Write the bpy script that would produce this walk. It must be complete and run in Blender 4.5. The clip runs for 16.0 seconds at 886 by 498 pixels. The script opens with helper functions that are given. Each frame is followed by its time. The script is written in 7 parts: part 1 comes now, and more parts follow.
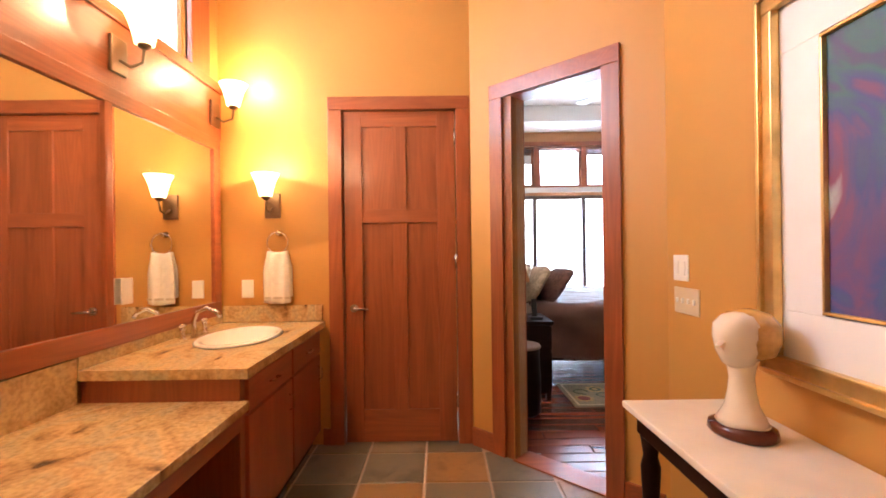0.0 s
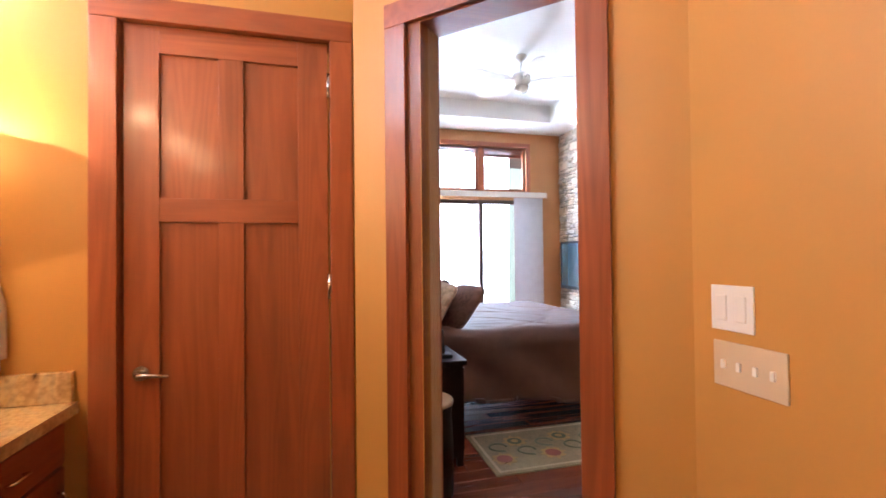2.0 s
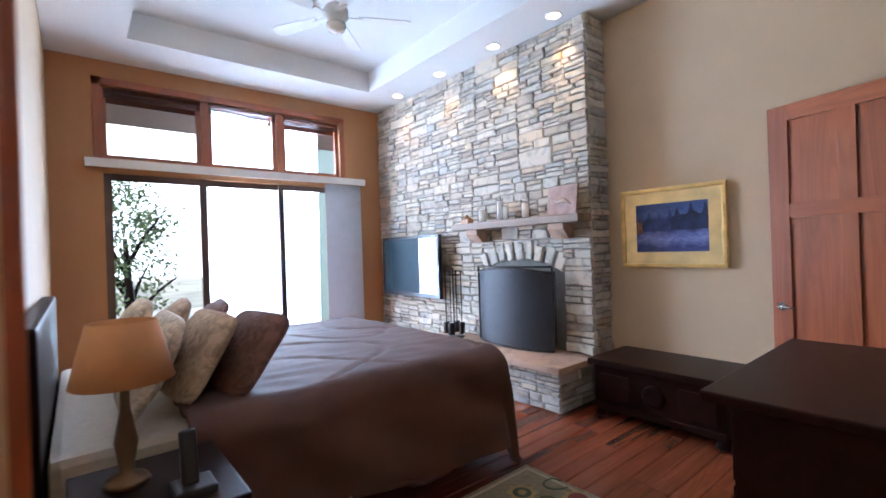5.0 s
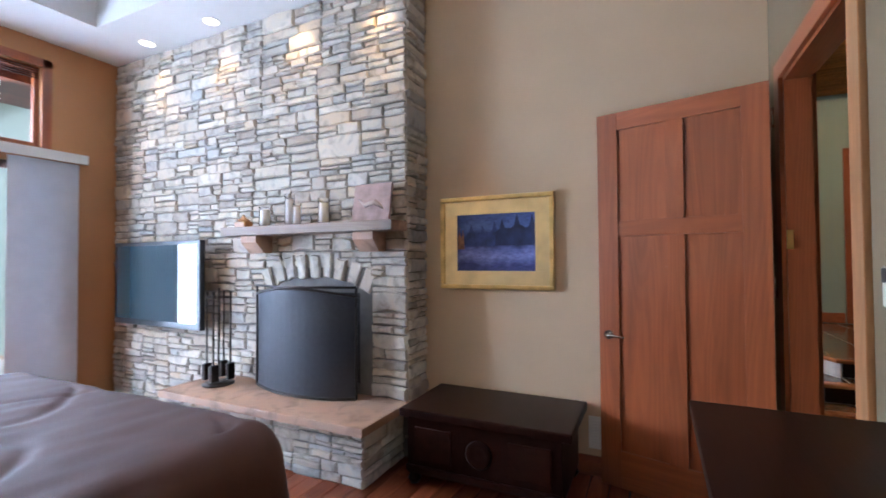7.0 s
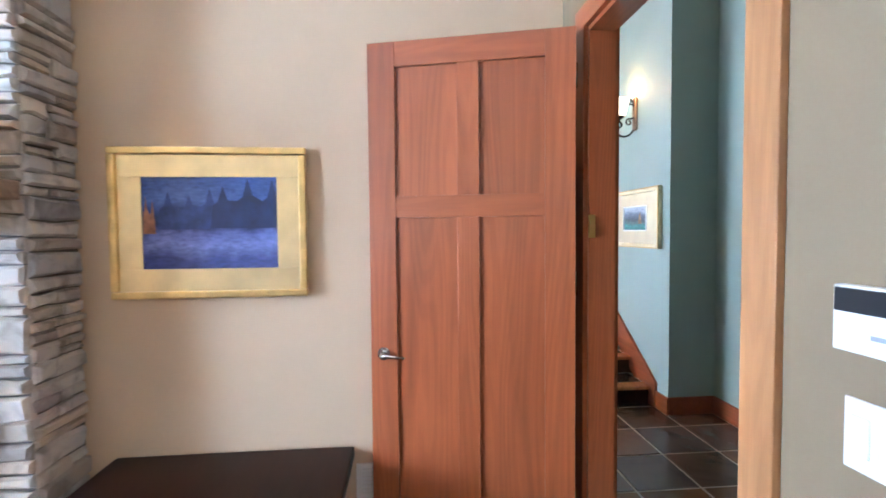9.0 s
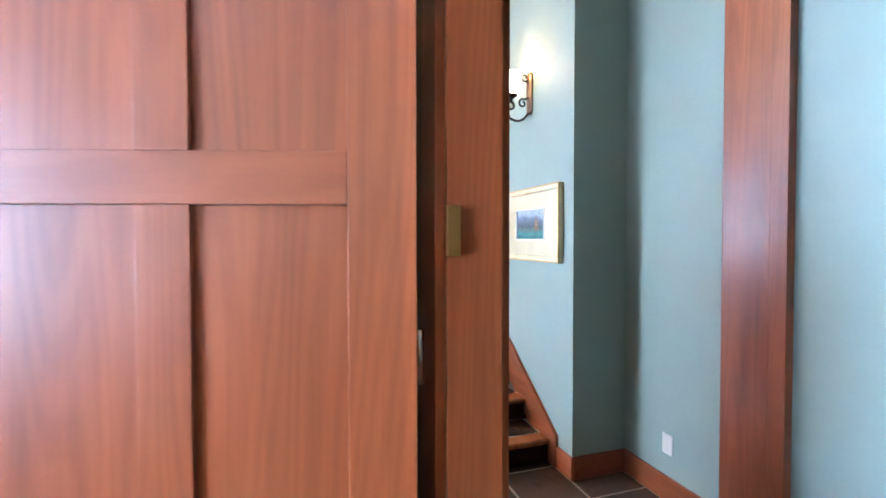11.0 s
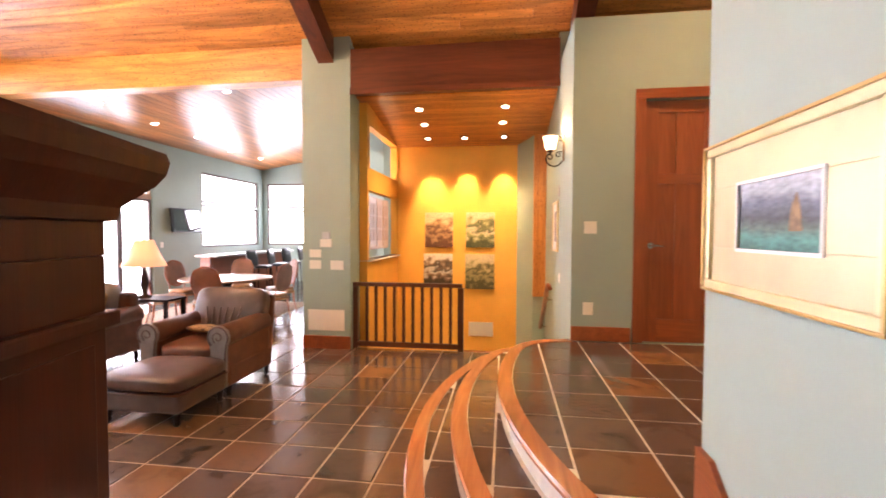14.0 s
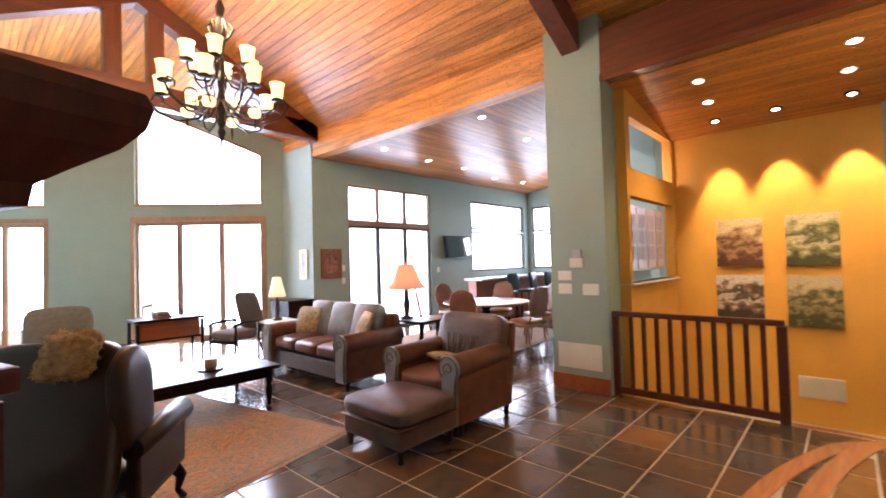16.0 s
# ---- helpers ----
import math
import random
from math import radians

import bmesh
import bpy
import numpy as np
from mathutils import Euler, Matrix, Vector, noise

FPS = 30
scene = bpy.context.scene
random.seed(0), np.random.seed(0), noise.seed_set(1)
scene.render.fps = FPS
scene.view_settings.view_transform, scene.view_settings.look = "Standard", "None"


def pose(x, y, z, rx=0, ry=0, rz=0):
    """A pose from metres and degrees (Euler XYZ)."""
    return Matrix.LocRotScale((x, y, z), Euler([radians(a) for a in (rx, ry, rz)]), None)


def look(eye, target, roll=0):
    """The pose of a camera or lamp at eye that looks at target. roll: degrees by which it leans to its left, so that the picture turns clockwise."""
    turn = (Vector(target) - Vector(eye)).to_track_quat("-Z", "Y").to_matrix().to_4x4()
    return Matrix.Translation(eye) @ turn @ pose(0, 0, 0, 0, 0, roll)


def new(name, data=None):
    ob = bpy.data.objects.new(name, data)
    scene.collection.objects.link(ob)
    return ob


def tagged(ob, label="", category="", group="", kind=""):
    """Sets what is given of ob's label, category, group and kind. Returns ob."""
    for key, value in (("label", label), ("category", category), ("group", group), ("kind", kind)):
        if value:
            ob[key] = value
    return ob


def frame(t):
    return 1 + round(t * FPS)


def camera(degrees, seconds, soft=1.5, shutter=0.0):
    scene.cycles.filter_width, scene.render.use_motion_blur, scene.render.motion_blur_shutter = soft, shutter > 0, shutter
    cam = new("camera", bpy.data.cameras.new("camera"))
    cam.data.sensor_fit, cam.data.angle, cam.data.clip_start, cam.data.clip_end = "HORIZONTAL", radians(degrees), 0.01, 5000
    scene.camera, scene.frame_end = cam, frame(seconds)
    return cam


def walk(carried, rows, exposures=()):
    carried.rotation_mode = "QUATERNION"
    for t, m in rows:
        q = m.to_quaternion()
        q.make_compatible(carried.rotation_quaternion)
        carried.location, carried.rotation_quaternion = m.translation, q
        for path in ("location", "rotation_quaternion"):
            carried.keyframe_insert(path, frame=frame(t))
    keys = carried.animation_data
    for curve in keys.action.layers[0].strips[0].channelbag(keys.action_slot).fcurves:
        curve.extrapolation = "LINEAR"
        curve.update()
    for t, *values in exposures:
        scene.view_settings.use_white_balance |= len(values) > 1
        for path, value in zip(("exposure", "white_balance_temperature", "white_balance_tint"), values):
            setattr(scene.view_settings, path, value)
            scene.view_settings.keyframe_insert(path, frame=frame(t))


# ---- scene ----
cam = camera(89.7, 16.0, 1.7, 0.3)
PATH = [
    (0, (-0.213, 0.02, 1.406), (-0.203, 2.02, 1.41), -0.7),
    (0.5, (-0.191, 0.328, 1.402), (-0.112, 2.327, 1.402), -1.0),
    (1, (-0.193, 0.644, 1.397), (-0.03, 2.638, 1.405), -0.5),
    (1.5, (-0.173, 0.934, 1.424), (0.155, 2.907, 1.441), -0.3),
    (2, (-0.125, 1.195, 1.458), (0.391, 3.127, 1.486), -0.6),
    (2.5, (-0.063, 1.457, 1.481), (0.605, 3.341, 1.524), -1.1),
    (3, (0.005, 1.719, 1.487), (0.85, 3.531, 1.527), -1.4),
    (3.5, (0.051, 1.971, 1.478), (1.049, 3.704, 1.506), -1.9),
    (6, (0.812, 2.961, 1.517), (2.306, 4.29, 1.513), -1.2),
    (6.5, (1.037, 3.119, 1.535), (2.689, 4.245, 1.542), -0.8),
    (7, (1.25, 3.283, 1.492), (3.055, 4.142, 1.535), -0.4),
    (7.5, (1.518, 3.313, 1.516), (3.413, 3.952, 1.553), -0.5),
    (8, (1.733, 3.416, 1.53), (3.702, 3.764, 1.54), -0.9),
    (8.5, (1.996, 3.45, 1.535), (3.993, 3.544, 1.508), -0.9),
    (9, (2.258, 3.459, 1.56), (4.249, 3.288, 1.484), -0.5),
    (9.5, (2.523, 3.391, 1.572), (4.481, 2.996, 1.476), -0.1),
    (10, (2.79, 3.272, 1.562), (4.704, 2.697, 1.474), -0.2),
    (12.5, (4.082, 2.332, 1.579), (5.996, 1.754, 1.591), 0.1),
    (13, (4.326, 2.183, 1.596), (6.295, 1.83, 1.589), 0.1),
    (13.5, (4.605, 2.102, 1.612), (6.604, 2.055, 1.565), 0.6),
    (14, (4.888, 2.066, 1.612), (6.867, 2.343, 1.543), 0.2),
    (14.5, (5.144, 2.065, 1.61), (7.05, 2.671, 1.551), -0.9),
    (15, (5.391, 2.094, 1.579), (7.195, 2.959, 1.556), -1.5),
    (15.5, (5.643, 2.131, 1.537), (7.314, 3.23, 1.569), -1.9),
    (16, (5.916, 2.187, 1.541), (7.393, 3.534, 1.595), -1.6),
]
EXPOSURES = [(0, 0.4, 5750, 18), (2, 0.24, 5650, 18), (3.5, 0.15, 5250, 15), (6, -0.6, 5150, 14), (7, -0.48, 5200, 15), (8, 0.05, 5150, 14), (9, 0.55, 4900, 12), (10, 0.62, 4800, 11), (12.5, 0.86, 5200, 19), (14, 0.75, 6600, 31), (15, 0.65, 6650, 31), (16, 0.1, 5800, 22)]
walk(cam, [(t, look(eye, target, roll)) for t, eye, target, roll in PATH], EXPOSURES)
# world, sun and lamps
def make_world():
    w = bpy.data.worlds.new("sky")
    scene.world = w
    w.use_nodes = True
    nt = w.node_tree
    sky = nt.nodes.new("ShaderNodeTexSky")
    sky.sky_type, sky.sun_disc = "NISHITA", False
    sky.sun_elevation, sky.sun_rotation = radians(48), radians(200)
    bg = nt.nodes["Background"]
    bg.inputs["Strength"].default_value = 0.15
    nt.links.new(sky.outputs[0], bg.inputs["Color"])


def lamp(name, kind, m, energy, color=(1, 1, 1), **more):
    d = bpy.data.lights.new(name, kind)
    d.energy, d.color = energy, color
    for k, v in more.items():
        if k == "size":
            d.size = v
        elif k == "size_y":
            d.shape, d.size_y = "RECTANGLE", v
        elif k == "angle":
            d.angle = v
        elif k == "radius":
            d.shadow_soft_size = v
        elif k == "spot":
            d.spot_size, d.spot_blend = v, 0.6
    ob = new(name, d)
    ob.matrix_world = m
    return ob


make_world()
lamp("sun", "SUN", look((0, -10, 20), (4, 2, 0)), 3.0, (1, 0.95, 0.88), angle=radians(0.5))
DAY = (0.78, 0.89, 1.0)
# daylight standing in the window openings
lamp("bedroom_window_light", "AREA", look((2.5, 8.98, 1.85), (3.9, 0, 1.65)), 440, DAY, size=1.6, size_y=3.0)
lamp("gable_window_light", "AREA", look((9.75, 12.85, 2.3), (7.6, 10.2, 2.0)), 620, DAY, size=2.4, size_y=4.2)
lamp("gable_window_light", "AREA", look((7.1, 15.1, 1.9), (5.4, 13.0, 1.7)), 330, DAY, size=2.2, size_y=3.2)
lamp("dining_slider_light", "AREA", look((12.95, 10.45, 1.7), (12.95, 0, 1.6)), 160, DAY, size=2.5, size_y=3.1)
lamp("dining_window_light", "AREA", look((17.3, 10.45, 2.2), (17.3, 0, 2.1)), 115, DAY, size=2.7, size_y=2.0)
lamp("dining_east_light", "AREA", look((19.25, 8.6, 2.2), (0, 8.6, 2.1)), 115, DAY, size=2.9, size_y=2.0)
lamp("clerestory_light", "AREA", look((-2.02, 2.2, 3.1), (0, 2.2, 2.6)), 25, DAY, size=1.4, size_y=0.8)

# small helpers


def box(bm, x0, x1, y0, y1, z0, z1, bev=0.0, m=None):
    ps = [(x, y, z) for x in (x0, x1) for y in (y0, y1) for z in (z0, z1)]
    v = [bm.verts.new((m @ Vector(p)) if m else p) for p in ps]
    fs = [bm.faces.new([v[i] for i in q]) for q in ((0, 1, 3, 2), (4, 6, 7, 5), (0, 4, 5, 1), (2, 3, 7, 6), (0, 2, 6, 4), (1, 5, 7, 3))]
    if bev:
        es = list({e for f in fs for e in f.edges})
        bmesh.ops.bevel(bm, geom=es, offset=bev, segments=2, affect="EDGES", profile=0.6)
    return bm


def B(*a, **k):
    return box(bmesh.new(), *a, **k)


def ring_tube(bm, pts, radii, seg=8, closed=False):
    pts = [Vector(p) for p in pts]
    n = len(pts)
    if not hasattr(radii, "__len__"):
        radii = [radii] * n
    rings, ref = [], None
    for i, p in enumerate(pts):
        a = pts[(i + 1) % n] if (closed or i < n - 1) else p
        b = pts[i - 1] if (closed or i > 0) else p
        d = (a - b).normalized()
        if ref is None:
            ref = d.orthogonal().normalized()
        ref = (ref - d * ref.dot(d)).normalized()
        s = d.cross(ref)
        rings.append([bm.verts.new(p + (ref * math.cos(k * math.tau / seg) + s * math.sin(k * math.tau / seg)) * radii[i]) for k in range(seg)])
    for i in range(n if closed else n - 1):
        r, q = rings[i], rings[(i + 1) % n]
        for k in range(seg):
            bm.faces.new((r[k], r[(k + 1) % seg], q[(k + 1) % seg], q[k])).smooth = True
    if not closed:
        bm.faces.new(rings[0][::-1])
        bm.faces.new(rings[-1])
    return bm


def tube(pts, r, seg=8, closed=False):
    return ring_tube(bmesh.new(), pts, r, seg, closed)


def lathe(bm, prof, c=(0, 0, 0), seg=20, sx=1.0, sy=1.0, smooth=True):
    rings = []
    for r, z in prof:
        rings.append([bm.verts.new((c[0] + sx * r * math.cos(k * math.tau / seg), c[1] + sy * r * math.sin(k * math.tau / seg), c[2] + z)) for k in range(seg)])
    for a, b in zip(rings, rings[1:]):
        for k in range(seg):
            bm.faces.new((a[k], a[(k + 1) % seg], b[(k + 1) % seg], b[k])).smooth = smooth
    bm.faces.new(rings[0][::-1])
    bm.faces.new(rings[-1])
    return bm


def L(prof, c=(0, 0, 0), seg=20, **k):
    return lathe(bmesh.new(), prof, c, seg, **k)


def prism(bm, poly, lo, hi, axis="z", m=None):
    """A polygon of plane points, drawn out along an axis."""
    def at(p, h):
        q = {"z": (p[0], p[1], h), "y": (p[0], h, p[1]), "x": (h, p[0], p[1])}[axis]
        return (m @ Vector(q)) if m else q
    a = [bm.verts.new(at(p, lo)) for p in poly]
    b = [bm.verts.new(at(p, hi)) for p in poly]
    n = len(poly)
    bm.faces.new(a[::-1])
    bm.faces.new(b)
    for i in range(n):
        bm.faces.new((a[i], a[(i + 1) % n], b[(i + 1) % n], b[i]))
    return bm


def P(*a, **k):
    return prism(bmesh.new(), *a, **k)


def cushion(sx, sy, sz, puff=0.35, n=10, m=None, sag=0.0):
    """A soft block with rounded, swollen faces."""
    bm = bmesh.new()
    bmesh.ops.create_cube(bm, size=2.0)
    bmesh.ops.subdivide_edges(bm, edges=bm.edges[:], cuts=n, use_grid_fill=True)
    for v in bm.verts:
        x, y, z = v.co
        k = 6.0
        r = (abs(x) ** k + abs(y) ** k + abs(z) ** k) ** (1 / k)
        p = Vector((x, y, z)) / r
        f = (1 - abs(p.x) ** 2.5) * (1 - abs(p.y) ** 2.5)
        w = noise.noise(Vector((x * 1.7 + sx * 9, y * 1.7, z + sy * 7))) * 0.06
        p.z *= (1 - puff) + puff * f + w
        p = Vector((p.x * sx / 2, p.y * sy / 2, p.z * sz / 2))
        v.co = (m @ p) if m else p
    for f in bm.faces:
        f.smooth = True
    return bm


def part(name, bm, material, parent=None, label=""):
    bmesh.ops.recalc_face_normals(bm, faces=bm.faces[:])
    me = bpy.data.meshes.new(name)
    bm.to_mesh(me)
    bm.free()
    me.materials.append(material)
    ob = new(name, me)
    ob.parent = parent
    return tagged(ob, label)


def thing(name, label, category, m=None, group=""):
    e = new(name)
    if m is not None:
        e.matrix_world = m
    return tagged(e, label, category, group)


def structure(name, bm, material, label="", category="", parent=None):
    ob = part(name, bm, material, parent)
    return tagged(ob, label, category or name.split("_")[0], kind="structure")


def holed(a0, a1, z0, z1, holes):
    """Rectangles that fill a0..a1 by z0..z1 around the holes (a, a, z, z)."""
    cuts = sorted({a0, a1, *[min(max(h[i], a0), a1) for h in holes for i in (0, 1)]})
    out = []
    for a, b in zip(cuts, cuts[1:]):
        zs = [z0]
        for h in sorted(holes, key=lambda h: h[2]):
            if h[0] <= a + 1e-6 and h[1] >= b - 1e-6:
                zs += [h[2], h[3]]
        zs.append(z1)
        out += [(a, b, zs[i], zs[i + 1]) for i in range(0, len(zs), 2) if zs[i + 1] > zs[i] + 1e-4]
    return out


def wall_along_x(name, x0, x1, y0, y1, z0, z1, mat, holes=(), label=""):
    bm = bmesh.new()
    for a, b, c, d in holed(x0, x1, z0, z1, holes):
        box(bm, a, b, y0, y1, c, d)
    return structure(name, bm, mat, label, "wall")


def wall_along_y(name, x0, x1, y0, y1, z0, z1, mat, holes=(), label=""):
    bm = bmesh.new()
    for a, b, c, d in holed(y0, y1, z0, z1, holes):
        box(bm, x0, x1, a, b, c, d)
    return structure(name, bm, mat, label, "wall")


# materials


def base_mat(name, rough=0.5, metal=0.0):
    m = bpy.data.materials.new(name)
    m.use_nodes = True
    b = m.node_tree.nodes["Principled BSDF"]
    b.inputs["Roughness"].default_value, b.inputs["Metallic"].default_value = rough, metal
    return m, m.node_tree, b


def noise_node(nt, scale, detail=4, stretch=(1, 1, 1), rand=False, turn=(0, 0, 0)):
    tc = nt.nodes.new("ShaderNodeTexCoord")
    mp = nt.nodes.new("ShaderNodeMapping")
    mp.inputs["Scale"].default_value = stretch
    mp.inputs["Rotation"].default_value = turn
    nt.links.new(tc.outputs["Object"], mp.inputs["Vector"])
    if rand:
        oi = nt.nodes.new("ShaderNodeObjectInfo")
        mu = nt.nodes.new("ShaderNodeMath")
        mu.operation = "MULTIPLY"
        mu.inputs[1].default_value = 37.0
        nt.links.new(oi.outputs["Random"], mu.inputs[0])
        nt.links.new(mu.outputs[0], mp.inputs["Location"])
    n = nt.nodes.new("ShaderNodeTexNoise")
    n.inputs["Scale"].default_value, n.inputs["Detail"].default_value = scale, detail
    nt.links.new(mp.outputs[0], n.inputs["Vector"])
    return n


def ramp(nt, src, stops):
    r = nt.nodes.new("ShaderNodeValToRGB")
    e = r.color_ramp.elements
    while len(e) < len(stops):
        e.new(0.5)
    for el, (p, c) in zip(e, stops):
        el.position, el.color = p, (*c, 1)
    nt.links.new(src, r.inputs[0])
    return r.outputs[0]


def mixc(nt, a, b, fac=0.5, mode="MULTIPLY"):
    m = nt.nodes.new("ShaderNodeMix")
    m.data_type, m.blend_type = "RGBA", mode
    for sock, v in ((m.inputs[0], fac), (m.inputs[6], a), (m.inputs[7], b)):
        if isinstance(v, bpy.types.NodeSocket):
            nt.links.new(v, sock)
        else:
            sock.default_value = v if isinstance(v, float) else (*v, 1)
    return m.outputs[2]


def bumped(nt, b, src, strength, dist=0.01):
    n = nt.nodes.new("ShaderNodeBump")
    n.inputs["Strength"].default_value, n.inputs["Distance"].default_value = strength, dist
    nt.links.new(src, n.inputs["Height"])
    nt.links.new(n.outputs[0], b.inputs["Normal"])


def sc(c, k):
    return tuple(min(1, x * k) for x in c)


def plain(name, c, rough=0.5, metal=0.0, var=0.12, scale=6, bump=0.1, fine=180, rand=0.0):
    """Paint, plaster, cloth, metal: soft patches over a fine grain."""
    m, nt, b = base_mat(name, rough, metal)
    n1 = noise_node(nt, scale, 5)
    col = ramp(nt, n1.outputs[0], [(0.3, sc(c, 1 - var)), (0.7, sc(c, 1 + var))])
    if rand:
        oi = nt.nodes.new("ShaderNodeObjectInfo")
        col = mixc(nt, col, ramp(nt, oi.outputs["Random"], [(0, (1 - rand,) * 3), (1, (1, 1, 1))]), 1.0)
    nt.links.new(col, b.inputs["Base Color"])
    if bump:
        bumped(nt, b, noise_node(nt, fine, 3).outputs[0], bump, 0.002)
    return m


def wood(name, c, rough=0.35, axis="z", scale=1.0, contrast=0.35, rand=0.25, coat=0.0, knots=False):
    """Grain drawn out along an axis, in broad bands and fine fibres."""
    m, nt, b = base_mat(name, rough)
    i = "xyz".index(axis)
    s = [9 * scale] * 3
    s[i] = 0.7 * scale
    n1 = noise_node(nt, 1.0, 6, s, rand=True)
    n1.inputs["Distortion"].default_value = 1.2
    s2 = [150 * scale] * 3
    s2[i] = 4 * scale
    n2 = noise_node(nt, 1.0, 3, s2)
    col = ramp(nt, n1.outputs[0], [(0.28, sc(c, 1 - contrast)), (0.5, c), (0.72, sc(c, 1 + contrast))])
    col = mixc(nt, col, ramp(nt, n2.outputs[0], [(0.3, (0.80, 0.76, 0.74)), (0.6, (1, 1, 1))]), 0.3)
    # arched growth rings
    n3 = noise_node(nt, 1.0, 2, [k * 0.42 for k in s], rand=True)
    wv = nt.nodes.new("ShaderNodeTexWave")
    wv.wave_type, wv.bands_direction = "BANDS", "DIAGONAL"
    wv.inputs["Scale"].default_value = 0.3
    wv.inputs["Distortion"].default_value = 0.0
    mu = nt.nodes.new("ShaderNodeVectorMath")
    mu.operation = "SCALE"
    mu.inputs["Scale"].default_value = 16.0
    nt.links.new(n3.outputs[0], mu.inputs[0])
    nt.links.new(mu.outputs[0], wv.inputs["Vector"])
    col = mixc(nt, col, ramp(nt, wv.outputs["Fac"], [(0.2, (0.66, 0.58, 0.52)), (0.7, (1, 1, 1))]), 0.28)
    if knots:
        v = nt.nodes.new("ShaderNodeTexVoronoi")
        tc = nt.nodes.new("ShaderNodeTexCoord")
        mp = nt.nodes.new("ShaderNodeMapping")
        ks = [7.5] * 3
        ks[i] = 4.0
        mp.inputs["Scale"].default_value = ks
        nt.links.new(tc.outputs["Object"], mp.inputs["Vector"])
        nt.links.new(mp.outputs[0], v.inputs["Vector"])
        col = mixc(nt, col, ramp(nt, v.outputs["Distance"], [(0.15, (0.20, 0.09, 0.04)), (0.27, (1, 1, 1))]), 0.8)
    oi = nt.nodes.new("ShaderNodeObjectInfo")
    gm = nt.nodes.new("ShaderNodeNewGeometry")
    ad = nt.nodes.new("ShaderNodeMath")
    ad.operation = "ADD"
    nt.links.new(oi.outputs["Random"], ad.inputs[0])
    nt.links.new(gm.outputs["Random Per Island"], ad.inputs[1])
    fr = nt.nodes.new("ShaderNodeMath")
    fr.operation = "FRACT"
    nt.links.new(ad.outputs[0], fr.inputs[0])
    col = mixc(nt, col, ramp(nt, fr.outputs[0], [(0, (1 - rand, 1 - rand * 1.1, 1 - rand * 1.2)), (1, (1, 1, 1))]), 1.0)
    nt.links.new(col, b.inputs["Base Color"])
    b.inputs["Coat Weight"].default_value = coat
    b.inputs["Coat Roughness"].default_value = 0.15
    bumped(nt, b, n2.outputs[0], 0.12, 0.002)
    return m


def tile_mat(name, cols, rough=0.3, scale=5.0, bump=0.3):
    """Slate-like tile: each piece takes its own colour, with clouds over it."""
    m, nt, b = base_mat(name, rough)
    oi = nt.nodes.new("ShaderNodeObjectInfo")
    gm = nt.nodes.new("ShaderNodeNewGeometry")
    ad = nt.nodes.new("ShaderNodeMath")
    ad.operation = "ADD"
    nt.links.new(oi.outputs["Random"], ad.inputs[0])
    nt.links.new(gm.outputs["Random Per Island"], ad.inputs[1])
    fr = nt.nodes.new("ShaderNodeMath")
    fr.operation = "FRACT"
    nt.links.new(ad.outputs[0], fr.inputs[0])
    k = len(cols)
    base = ramp(nt, fr.outputs[0], [(i / (k - 1), c) for i, c in enumerate(cols)])
    n1 = noise_node(nt, scale, 6, rand=True)
    n1.inputs["Distortion"].default_value = 0.8
    col = mixc(nt, base, ramp(nt, n1.outputs[0], [(0.3, (0.5, 0.47, 0.43)), (0.5, (0.9, 0.88, 0.85)), (0.7, (1.0, 0.92, 0.8))]), 0.85)
    nt.links.new(col, b.inputs["Base Color"])
    bumped(nt, b, noise_node(nt, 28, 5).outputs[0], bump, 0.004)
    return m


def glow(name, c, strength, base=(0.9, 0.85, 0.75)):
    m, nt, b = base_mat(name, 0.4)
    b.inputs["Base Color"].default_value = (*base, 1)
    b.inputs["Emission Color"].default_value = (*c, 1)
    b.inputs["Emission Strength"].default_value = strength
    return m


def granite(name):
    m, nt, b = base_mat(name, 0.18)
    n1 = noise_node(nt, 2.4, 8, (1.7, 1.0, 1))
    n1.inputs["Distortion"].default_value = 2.2
    n2 = noise_node(nt, 60, 4)
    col = ramp(nt, n1.outputs[0], [(0.28, (0.10, 0.06, 0.035)), (0.36, (0.46, 0.29, 0.12)), (0.52, (0.64, 0.45, 0.20)), (0.62, (0.52, 0.41, 0.22)), (0.75, (0.66, 0.48, 0.24))])
    col = mixc(nt, col, ramp(nt, n2.outputs[0], [(0.35, (0.42, 0.36, 0.32)), (0.6, (1, 1, 1))]), 0.5)
    nt.links.new(col, b.inputs["Base Color"])
    return m


def figured(name, stops, scale, distort=1.5, rough=0.6, stretch=(1, 1, 1), detail=4):
    """A painted or woven field of several colours in soft shapes."""
    m, nt, b = base_mat(name, rough)
    n1 = noise_node(nt, scale, detail, stretch)
    n1.inputs["Distortion"].default_value = distort
    nt.links.new(ramp(nt, n1.outputs[0], stops), b.inputs["Base Color"])
    bumped(nt, b, noise_node(nt, 220, 2).outputs[0], 0.2, 0.002)
    return m


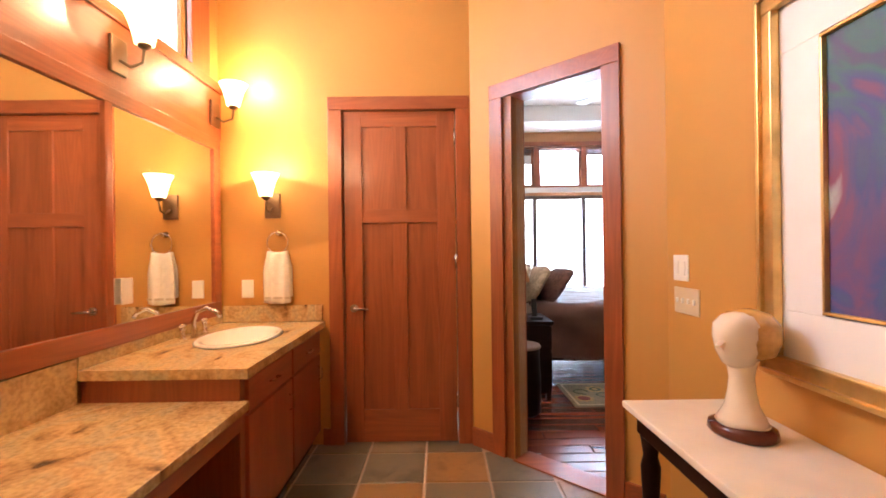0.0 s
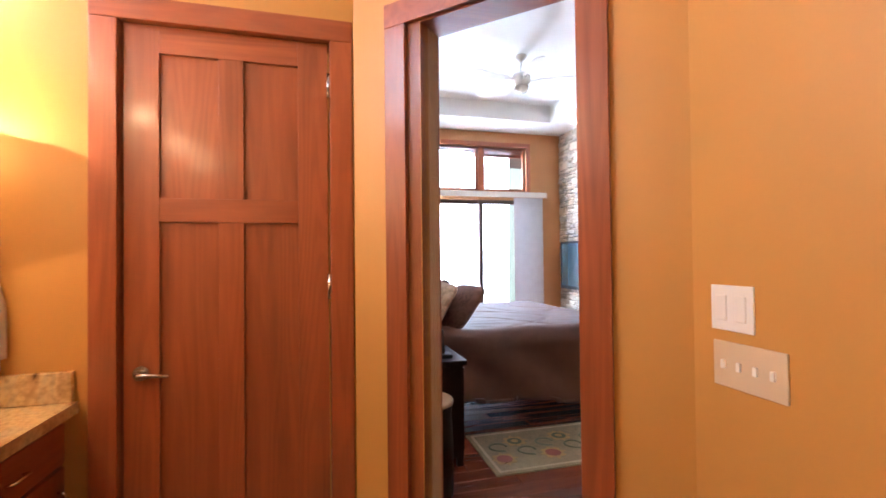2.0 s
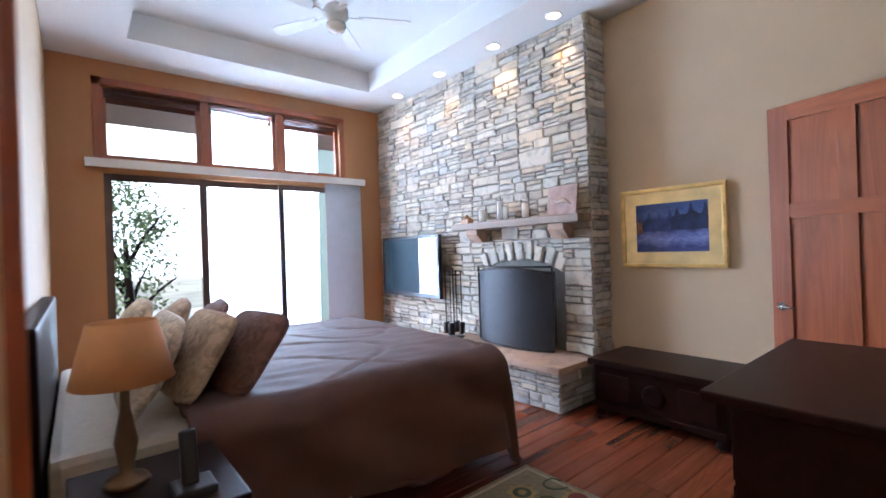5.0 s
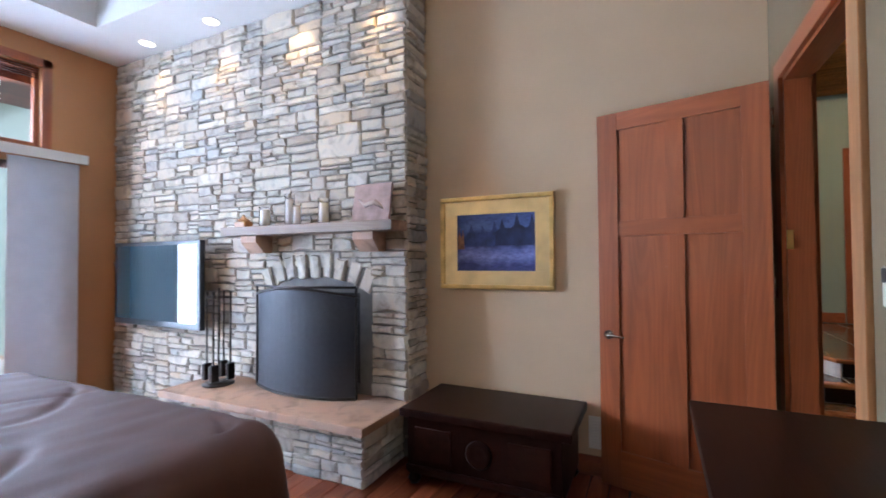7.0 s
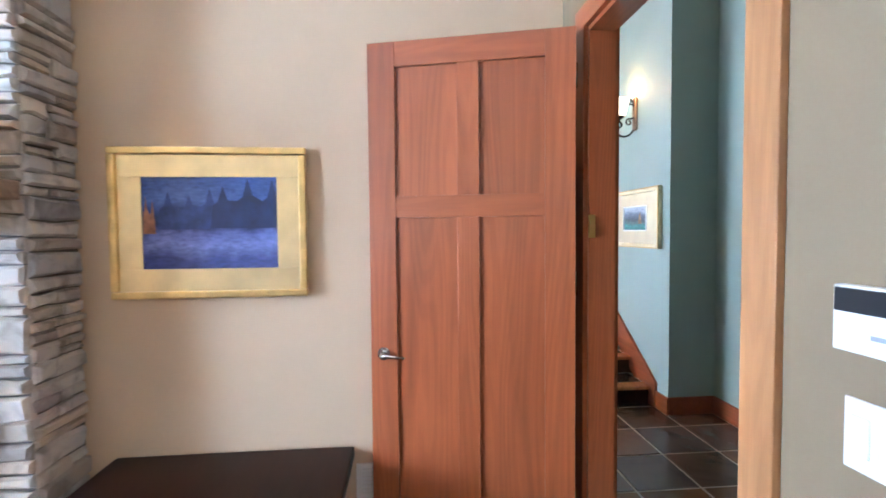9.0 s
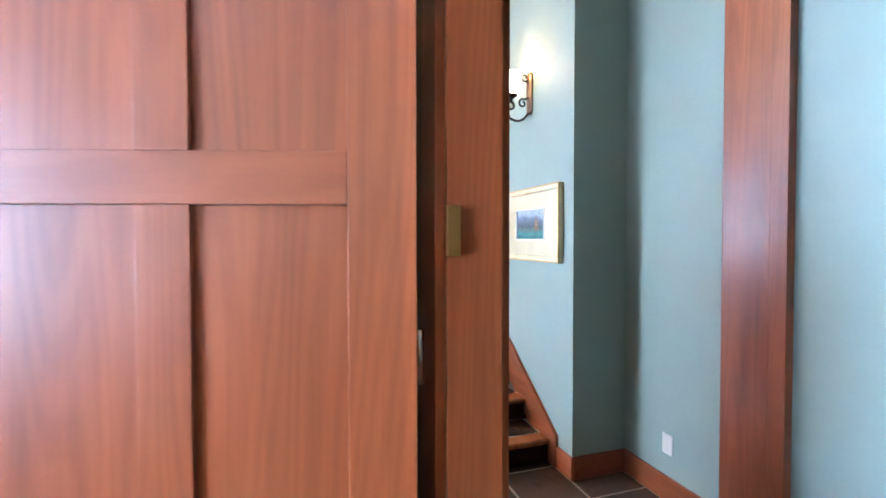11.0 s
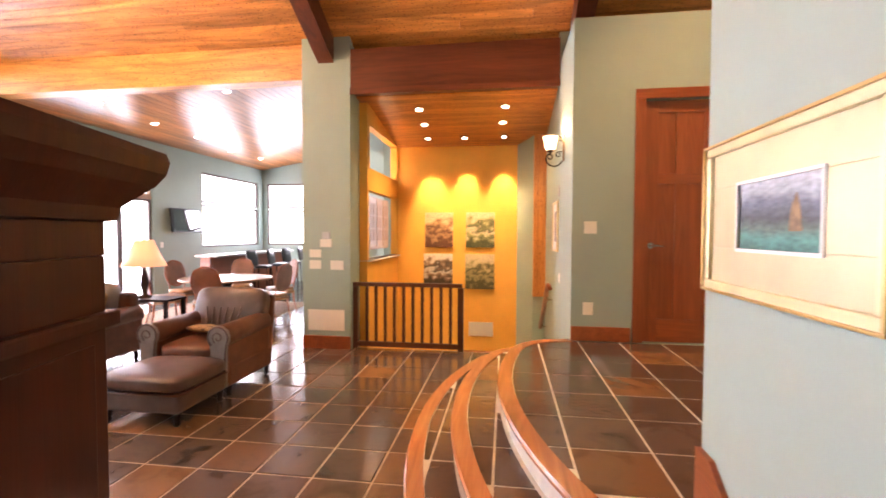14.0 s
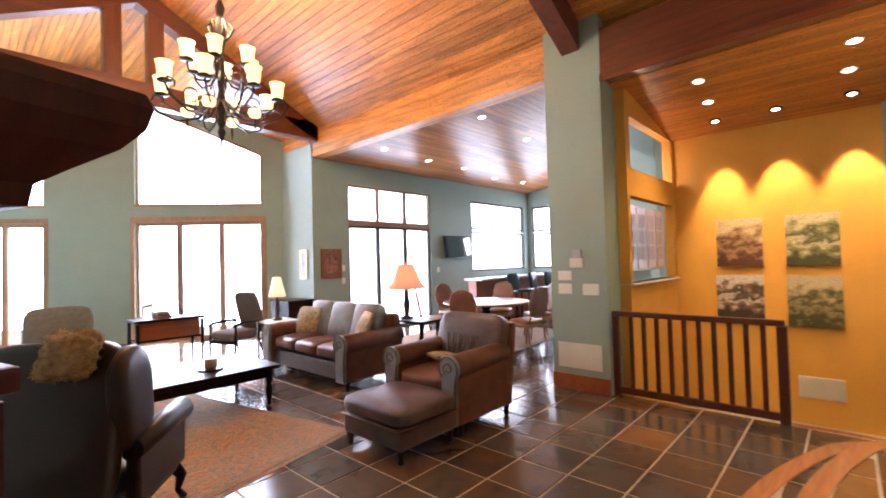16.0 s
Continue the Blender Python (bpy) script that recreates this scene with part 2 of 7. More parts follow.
def landscape(name, bands, size, rough_edge=0.12, scale=5.0, grain=(1.6, 1, 0.9)):
    """A painted view: bands of colour from foot to top with ragged, brushed edges."""
    m, nt, b = base_mat(name, 0.5)
    tc = nt.nodes.new("ShaderNodeTexCoord")
    sep = nt.nodes.new("ShaderNodeSeparateXYZ")
    nt.links.new(tc.outputs["Object"], sep.inputs[0])
    hgt = nt.nodes.new("ShaderNodeMath")
    hgt.operation = "MULTIPLY_ADD"
    hgt.inputs[1].default_value, hgt.inputs[2].default_value = 1 / size, 0.5 - rough_edge * 0.5
    nt.links.new(sep.outputs[2], hgt.inputs[0])
    n1 = noise_node(nt, scale, 7, grain)
    up = nt.nodes.new("ShaderNodeMath")
    up.operation = "MULTIPLY_ADD"
    up.inputs[1].default_value = rough_edge
    nt.links.new(n1.outputs[0], up.inputs[0])
    nt.links.new(hgt.outputs[0], up.inputs[2])
    col = ramp(nt, up.outputs[0], bands)
    n2 = noise_node(nt, scale * 6, 6, (1, 1, 2.5))
    col = mixc(nt, col, ramp(nt, n2.outputs[0], [(0.32, (0.55, 0.55, 0.6)), (0.5, (1, 1, 1)), (0.72, (1.5, 1.45, 1.4))]), 0.7)
    nt.links.new(col, b.inputs["Base Color"])
    bumped(nt, b, noise_node(nt, 160, 2).outputs[0], 0.2, 0.002)
    return m


def glass_mat(name="window_glass", rough=0.0, tint=(1, 1, 1)):
    m, nt, b = base_mat(name, rough)
    b.inputs["Base Color"].default_value = (*tint, 1)
    b.inputs["Transmission Weight"].default_value = 1.0
    b.inputs["IOR"].default_value = 1.05
    return m


BATH_PAINT = plain("ochre_wall_paint", (0.50, 0.245, 0.047), 0.5, var=0.04, scale=2, bump=0.15)
# bedroom north wall: darker and more orange than BED_PAINT
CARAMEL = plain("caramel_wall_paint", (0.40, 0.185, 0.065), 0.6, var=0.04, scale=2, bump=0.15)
BED_PAINT = plain("tan_wall_paint", (0.61, 0.44, 0.265), 0.6, var=0.04, scale=2, bump=0.15)
# BED_PAINT darkened: the south wall's shade is put into its colour
SHADED_TAN = plain("olive_tan_wall_paint", (0.19, 0.135, 0.068), 0.6, var=0.04, scale=2, bump=0.15)
HALL_PAINT = plain("sage_wall_paint", (0.30, 0.375, 0.315), 0.6, var=0.04, scale=2, bump=0.15)
YELLOW_PAINT = plain("golden_wall_paint", (0.74, 0.38, 0.055), 0.6, var=0.06, scale=2, bump=0.2)
CEIL_PAINT = plain("white_ceiling_paint", (0.80, 0.80, 0.78), 0.7, var=0.02, scale=2, bump=0.1)
CHERRY = wood("cherry_wood", (0.32, 0.084, 0.023), 0.36, "z", 1.0, 0.2, 0.15, 0.32)
CHERRY_X = wood("cherry_wood_along_x", (0.32, 0.084, 0.023), 0.36, "x", 1.0, 0.2, 0.15, 0.25)
CHERRY_Y = wood("cherry_wood_along_y", (0.32, 0.084, 0.023), 0.36, "y", 1.0, 0.2, 0.15, 0.25)
OAK_TRIM = wood("honey_wood", (0.40, 0.19, 0.068), 0.35, "z", 1.0, 0.25, 0.15, 0.2)
DARK_WOOD = wood("dark_stained_wood", (0.018, 0.0052, 0.003), 0.34, "x", 1.0, 0.3, 0.2, 0.0)
DARK_WOOD_Z = wood("dark_stained_wood_upright", (0.017, 0.006, 0.004), 0.38, "z", 1.0, 0.3, 0.2, 0.0)
BEAM_WOOD = wood("brown_beam_wood", (0.15, 0.036, 0.013), 0.4, "y", 1.0, 0.3, 0.2, 0.1)
BEAM_WOOD_X = wood("brown_beam_wood_along_x", (0.15, 0.036, 0.013), 0.4, "x", 1.0, 0.3, 0.2, 0.1)
BEAM_WOOD_Z = wood("brown_beam_wood_upright", (0.15, 0.036, 0.013), 0.4, "z", 1.0, 0.3, 0.2, 0.1)
PINE = wood("knotty_pine", (0.72, 0.295, 0.068), 0.40, "y", 1.0, 0.42, 0.4, 0.1, knots=True)
PINE_Z = wood("knotty_pine_upright", (0.60, 0.25, 0.06), 0.40, "z", 1.0, 0.3, 0.2, 0.1, knots=True)
PINE_X = wood("knotty_pine_along_x", (0.52, 0.19, 0.048), 0.30, "x", 1.0, 0.42, 0.4, 0.05, knots=True)
CHERRY_FLOOR = wood("cherry_floor_wood", (0.22, 0.058, 0.023), 0.25, "x", 1.0, 0.3, 0.35, 0.15)
BATH_TILE = tile_mat("slate_tile", [(0.13, 0.115, 0.085), (0.20, 0.17, 0.11), (0.16, 0.16, 0.14), (0.33, 0.19, 0.07), (0.18, 0.15, 0.10)], 0.35, 5)
HALL_TILE = tile_mat("brown_slate_tile", [(0.070, 0.046, 0.036), (0.105, 0.068, 0.048), (0.085, 0.068, 0.060), (0.105, 0.072, 0.052), (0.25, 0.125, 0.048), (0.08, 0.055, 0.042), (0.12, 0.085, 0.066)], 0.14, 4)
GROUT = plain("tan_grout", (0.42, 0.32, 0.23), 0.8, scale=20)
STONE = tile_mat("ledge_stone", [(0.50, 0.46, 0.39), (0.66, 0.61, 0.52), (0.44, 0.43, 0.41), (0.60, 0.50, 0.37), (0.70, 0.66, 0.58), (0.40, 0.34, 0.28), (0.64, 0.57, 0.46)], 0.8, 9, 0.9)
STONE_CAP = tile_mat("sandstone_slab", [(0.46, 0.29, 0.19), (0.50, 0.33, 0.23)], 0.6, 6, 0.4)
MORTAR = plain("dark_mortar", (0.17, 0.155, 0.135), 0.9, scale=14)
GRANITE = granite("gold_granite")
PORCELAIN = plain("white_porcelain", (0.82, 0.80, 0.74), 0.08, var=0.01, bump=0)
CHROME = plain("brushed_nickel", (0.72, 0.70, 0.66), 0.22, 1.0, var=0.05, bump=0.05)
BRASS = plain("aged_brass", (0.62, 0.42, 0.16), 0.35, 1.0, var=0.15, bump=0.1)
IRON = plain("dark_wrought_iron", (0.035, 0.026, 0.02), 0.4, 0.7, var=0.3, scale=40, bump=0.3)
BRONZE = plain("bronze_metal", (0.20, 0.13, 0.08), 0.4, 0.9, var=0.2, bump=0.1)
GOLD = plain("gold_leaf", (0.75, 0.53, 0.20), 0.3, 0.85, var=0.22, scale=9, bump=0.25, fine=90)
WHITE = plain("white_plastic", (0.80, 0.77, 0.68), 0.35, var=0.02, bump=0)
WHITE_PAINT = plain("white_paint", (0.80, 0.79, 0.75), 0.4, var=0.03, bump=0.05)
BLACK = plain("black_plastic", (0.012, 0.012, 0.013), 0.3, var=0.1, bump=0)
SHADE = glow("lit_glass_shade", (1.0, 0.62, 0.25), 9.0)
AMBER = glow("lit_amber_shade", (1.0, 0.55, 0.18), 2.6)
LENS = glow("lit_downlight", (1.0, 0.80, 0.55), 12.0)
GLASS = glass_mat()
LEATHER = plain("brown_leather", (0.125, 0.048, 0.028), 0.34, var=0.25, scale=9, bump=0.4, fine=90)
GREY_LEATHER = plain("grey_brown_leather", (0.088, 0.056, 0.052), 0.34, var=0.22, scale=8, bump=0.35, fine=90)
# grey of the arm fronts; on the sofa backs it paints in their blue-grey sheen
SLATE_SHEEN_LEATHER = plain("slate_grey_leather", (0.21, 0.20, 0.21), 0.30, var=0.2, scale=8, bump=0.35, fine=90)
TOWEL = plain("white_terry", (0.80, 0.74, 0.64), 0.95, var=0.06, scale=30, bump=0.8, fine=300)
for matte_wood in (DARK_WOOD, DARK_WOOD_Z):
    matte_wood.node_tree.nodes["Principled BSDF"].inputs["Specular IOR Level"].default_value = 0.12

# ---- structure: bathroom ----
ZC = 3.7
wall_along_y("wall_bath_west", -1.97, -1.82, -1.7, 3.27, 0, ZC, BATH_PAINT, [(1.2, 2.88, 2.62, 3.45)], "ochre painted wall behind the vanity mirror")
wall_along_x("wall_bath_north", -1.97, 0.02, 3.27, 3.39, 0, ZC, BATH_PAINT, [(-0.935, -0.085, 0, 2.45)], "ochre painted wall with a closed panel door")
wall_along_y("wall_bath_east", 0.95, 1.07, -1.7, 2.30, 0, ZC, BATH_PAINT, (), "ochre painted wall with a large framed picture")
# unseen backing, added so no sky shows through the closet door's gaps
structure("wall_closet", B(-1.97, 0.06, 3.9, 4.0, 0, ZC), BATH_PAINT, "unseen backing wall that blocks sky behind the closet door", "wall")
wall_along_x("wall_bath_south", -1.97, 1.32, -1.85, -1.7, 0, ZC, BATH_PAINT, (), "plain ochre painted wall")
structure("ceiling_bath", B(-1.97, 1.32, -1.85, 3.39, ZC, ZC + 0.1), CEIL_PAINT, "white painted bathroom ceiling", "ceiling")
# slanted wall between bathroom and bedroom: u runs along it, v points into the bedroom
SLANT = Matrix.Translation((0.01, 3.24, 0)) @ Matrix(((0.7071, 0.7071, 0, 0), (-0.7071, 0.7071, 0, 0), (0, 0, 1, 0), (0, 0, 0, 1)))
bm = bmesh.new()
for a, b, c, d in holed(0, 1.33, 0, ZC, [(0.36, 1.02, 0, 2.44)]):
    box(bm, a, b, 0, 0.06, c, d, m=SLANT)
structure("wall_slanted_bath_face", bm, BATH_PAINT, "ochre face of the slanted wall with an open doorway", "wall")
bm = bmesh.new()
for a, b, c, d in holed(0.06, 1.62, 0, ZC, [(0.36, 1.02, 0, 2.44)]):
    box(bm, a, b, 0.06, 0.14, c, d, m=SLANT)
structure("wall_slanted_bedroom_face", bm, BED_PAINT, "tan face of the slanted wall with an open doorway", "wall")
trim = thing("door_2", "cherry wood casing and jambs round the open bathroom doorway", "doorway")
trim["kind"] = "structure"
for n, q, mt in (("casing", (0.19, 0.295, -0.022, 0.0, 0, 2.43), CHERRY), ("casing", (0.995, 1.10, -0.022, 0.0, 0, 2.43), CHERRY), ("head_casing", (0.19, 1.10, -0.024, 0.0, 2.43, 2.53), CHERRY_X),
                 ("jamb", (0.28, 0.36, 0.0, 0.145, 0, 2.44), CHERRY), ("jamb", (1.02, 1.04, 0.0, 0.145, 0, 2.44), CHERRY), ("head_jamb", (0.36, 1.02, 0.0, 0.145, 2.425, 2.445), CHERRY_X),
                 ("casing", (0.25, 0.355, 0.14, 0.162, 0, 2.43), CHERRY), ("casing", (1.03, 1.13, 0.14, 0.162, 0, 2.43), CHERRY), ("head_casing", (0.25, 1.13, 0.14, 0.164, 2.43, 2.53), CHERRY_X)):
    part(n, B(*q, bev=0.003, m=SLANT), mt, trim)
structure("threshold", B(0.36, 1.02, -0.02, 0.16, 0.0, 0.012, bev=0.004, m=SLANT), CHERRY_X, "worn wooden door threshold", "threshold")

# ---- structure: bedroom ----
ZB = 3.69
BX = 4.49
wall_along_y("wall_bedroom_west", 0.06, 0.2, 3.39, 8.75, 0, ZB + 0.5, BED_PAINT, (), "tan painted wall behind the bed")
structure("wall_bedroom_west_return", P([(0.02, 3.27), (0.11, 3.34), (0.2, 3.25), (0.2, 3.39), (0.02, 3.39)], 0, ZB), BED_PAINT, "tan painted wall end beside the bathroom doorway", "wall")
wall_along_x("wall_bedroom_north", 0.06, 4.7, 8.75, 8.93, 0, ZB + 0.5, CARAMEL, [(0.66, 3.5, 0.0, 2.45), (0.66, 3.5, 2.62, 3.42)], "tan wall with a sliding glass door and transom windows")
wall_along_y("wall_bedroom_east", BX, BX + 0.15, 2.59, 8.93, 0, ZB + 0.8, BED_PAINT, (), "tan painted wall with a gold-framed picture")
wall_along_x("wall_bedroom_south", 1.5, BX, 2.59, 2.65, 0, ZB + 0.5, SHADED_TAN, [(3.23, 4.18, 0, 2.45)], "tan wall with an open door to the hall")
wall_along_x("wall_vestibule_north", 1.5, BX + 0.21, 2.53, 2.59, 0, ZB, HALL_PAINT, [(3.23, 4.18, 0, 2.45)], "sage painted back of the bedroom wall")
wall_along_x("wall_bedroom_south_west", 1.15, 1.5, 2.2, 2.32, 0, ZB + 0.5, BED_PAINT, (), "short tan wall in a corner")
wall_along_y("wall_bedroom_jog", 1.5, 1.6, 2.2, 2.53, 0, ZB + 0.5, BED_PAINT, (), "short tan wall in a corner")
# dropped soffit round a raised tray
bm = bmesh.new()
TX0, TX1, TY0, TY1 = 0.85, 3.6, 3.35, 8.0
box(bm, 0.06, TX0, 2.2, 8.93, ZB, ZB + 0.08)
box(bm, TX1, 4.64, 2.2, 8.93, ZB, ZB + 0.08)
box(bm, TX0, TX1, 2.2, TY0, ZB, ZB + 0.08)
box(bm, TX0, TX1, TY1, 8.93, ZB, ZB + 0.08)
box(bm, 0.5, 4.0, 3.0, 8.4, 3.97, 4.05)
for a in ((TX0 - 0.05, TX0, TY0, TY1), (TX1, TX1 + 0.05, TY0, TY1), (TX0, TX1, TY0 - 0.05, TY0), (TX0, TX1, TY1, TY1 + 0.05)):
    box(bm, *a, ZB + 0.08, 3.97)
structure("ceiling_bedroom", bm, CEIL_PAINT, "white tray ceiling with a stepped raised centre", "ceiling")

# ---- structure: hall and great room ----
EX = 10.85
structure("ceiling_vestibule", B(2.2, 4.95, 0.7, 2.57, 3.6, 3.7), CEIL_PAINT, "white painted low vestibule ceiling", "ceiling")
wall_along_x("wall_hall_south", 2.2, 5.79, 0.70, 0.85, 0, 5.4, HALL_PAINT, (), "sage painted hall wall")
wall_along_y("wall_hall_return", 5.79, 6.0, 0.85, 1.10, 0, 5.0, HALL_PAINT, (), "shaded end of the sage wall")
wall_along_x("wall_hall_sconce", 5.79, 6.82, 1.10, 1.26, 0, 5.0, HALL_PAINT, (), "sage wall with a sconce and a framed picture")
wall_along_y("wall_vestibule_west", 2.2, 2.3, 0.85, 2.57, 0, 3.7, HALL_PAINT, (), "plain sage wall closing the vestibule")
wall_along_y("wall_portal", 4.70, 4.80, 0.85, 2.57, 3.55, 5.4, HALL_PAINT, (), "sage wall over the wide cased opening")
wall_along_y("wall_portal_side", 4.70, 4.80, 2.46, 2.53, 0, 3.55, HALL_PAINT, (), "narrow sage wall beside the cased opening")
wall_along_y("wall_great_west", 4.66, 4.81, 2.595, 15.5, 0, 4.6, HALL_PAINT, (), "sage painted wall behind the armoire")
wall_along_y("wall_landing_west", 6.70, 6.82, -1.6, 1.10, 0, 5.2, HALL_PAINT, (), "sage side wall of the landing")
wall_along_x("wall_landing_south", 6.70, 9.8, -1.75, -1.6, 0, 5.2, HALL_PAINT, (), "sage end wall of the landing")
wall_along_y("wall_landing_east", 9.62, 9.76, -1.6, 1.39, 0, 3.76, HALL_PAINT, [(-0.025, 0.69, 0.51, 2.96)], "sage wall with a closed panel door, ending in a ledge")
wall_along_x("wall_stair_south", 9.76, 13.04, 1.25, 1.39, -2.8, 3.755, HALL_PAINT, (), "sage wall beside the stairwell")
structure("wall_stair_slant", P([(12.62, 1.39), (13.04, 1.39), (13.04, 1.86), (12.62, 1.60)], -2.8, 3.3), HALL_PAINT, "short slanted sage wall in the stairwell corner", "wall")
structure("trim_pine_panel", B(12.55, 12.618, 1.392, 1.60, 0.55, 3.30, bev=0.004), PINE_Z, "knotty pine end panel beside the stairs", "trim")
# added backing out of sight, keeps sky light out of the landing door's gaps
structure("wall_closet_landing", B(10.5, 10.6, -1.6, 1.25, 0.3, 3.75), HALL_PAINT, "unseen backing wall that blocks sky behind the landing door", "wall")
structure("ledge", B(9.62, 10.9, -1.6, 1.39, 3.76, 3.80), HALL_PAINT, "painted ledge on top of the wall", "ledge")
wall_along_y("wall_upper_east", 10.9, 11.05, -1.75, 1.39, 3.0, 5.4, HALL_PAINT, (), "shaded sage wall above the ledge")
wall_along_y("wall_stair_east", 13.04, 13.2, 1.25, 4.2, -2.8, 3.4, YELLOW_PAINT, (), "golden yellow wall washed by downlights")
wall_along_x("wall_stair_north", 11.17, 13.04, 4.06, 4.18, -2.8, 3.5, YELLOW_PAINT, [(11.25, 12.98, 1.22, 2.25), (11.3, 12.98, 2.58, 3.2)], "golden wall with a pass-through to the kitchen")
structure("column", B(10.79, 11.17, 4.18, 4.87, 0, 4.35), HALL_PAINT, "square sage painted column", "column")
structure("floor_stairwell", B(10.9, 13.2, 1.25, 4.2, -2.8, -2.7), CHERRY_FLOOR, "dark lower stair landing", "floor")
# header beams along x = 10.8
structure("beam_stairs", B(10.80, 11.05, 1.39, 4.18, 3.55, 4.12, bev=0.01), BEAM_WOOD, "dark brown timber beam over the stairwell", "beam")
structure("beam_stairs_trim", B(10.77, 10.80, 1.39, 4.18, 3.50, 3.58, bev=0.006), BEAM_WOOD, "dark trim under the timber beam", "trim")
structure("beam_north", B(10.83, 11.08, 4.87, 11.4, 3.74, 4.22), PINE, "pine clad header beam between column and wall end", "beam")
structure("ceiling_stairwell", P([(11.05, 3.54), (13.2, 3.18), (13.2, 3.26), (11.05, 3.62)], 1.25, 4.2, "y"), PINE, "pine ceiling over the stairwell with small downlights", "ceiling")
wall_along_y("wall_great_stub", EX - 0.05, EX + 0.1, 10.2, 11.4, 0, 4.0, HALL_PAINT, (), "pale end wall beside the gable windows")
# dining end
wall_along_x("wall_dining_north", 10.95, 19.1, 10.2, 10.36, 0, 3.9, HALL_PAINT, [(11.68, 14.24, 0.0, 3.28), (15.98, 18.75, 1.22, 3.26)], "sage wall with tall windows by the dining table")
wall_along_y("wall_dining_east", 19.0, 19.15, 4.0, 10.2, 0, 6.0, HALL_PAINT, [(7.2, 10.05, 1.22, 3.26)], "sage end wall with a wide window")
wall_along_x("wall_dining_south", 15.15, 19.15, 4.0, 4.2, -0.2, 6.0, HALL_PAINT, (), "plain sage wall by the kitchen")
wall_along_y("wall_kitchen_side", 15.0, 15.15, 4.2, 4.95, 0, 5.0, HALL_PAINT, (), "plain sage wall by the kitchen")

# slanted gable wall: u runs along it from the stub to the north-west, v points outside
GA = Vector((10.80, 11.38, 0))
GU = Vector((-0.77, 0.638, 0)).normalized()
GABLE = Matrix.Translation(GA) @ Matrix(((GU.x, -GU.y * -1, 0, 0), (GU.y, -GU.x, 0, 0), (0, 0, 1, 0), (0, 0, 0, 1)))
SLOPE = 0.52
RX = 7.75


def roof_z(x):
    return 4.25 + SLOPE * (10.85 - max(x, 2 * RX - x))


def gu(u, v=0.0):
    p = GABLE @ Vector((u, v, 0))
    return p


W1, W2 = (0.45, 3.02), (4.75, 7.0)
bm = bmesh.new()
for a, b in ((0, W1[0]), (W1[1], W2[0]), (W2[1], 8.1)):
    n = max(1, int((b - a) / 0.2))
    for i in range(n):
        u0, u1 = a + (b - a) * i / n, a + (b - a) * (i + 1) / n
        prism(bm, [(u0, 0), (u1, 0), (u1, roof_z(gu(u1).x) + 0.1), (u0, roof_z(gu(u0).x) + 0.1)], 0, 0.16, "y", GABLE)
for a, b, za, zb in ((*W1, 4.02, 5.15), (*W2, 5.2, 4.4)):
    prism(bm, [(a, 2.55), (b, 2.55), (b, 2.90), (a, 2.90)], 0, 0.16, "y", GABLE)
    prism(bm, [(a, za), (b, zb), (b, roof_z(gu(b).x) + 0.1), ((a + b) / 2, roof_z(gu((a + b) / 2).x) + 0.2), (a, roof_z(gu(a).x) + 0.1)], 0, 0.16, "y", GABLE)
structure("wall_gable", bm, HALL_PAINT, "pale slanted wall with glass doors and gable windows", "wall")

# vaulted plank ceiling: boards lie along y, each its own strip with a groove
bm = bmesh.new()
w = 0.105
x = RX
while x < EX + 0.3:
    x1 = min(x + w, EX + 0.3)
    for s in (1, -1):
        xa, xb = RX + s * (x - RX), RX + s * (x1 - RX - 0.009)
        za, zb = roof_z(xa), roof_z(xb)
        if s == -1 and xb < 4.4:
            continue
        for ya, yb in ((-1.75, 2.2), (2.203, 6.9), (6.903, 11.1), (11.103, 16.8)):
            o = 0.5 * math.sin(x * 37.0 + ya)
            lim = 11.45 + 0.829 * (10.8 - min(xa, xb)) if xa < 10.8 else 11.45
            if ya > lim:
                continue
            ya2, yb2 = (ya + (o if ya > 0 else 0), yb + (0.5 * math.sin(x * 37.0 + yb + 0.003) if yb < 16 else 0))
            yb2 = min(yb2, lim)
            v = [bm.verts.new(p) for p in ((xa, ya2, za), (xb, ya2, zb), (xb, yb2, zb), (xa, yb2, za), (xa, ya2, za + 0.03), (xb, ya2, zb + 0.03), (xb, yb2, zb + 0.03), (xa, yb2, za + 0.03))]
            for q in ((0, 1, 2, 3), (4, 7, 6, 5), (0, 4, 5, 1), (1, 5, 6, 2), (2, 6, 7, 3), (3, 7, 4, 0)):
                bm.faces.new([v[i] for i in q])
    x = x1
structure("ceiling_vault", bm, PINE, "vaulted knotty pine board ceiling", "ceiling")
bm = bmesh.new()
for s in (1, -1):
    for i in range(8):
        xa, xb = RX + s * 3.5 * i / 8, RX + s * 3.5 * (i + 1) / 8
        lim = 11.5 + 0.829 * (10.8 - min(max(xa, xb), 10.8))
        prism(bm, [(xa, roof_z(xa) + 0.04), (xb, roof_z(xb) + 0.04), (xb, roof_z(xb) + 0.2), (xa, roof_z(xa) + 0.2)], -1.9, lim, "y")
structure("roof", bm, BEAM_WOOD, "dark roof deck above the boards", "roof")
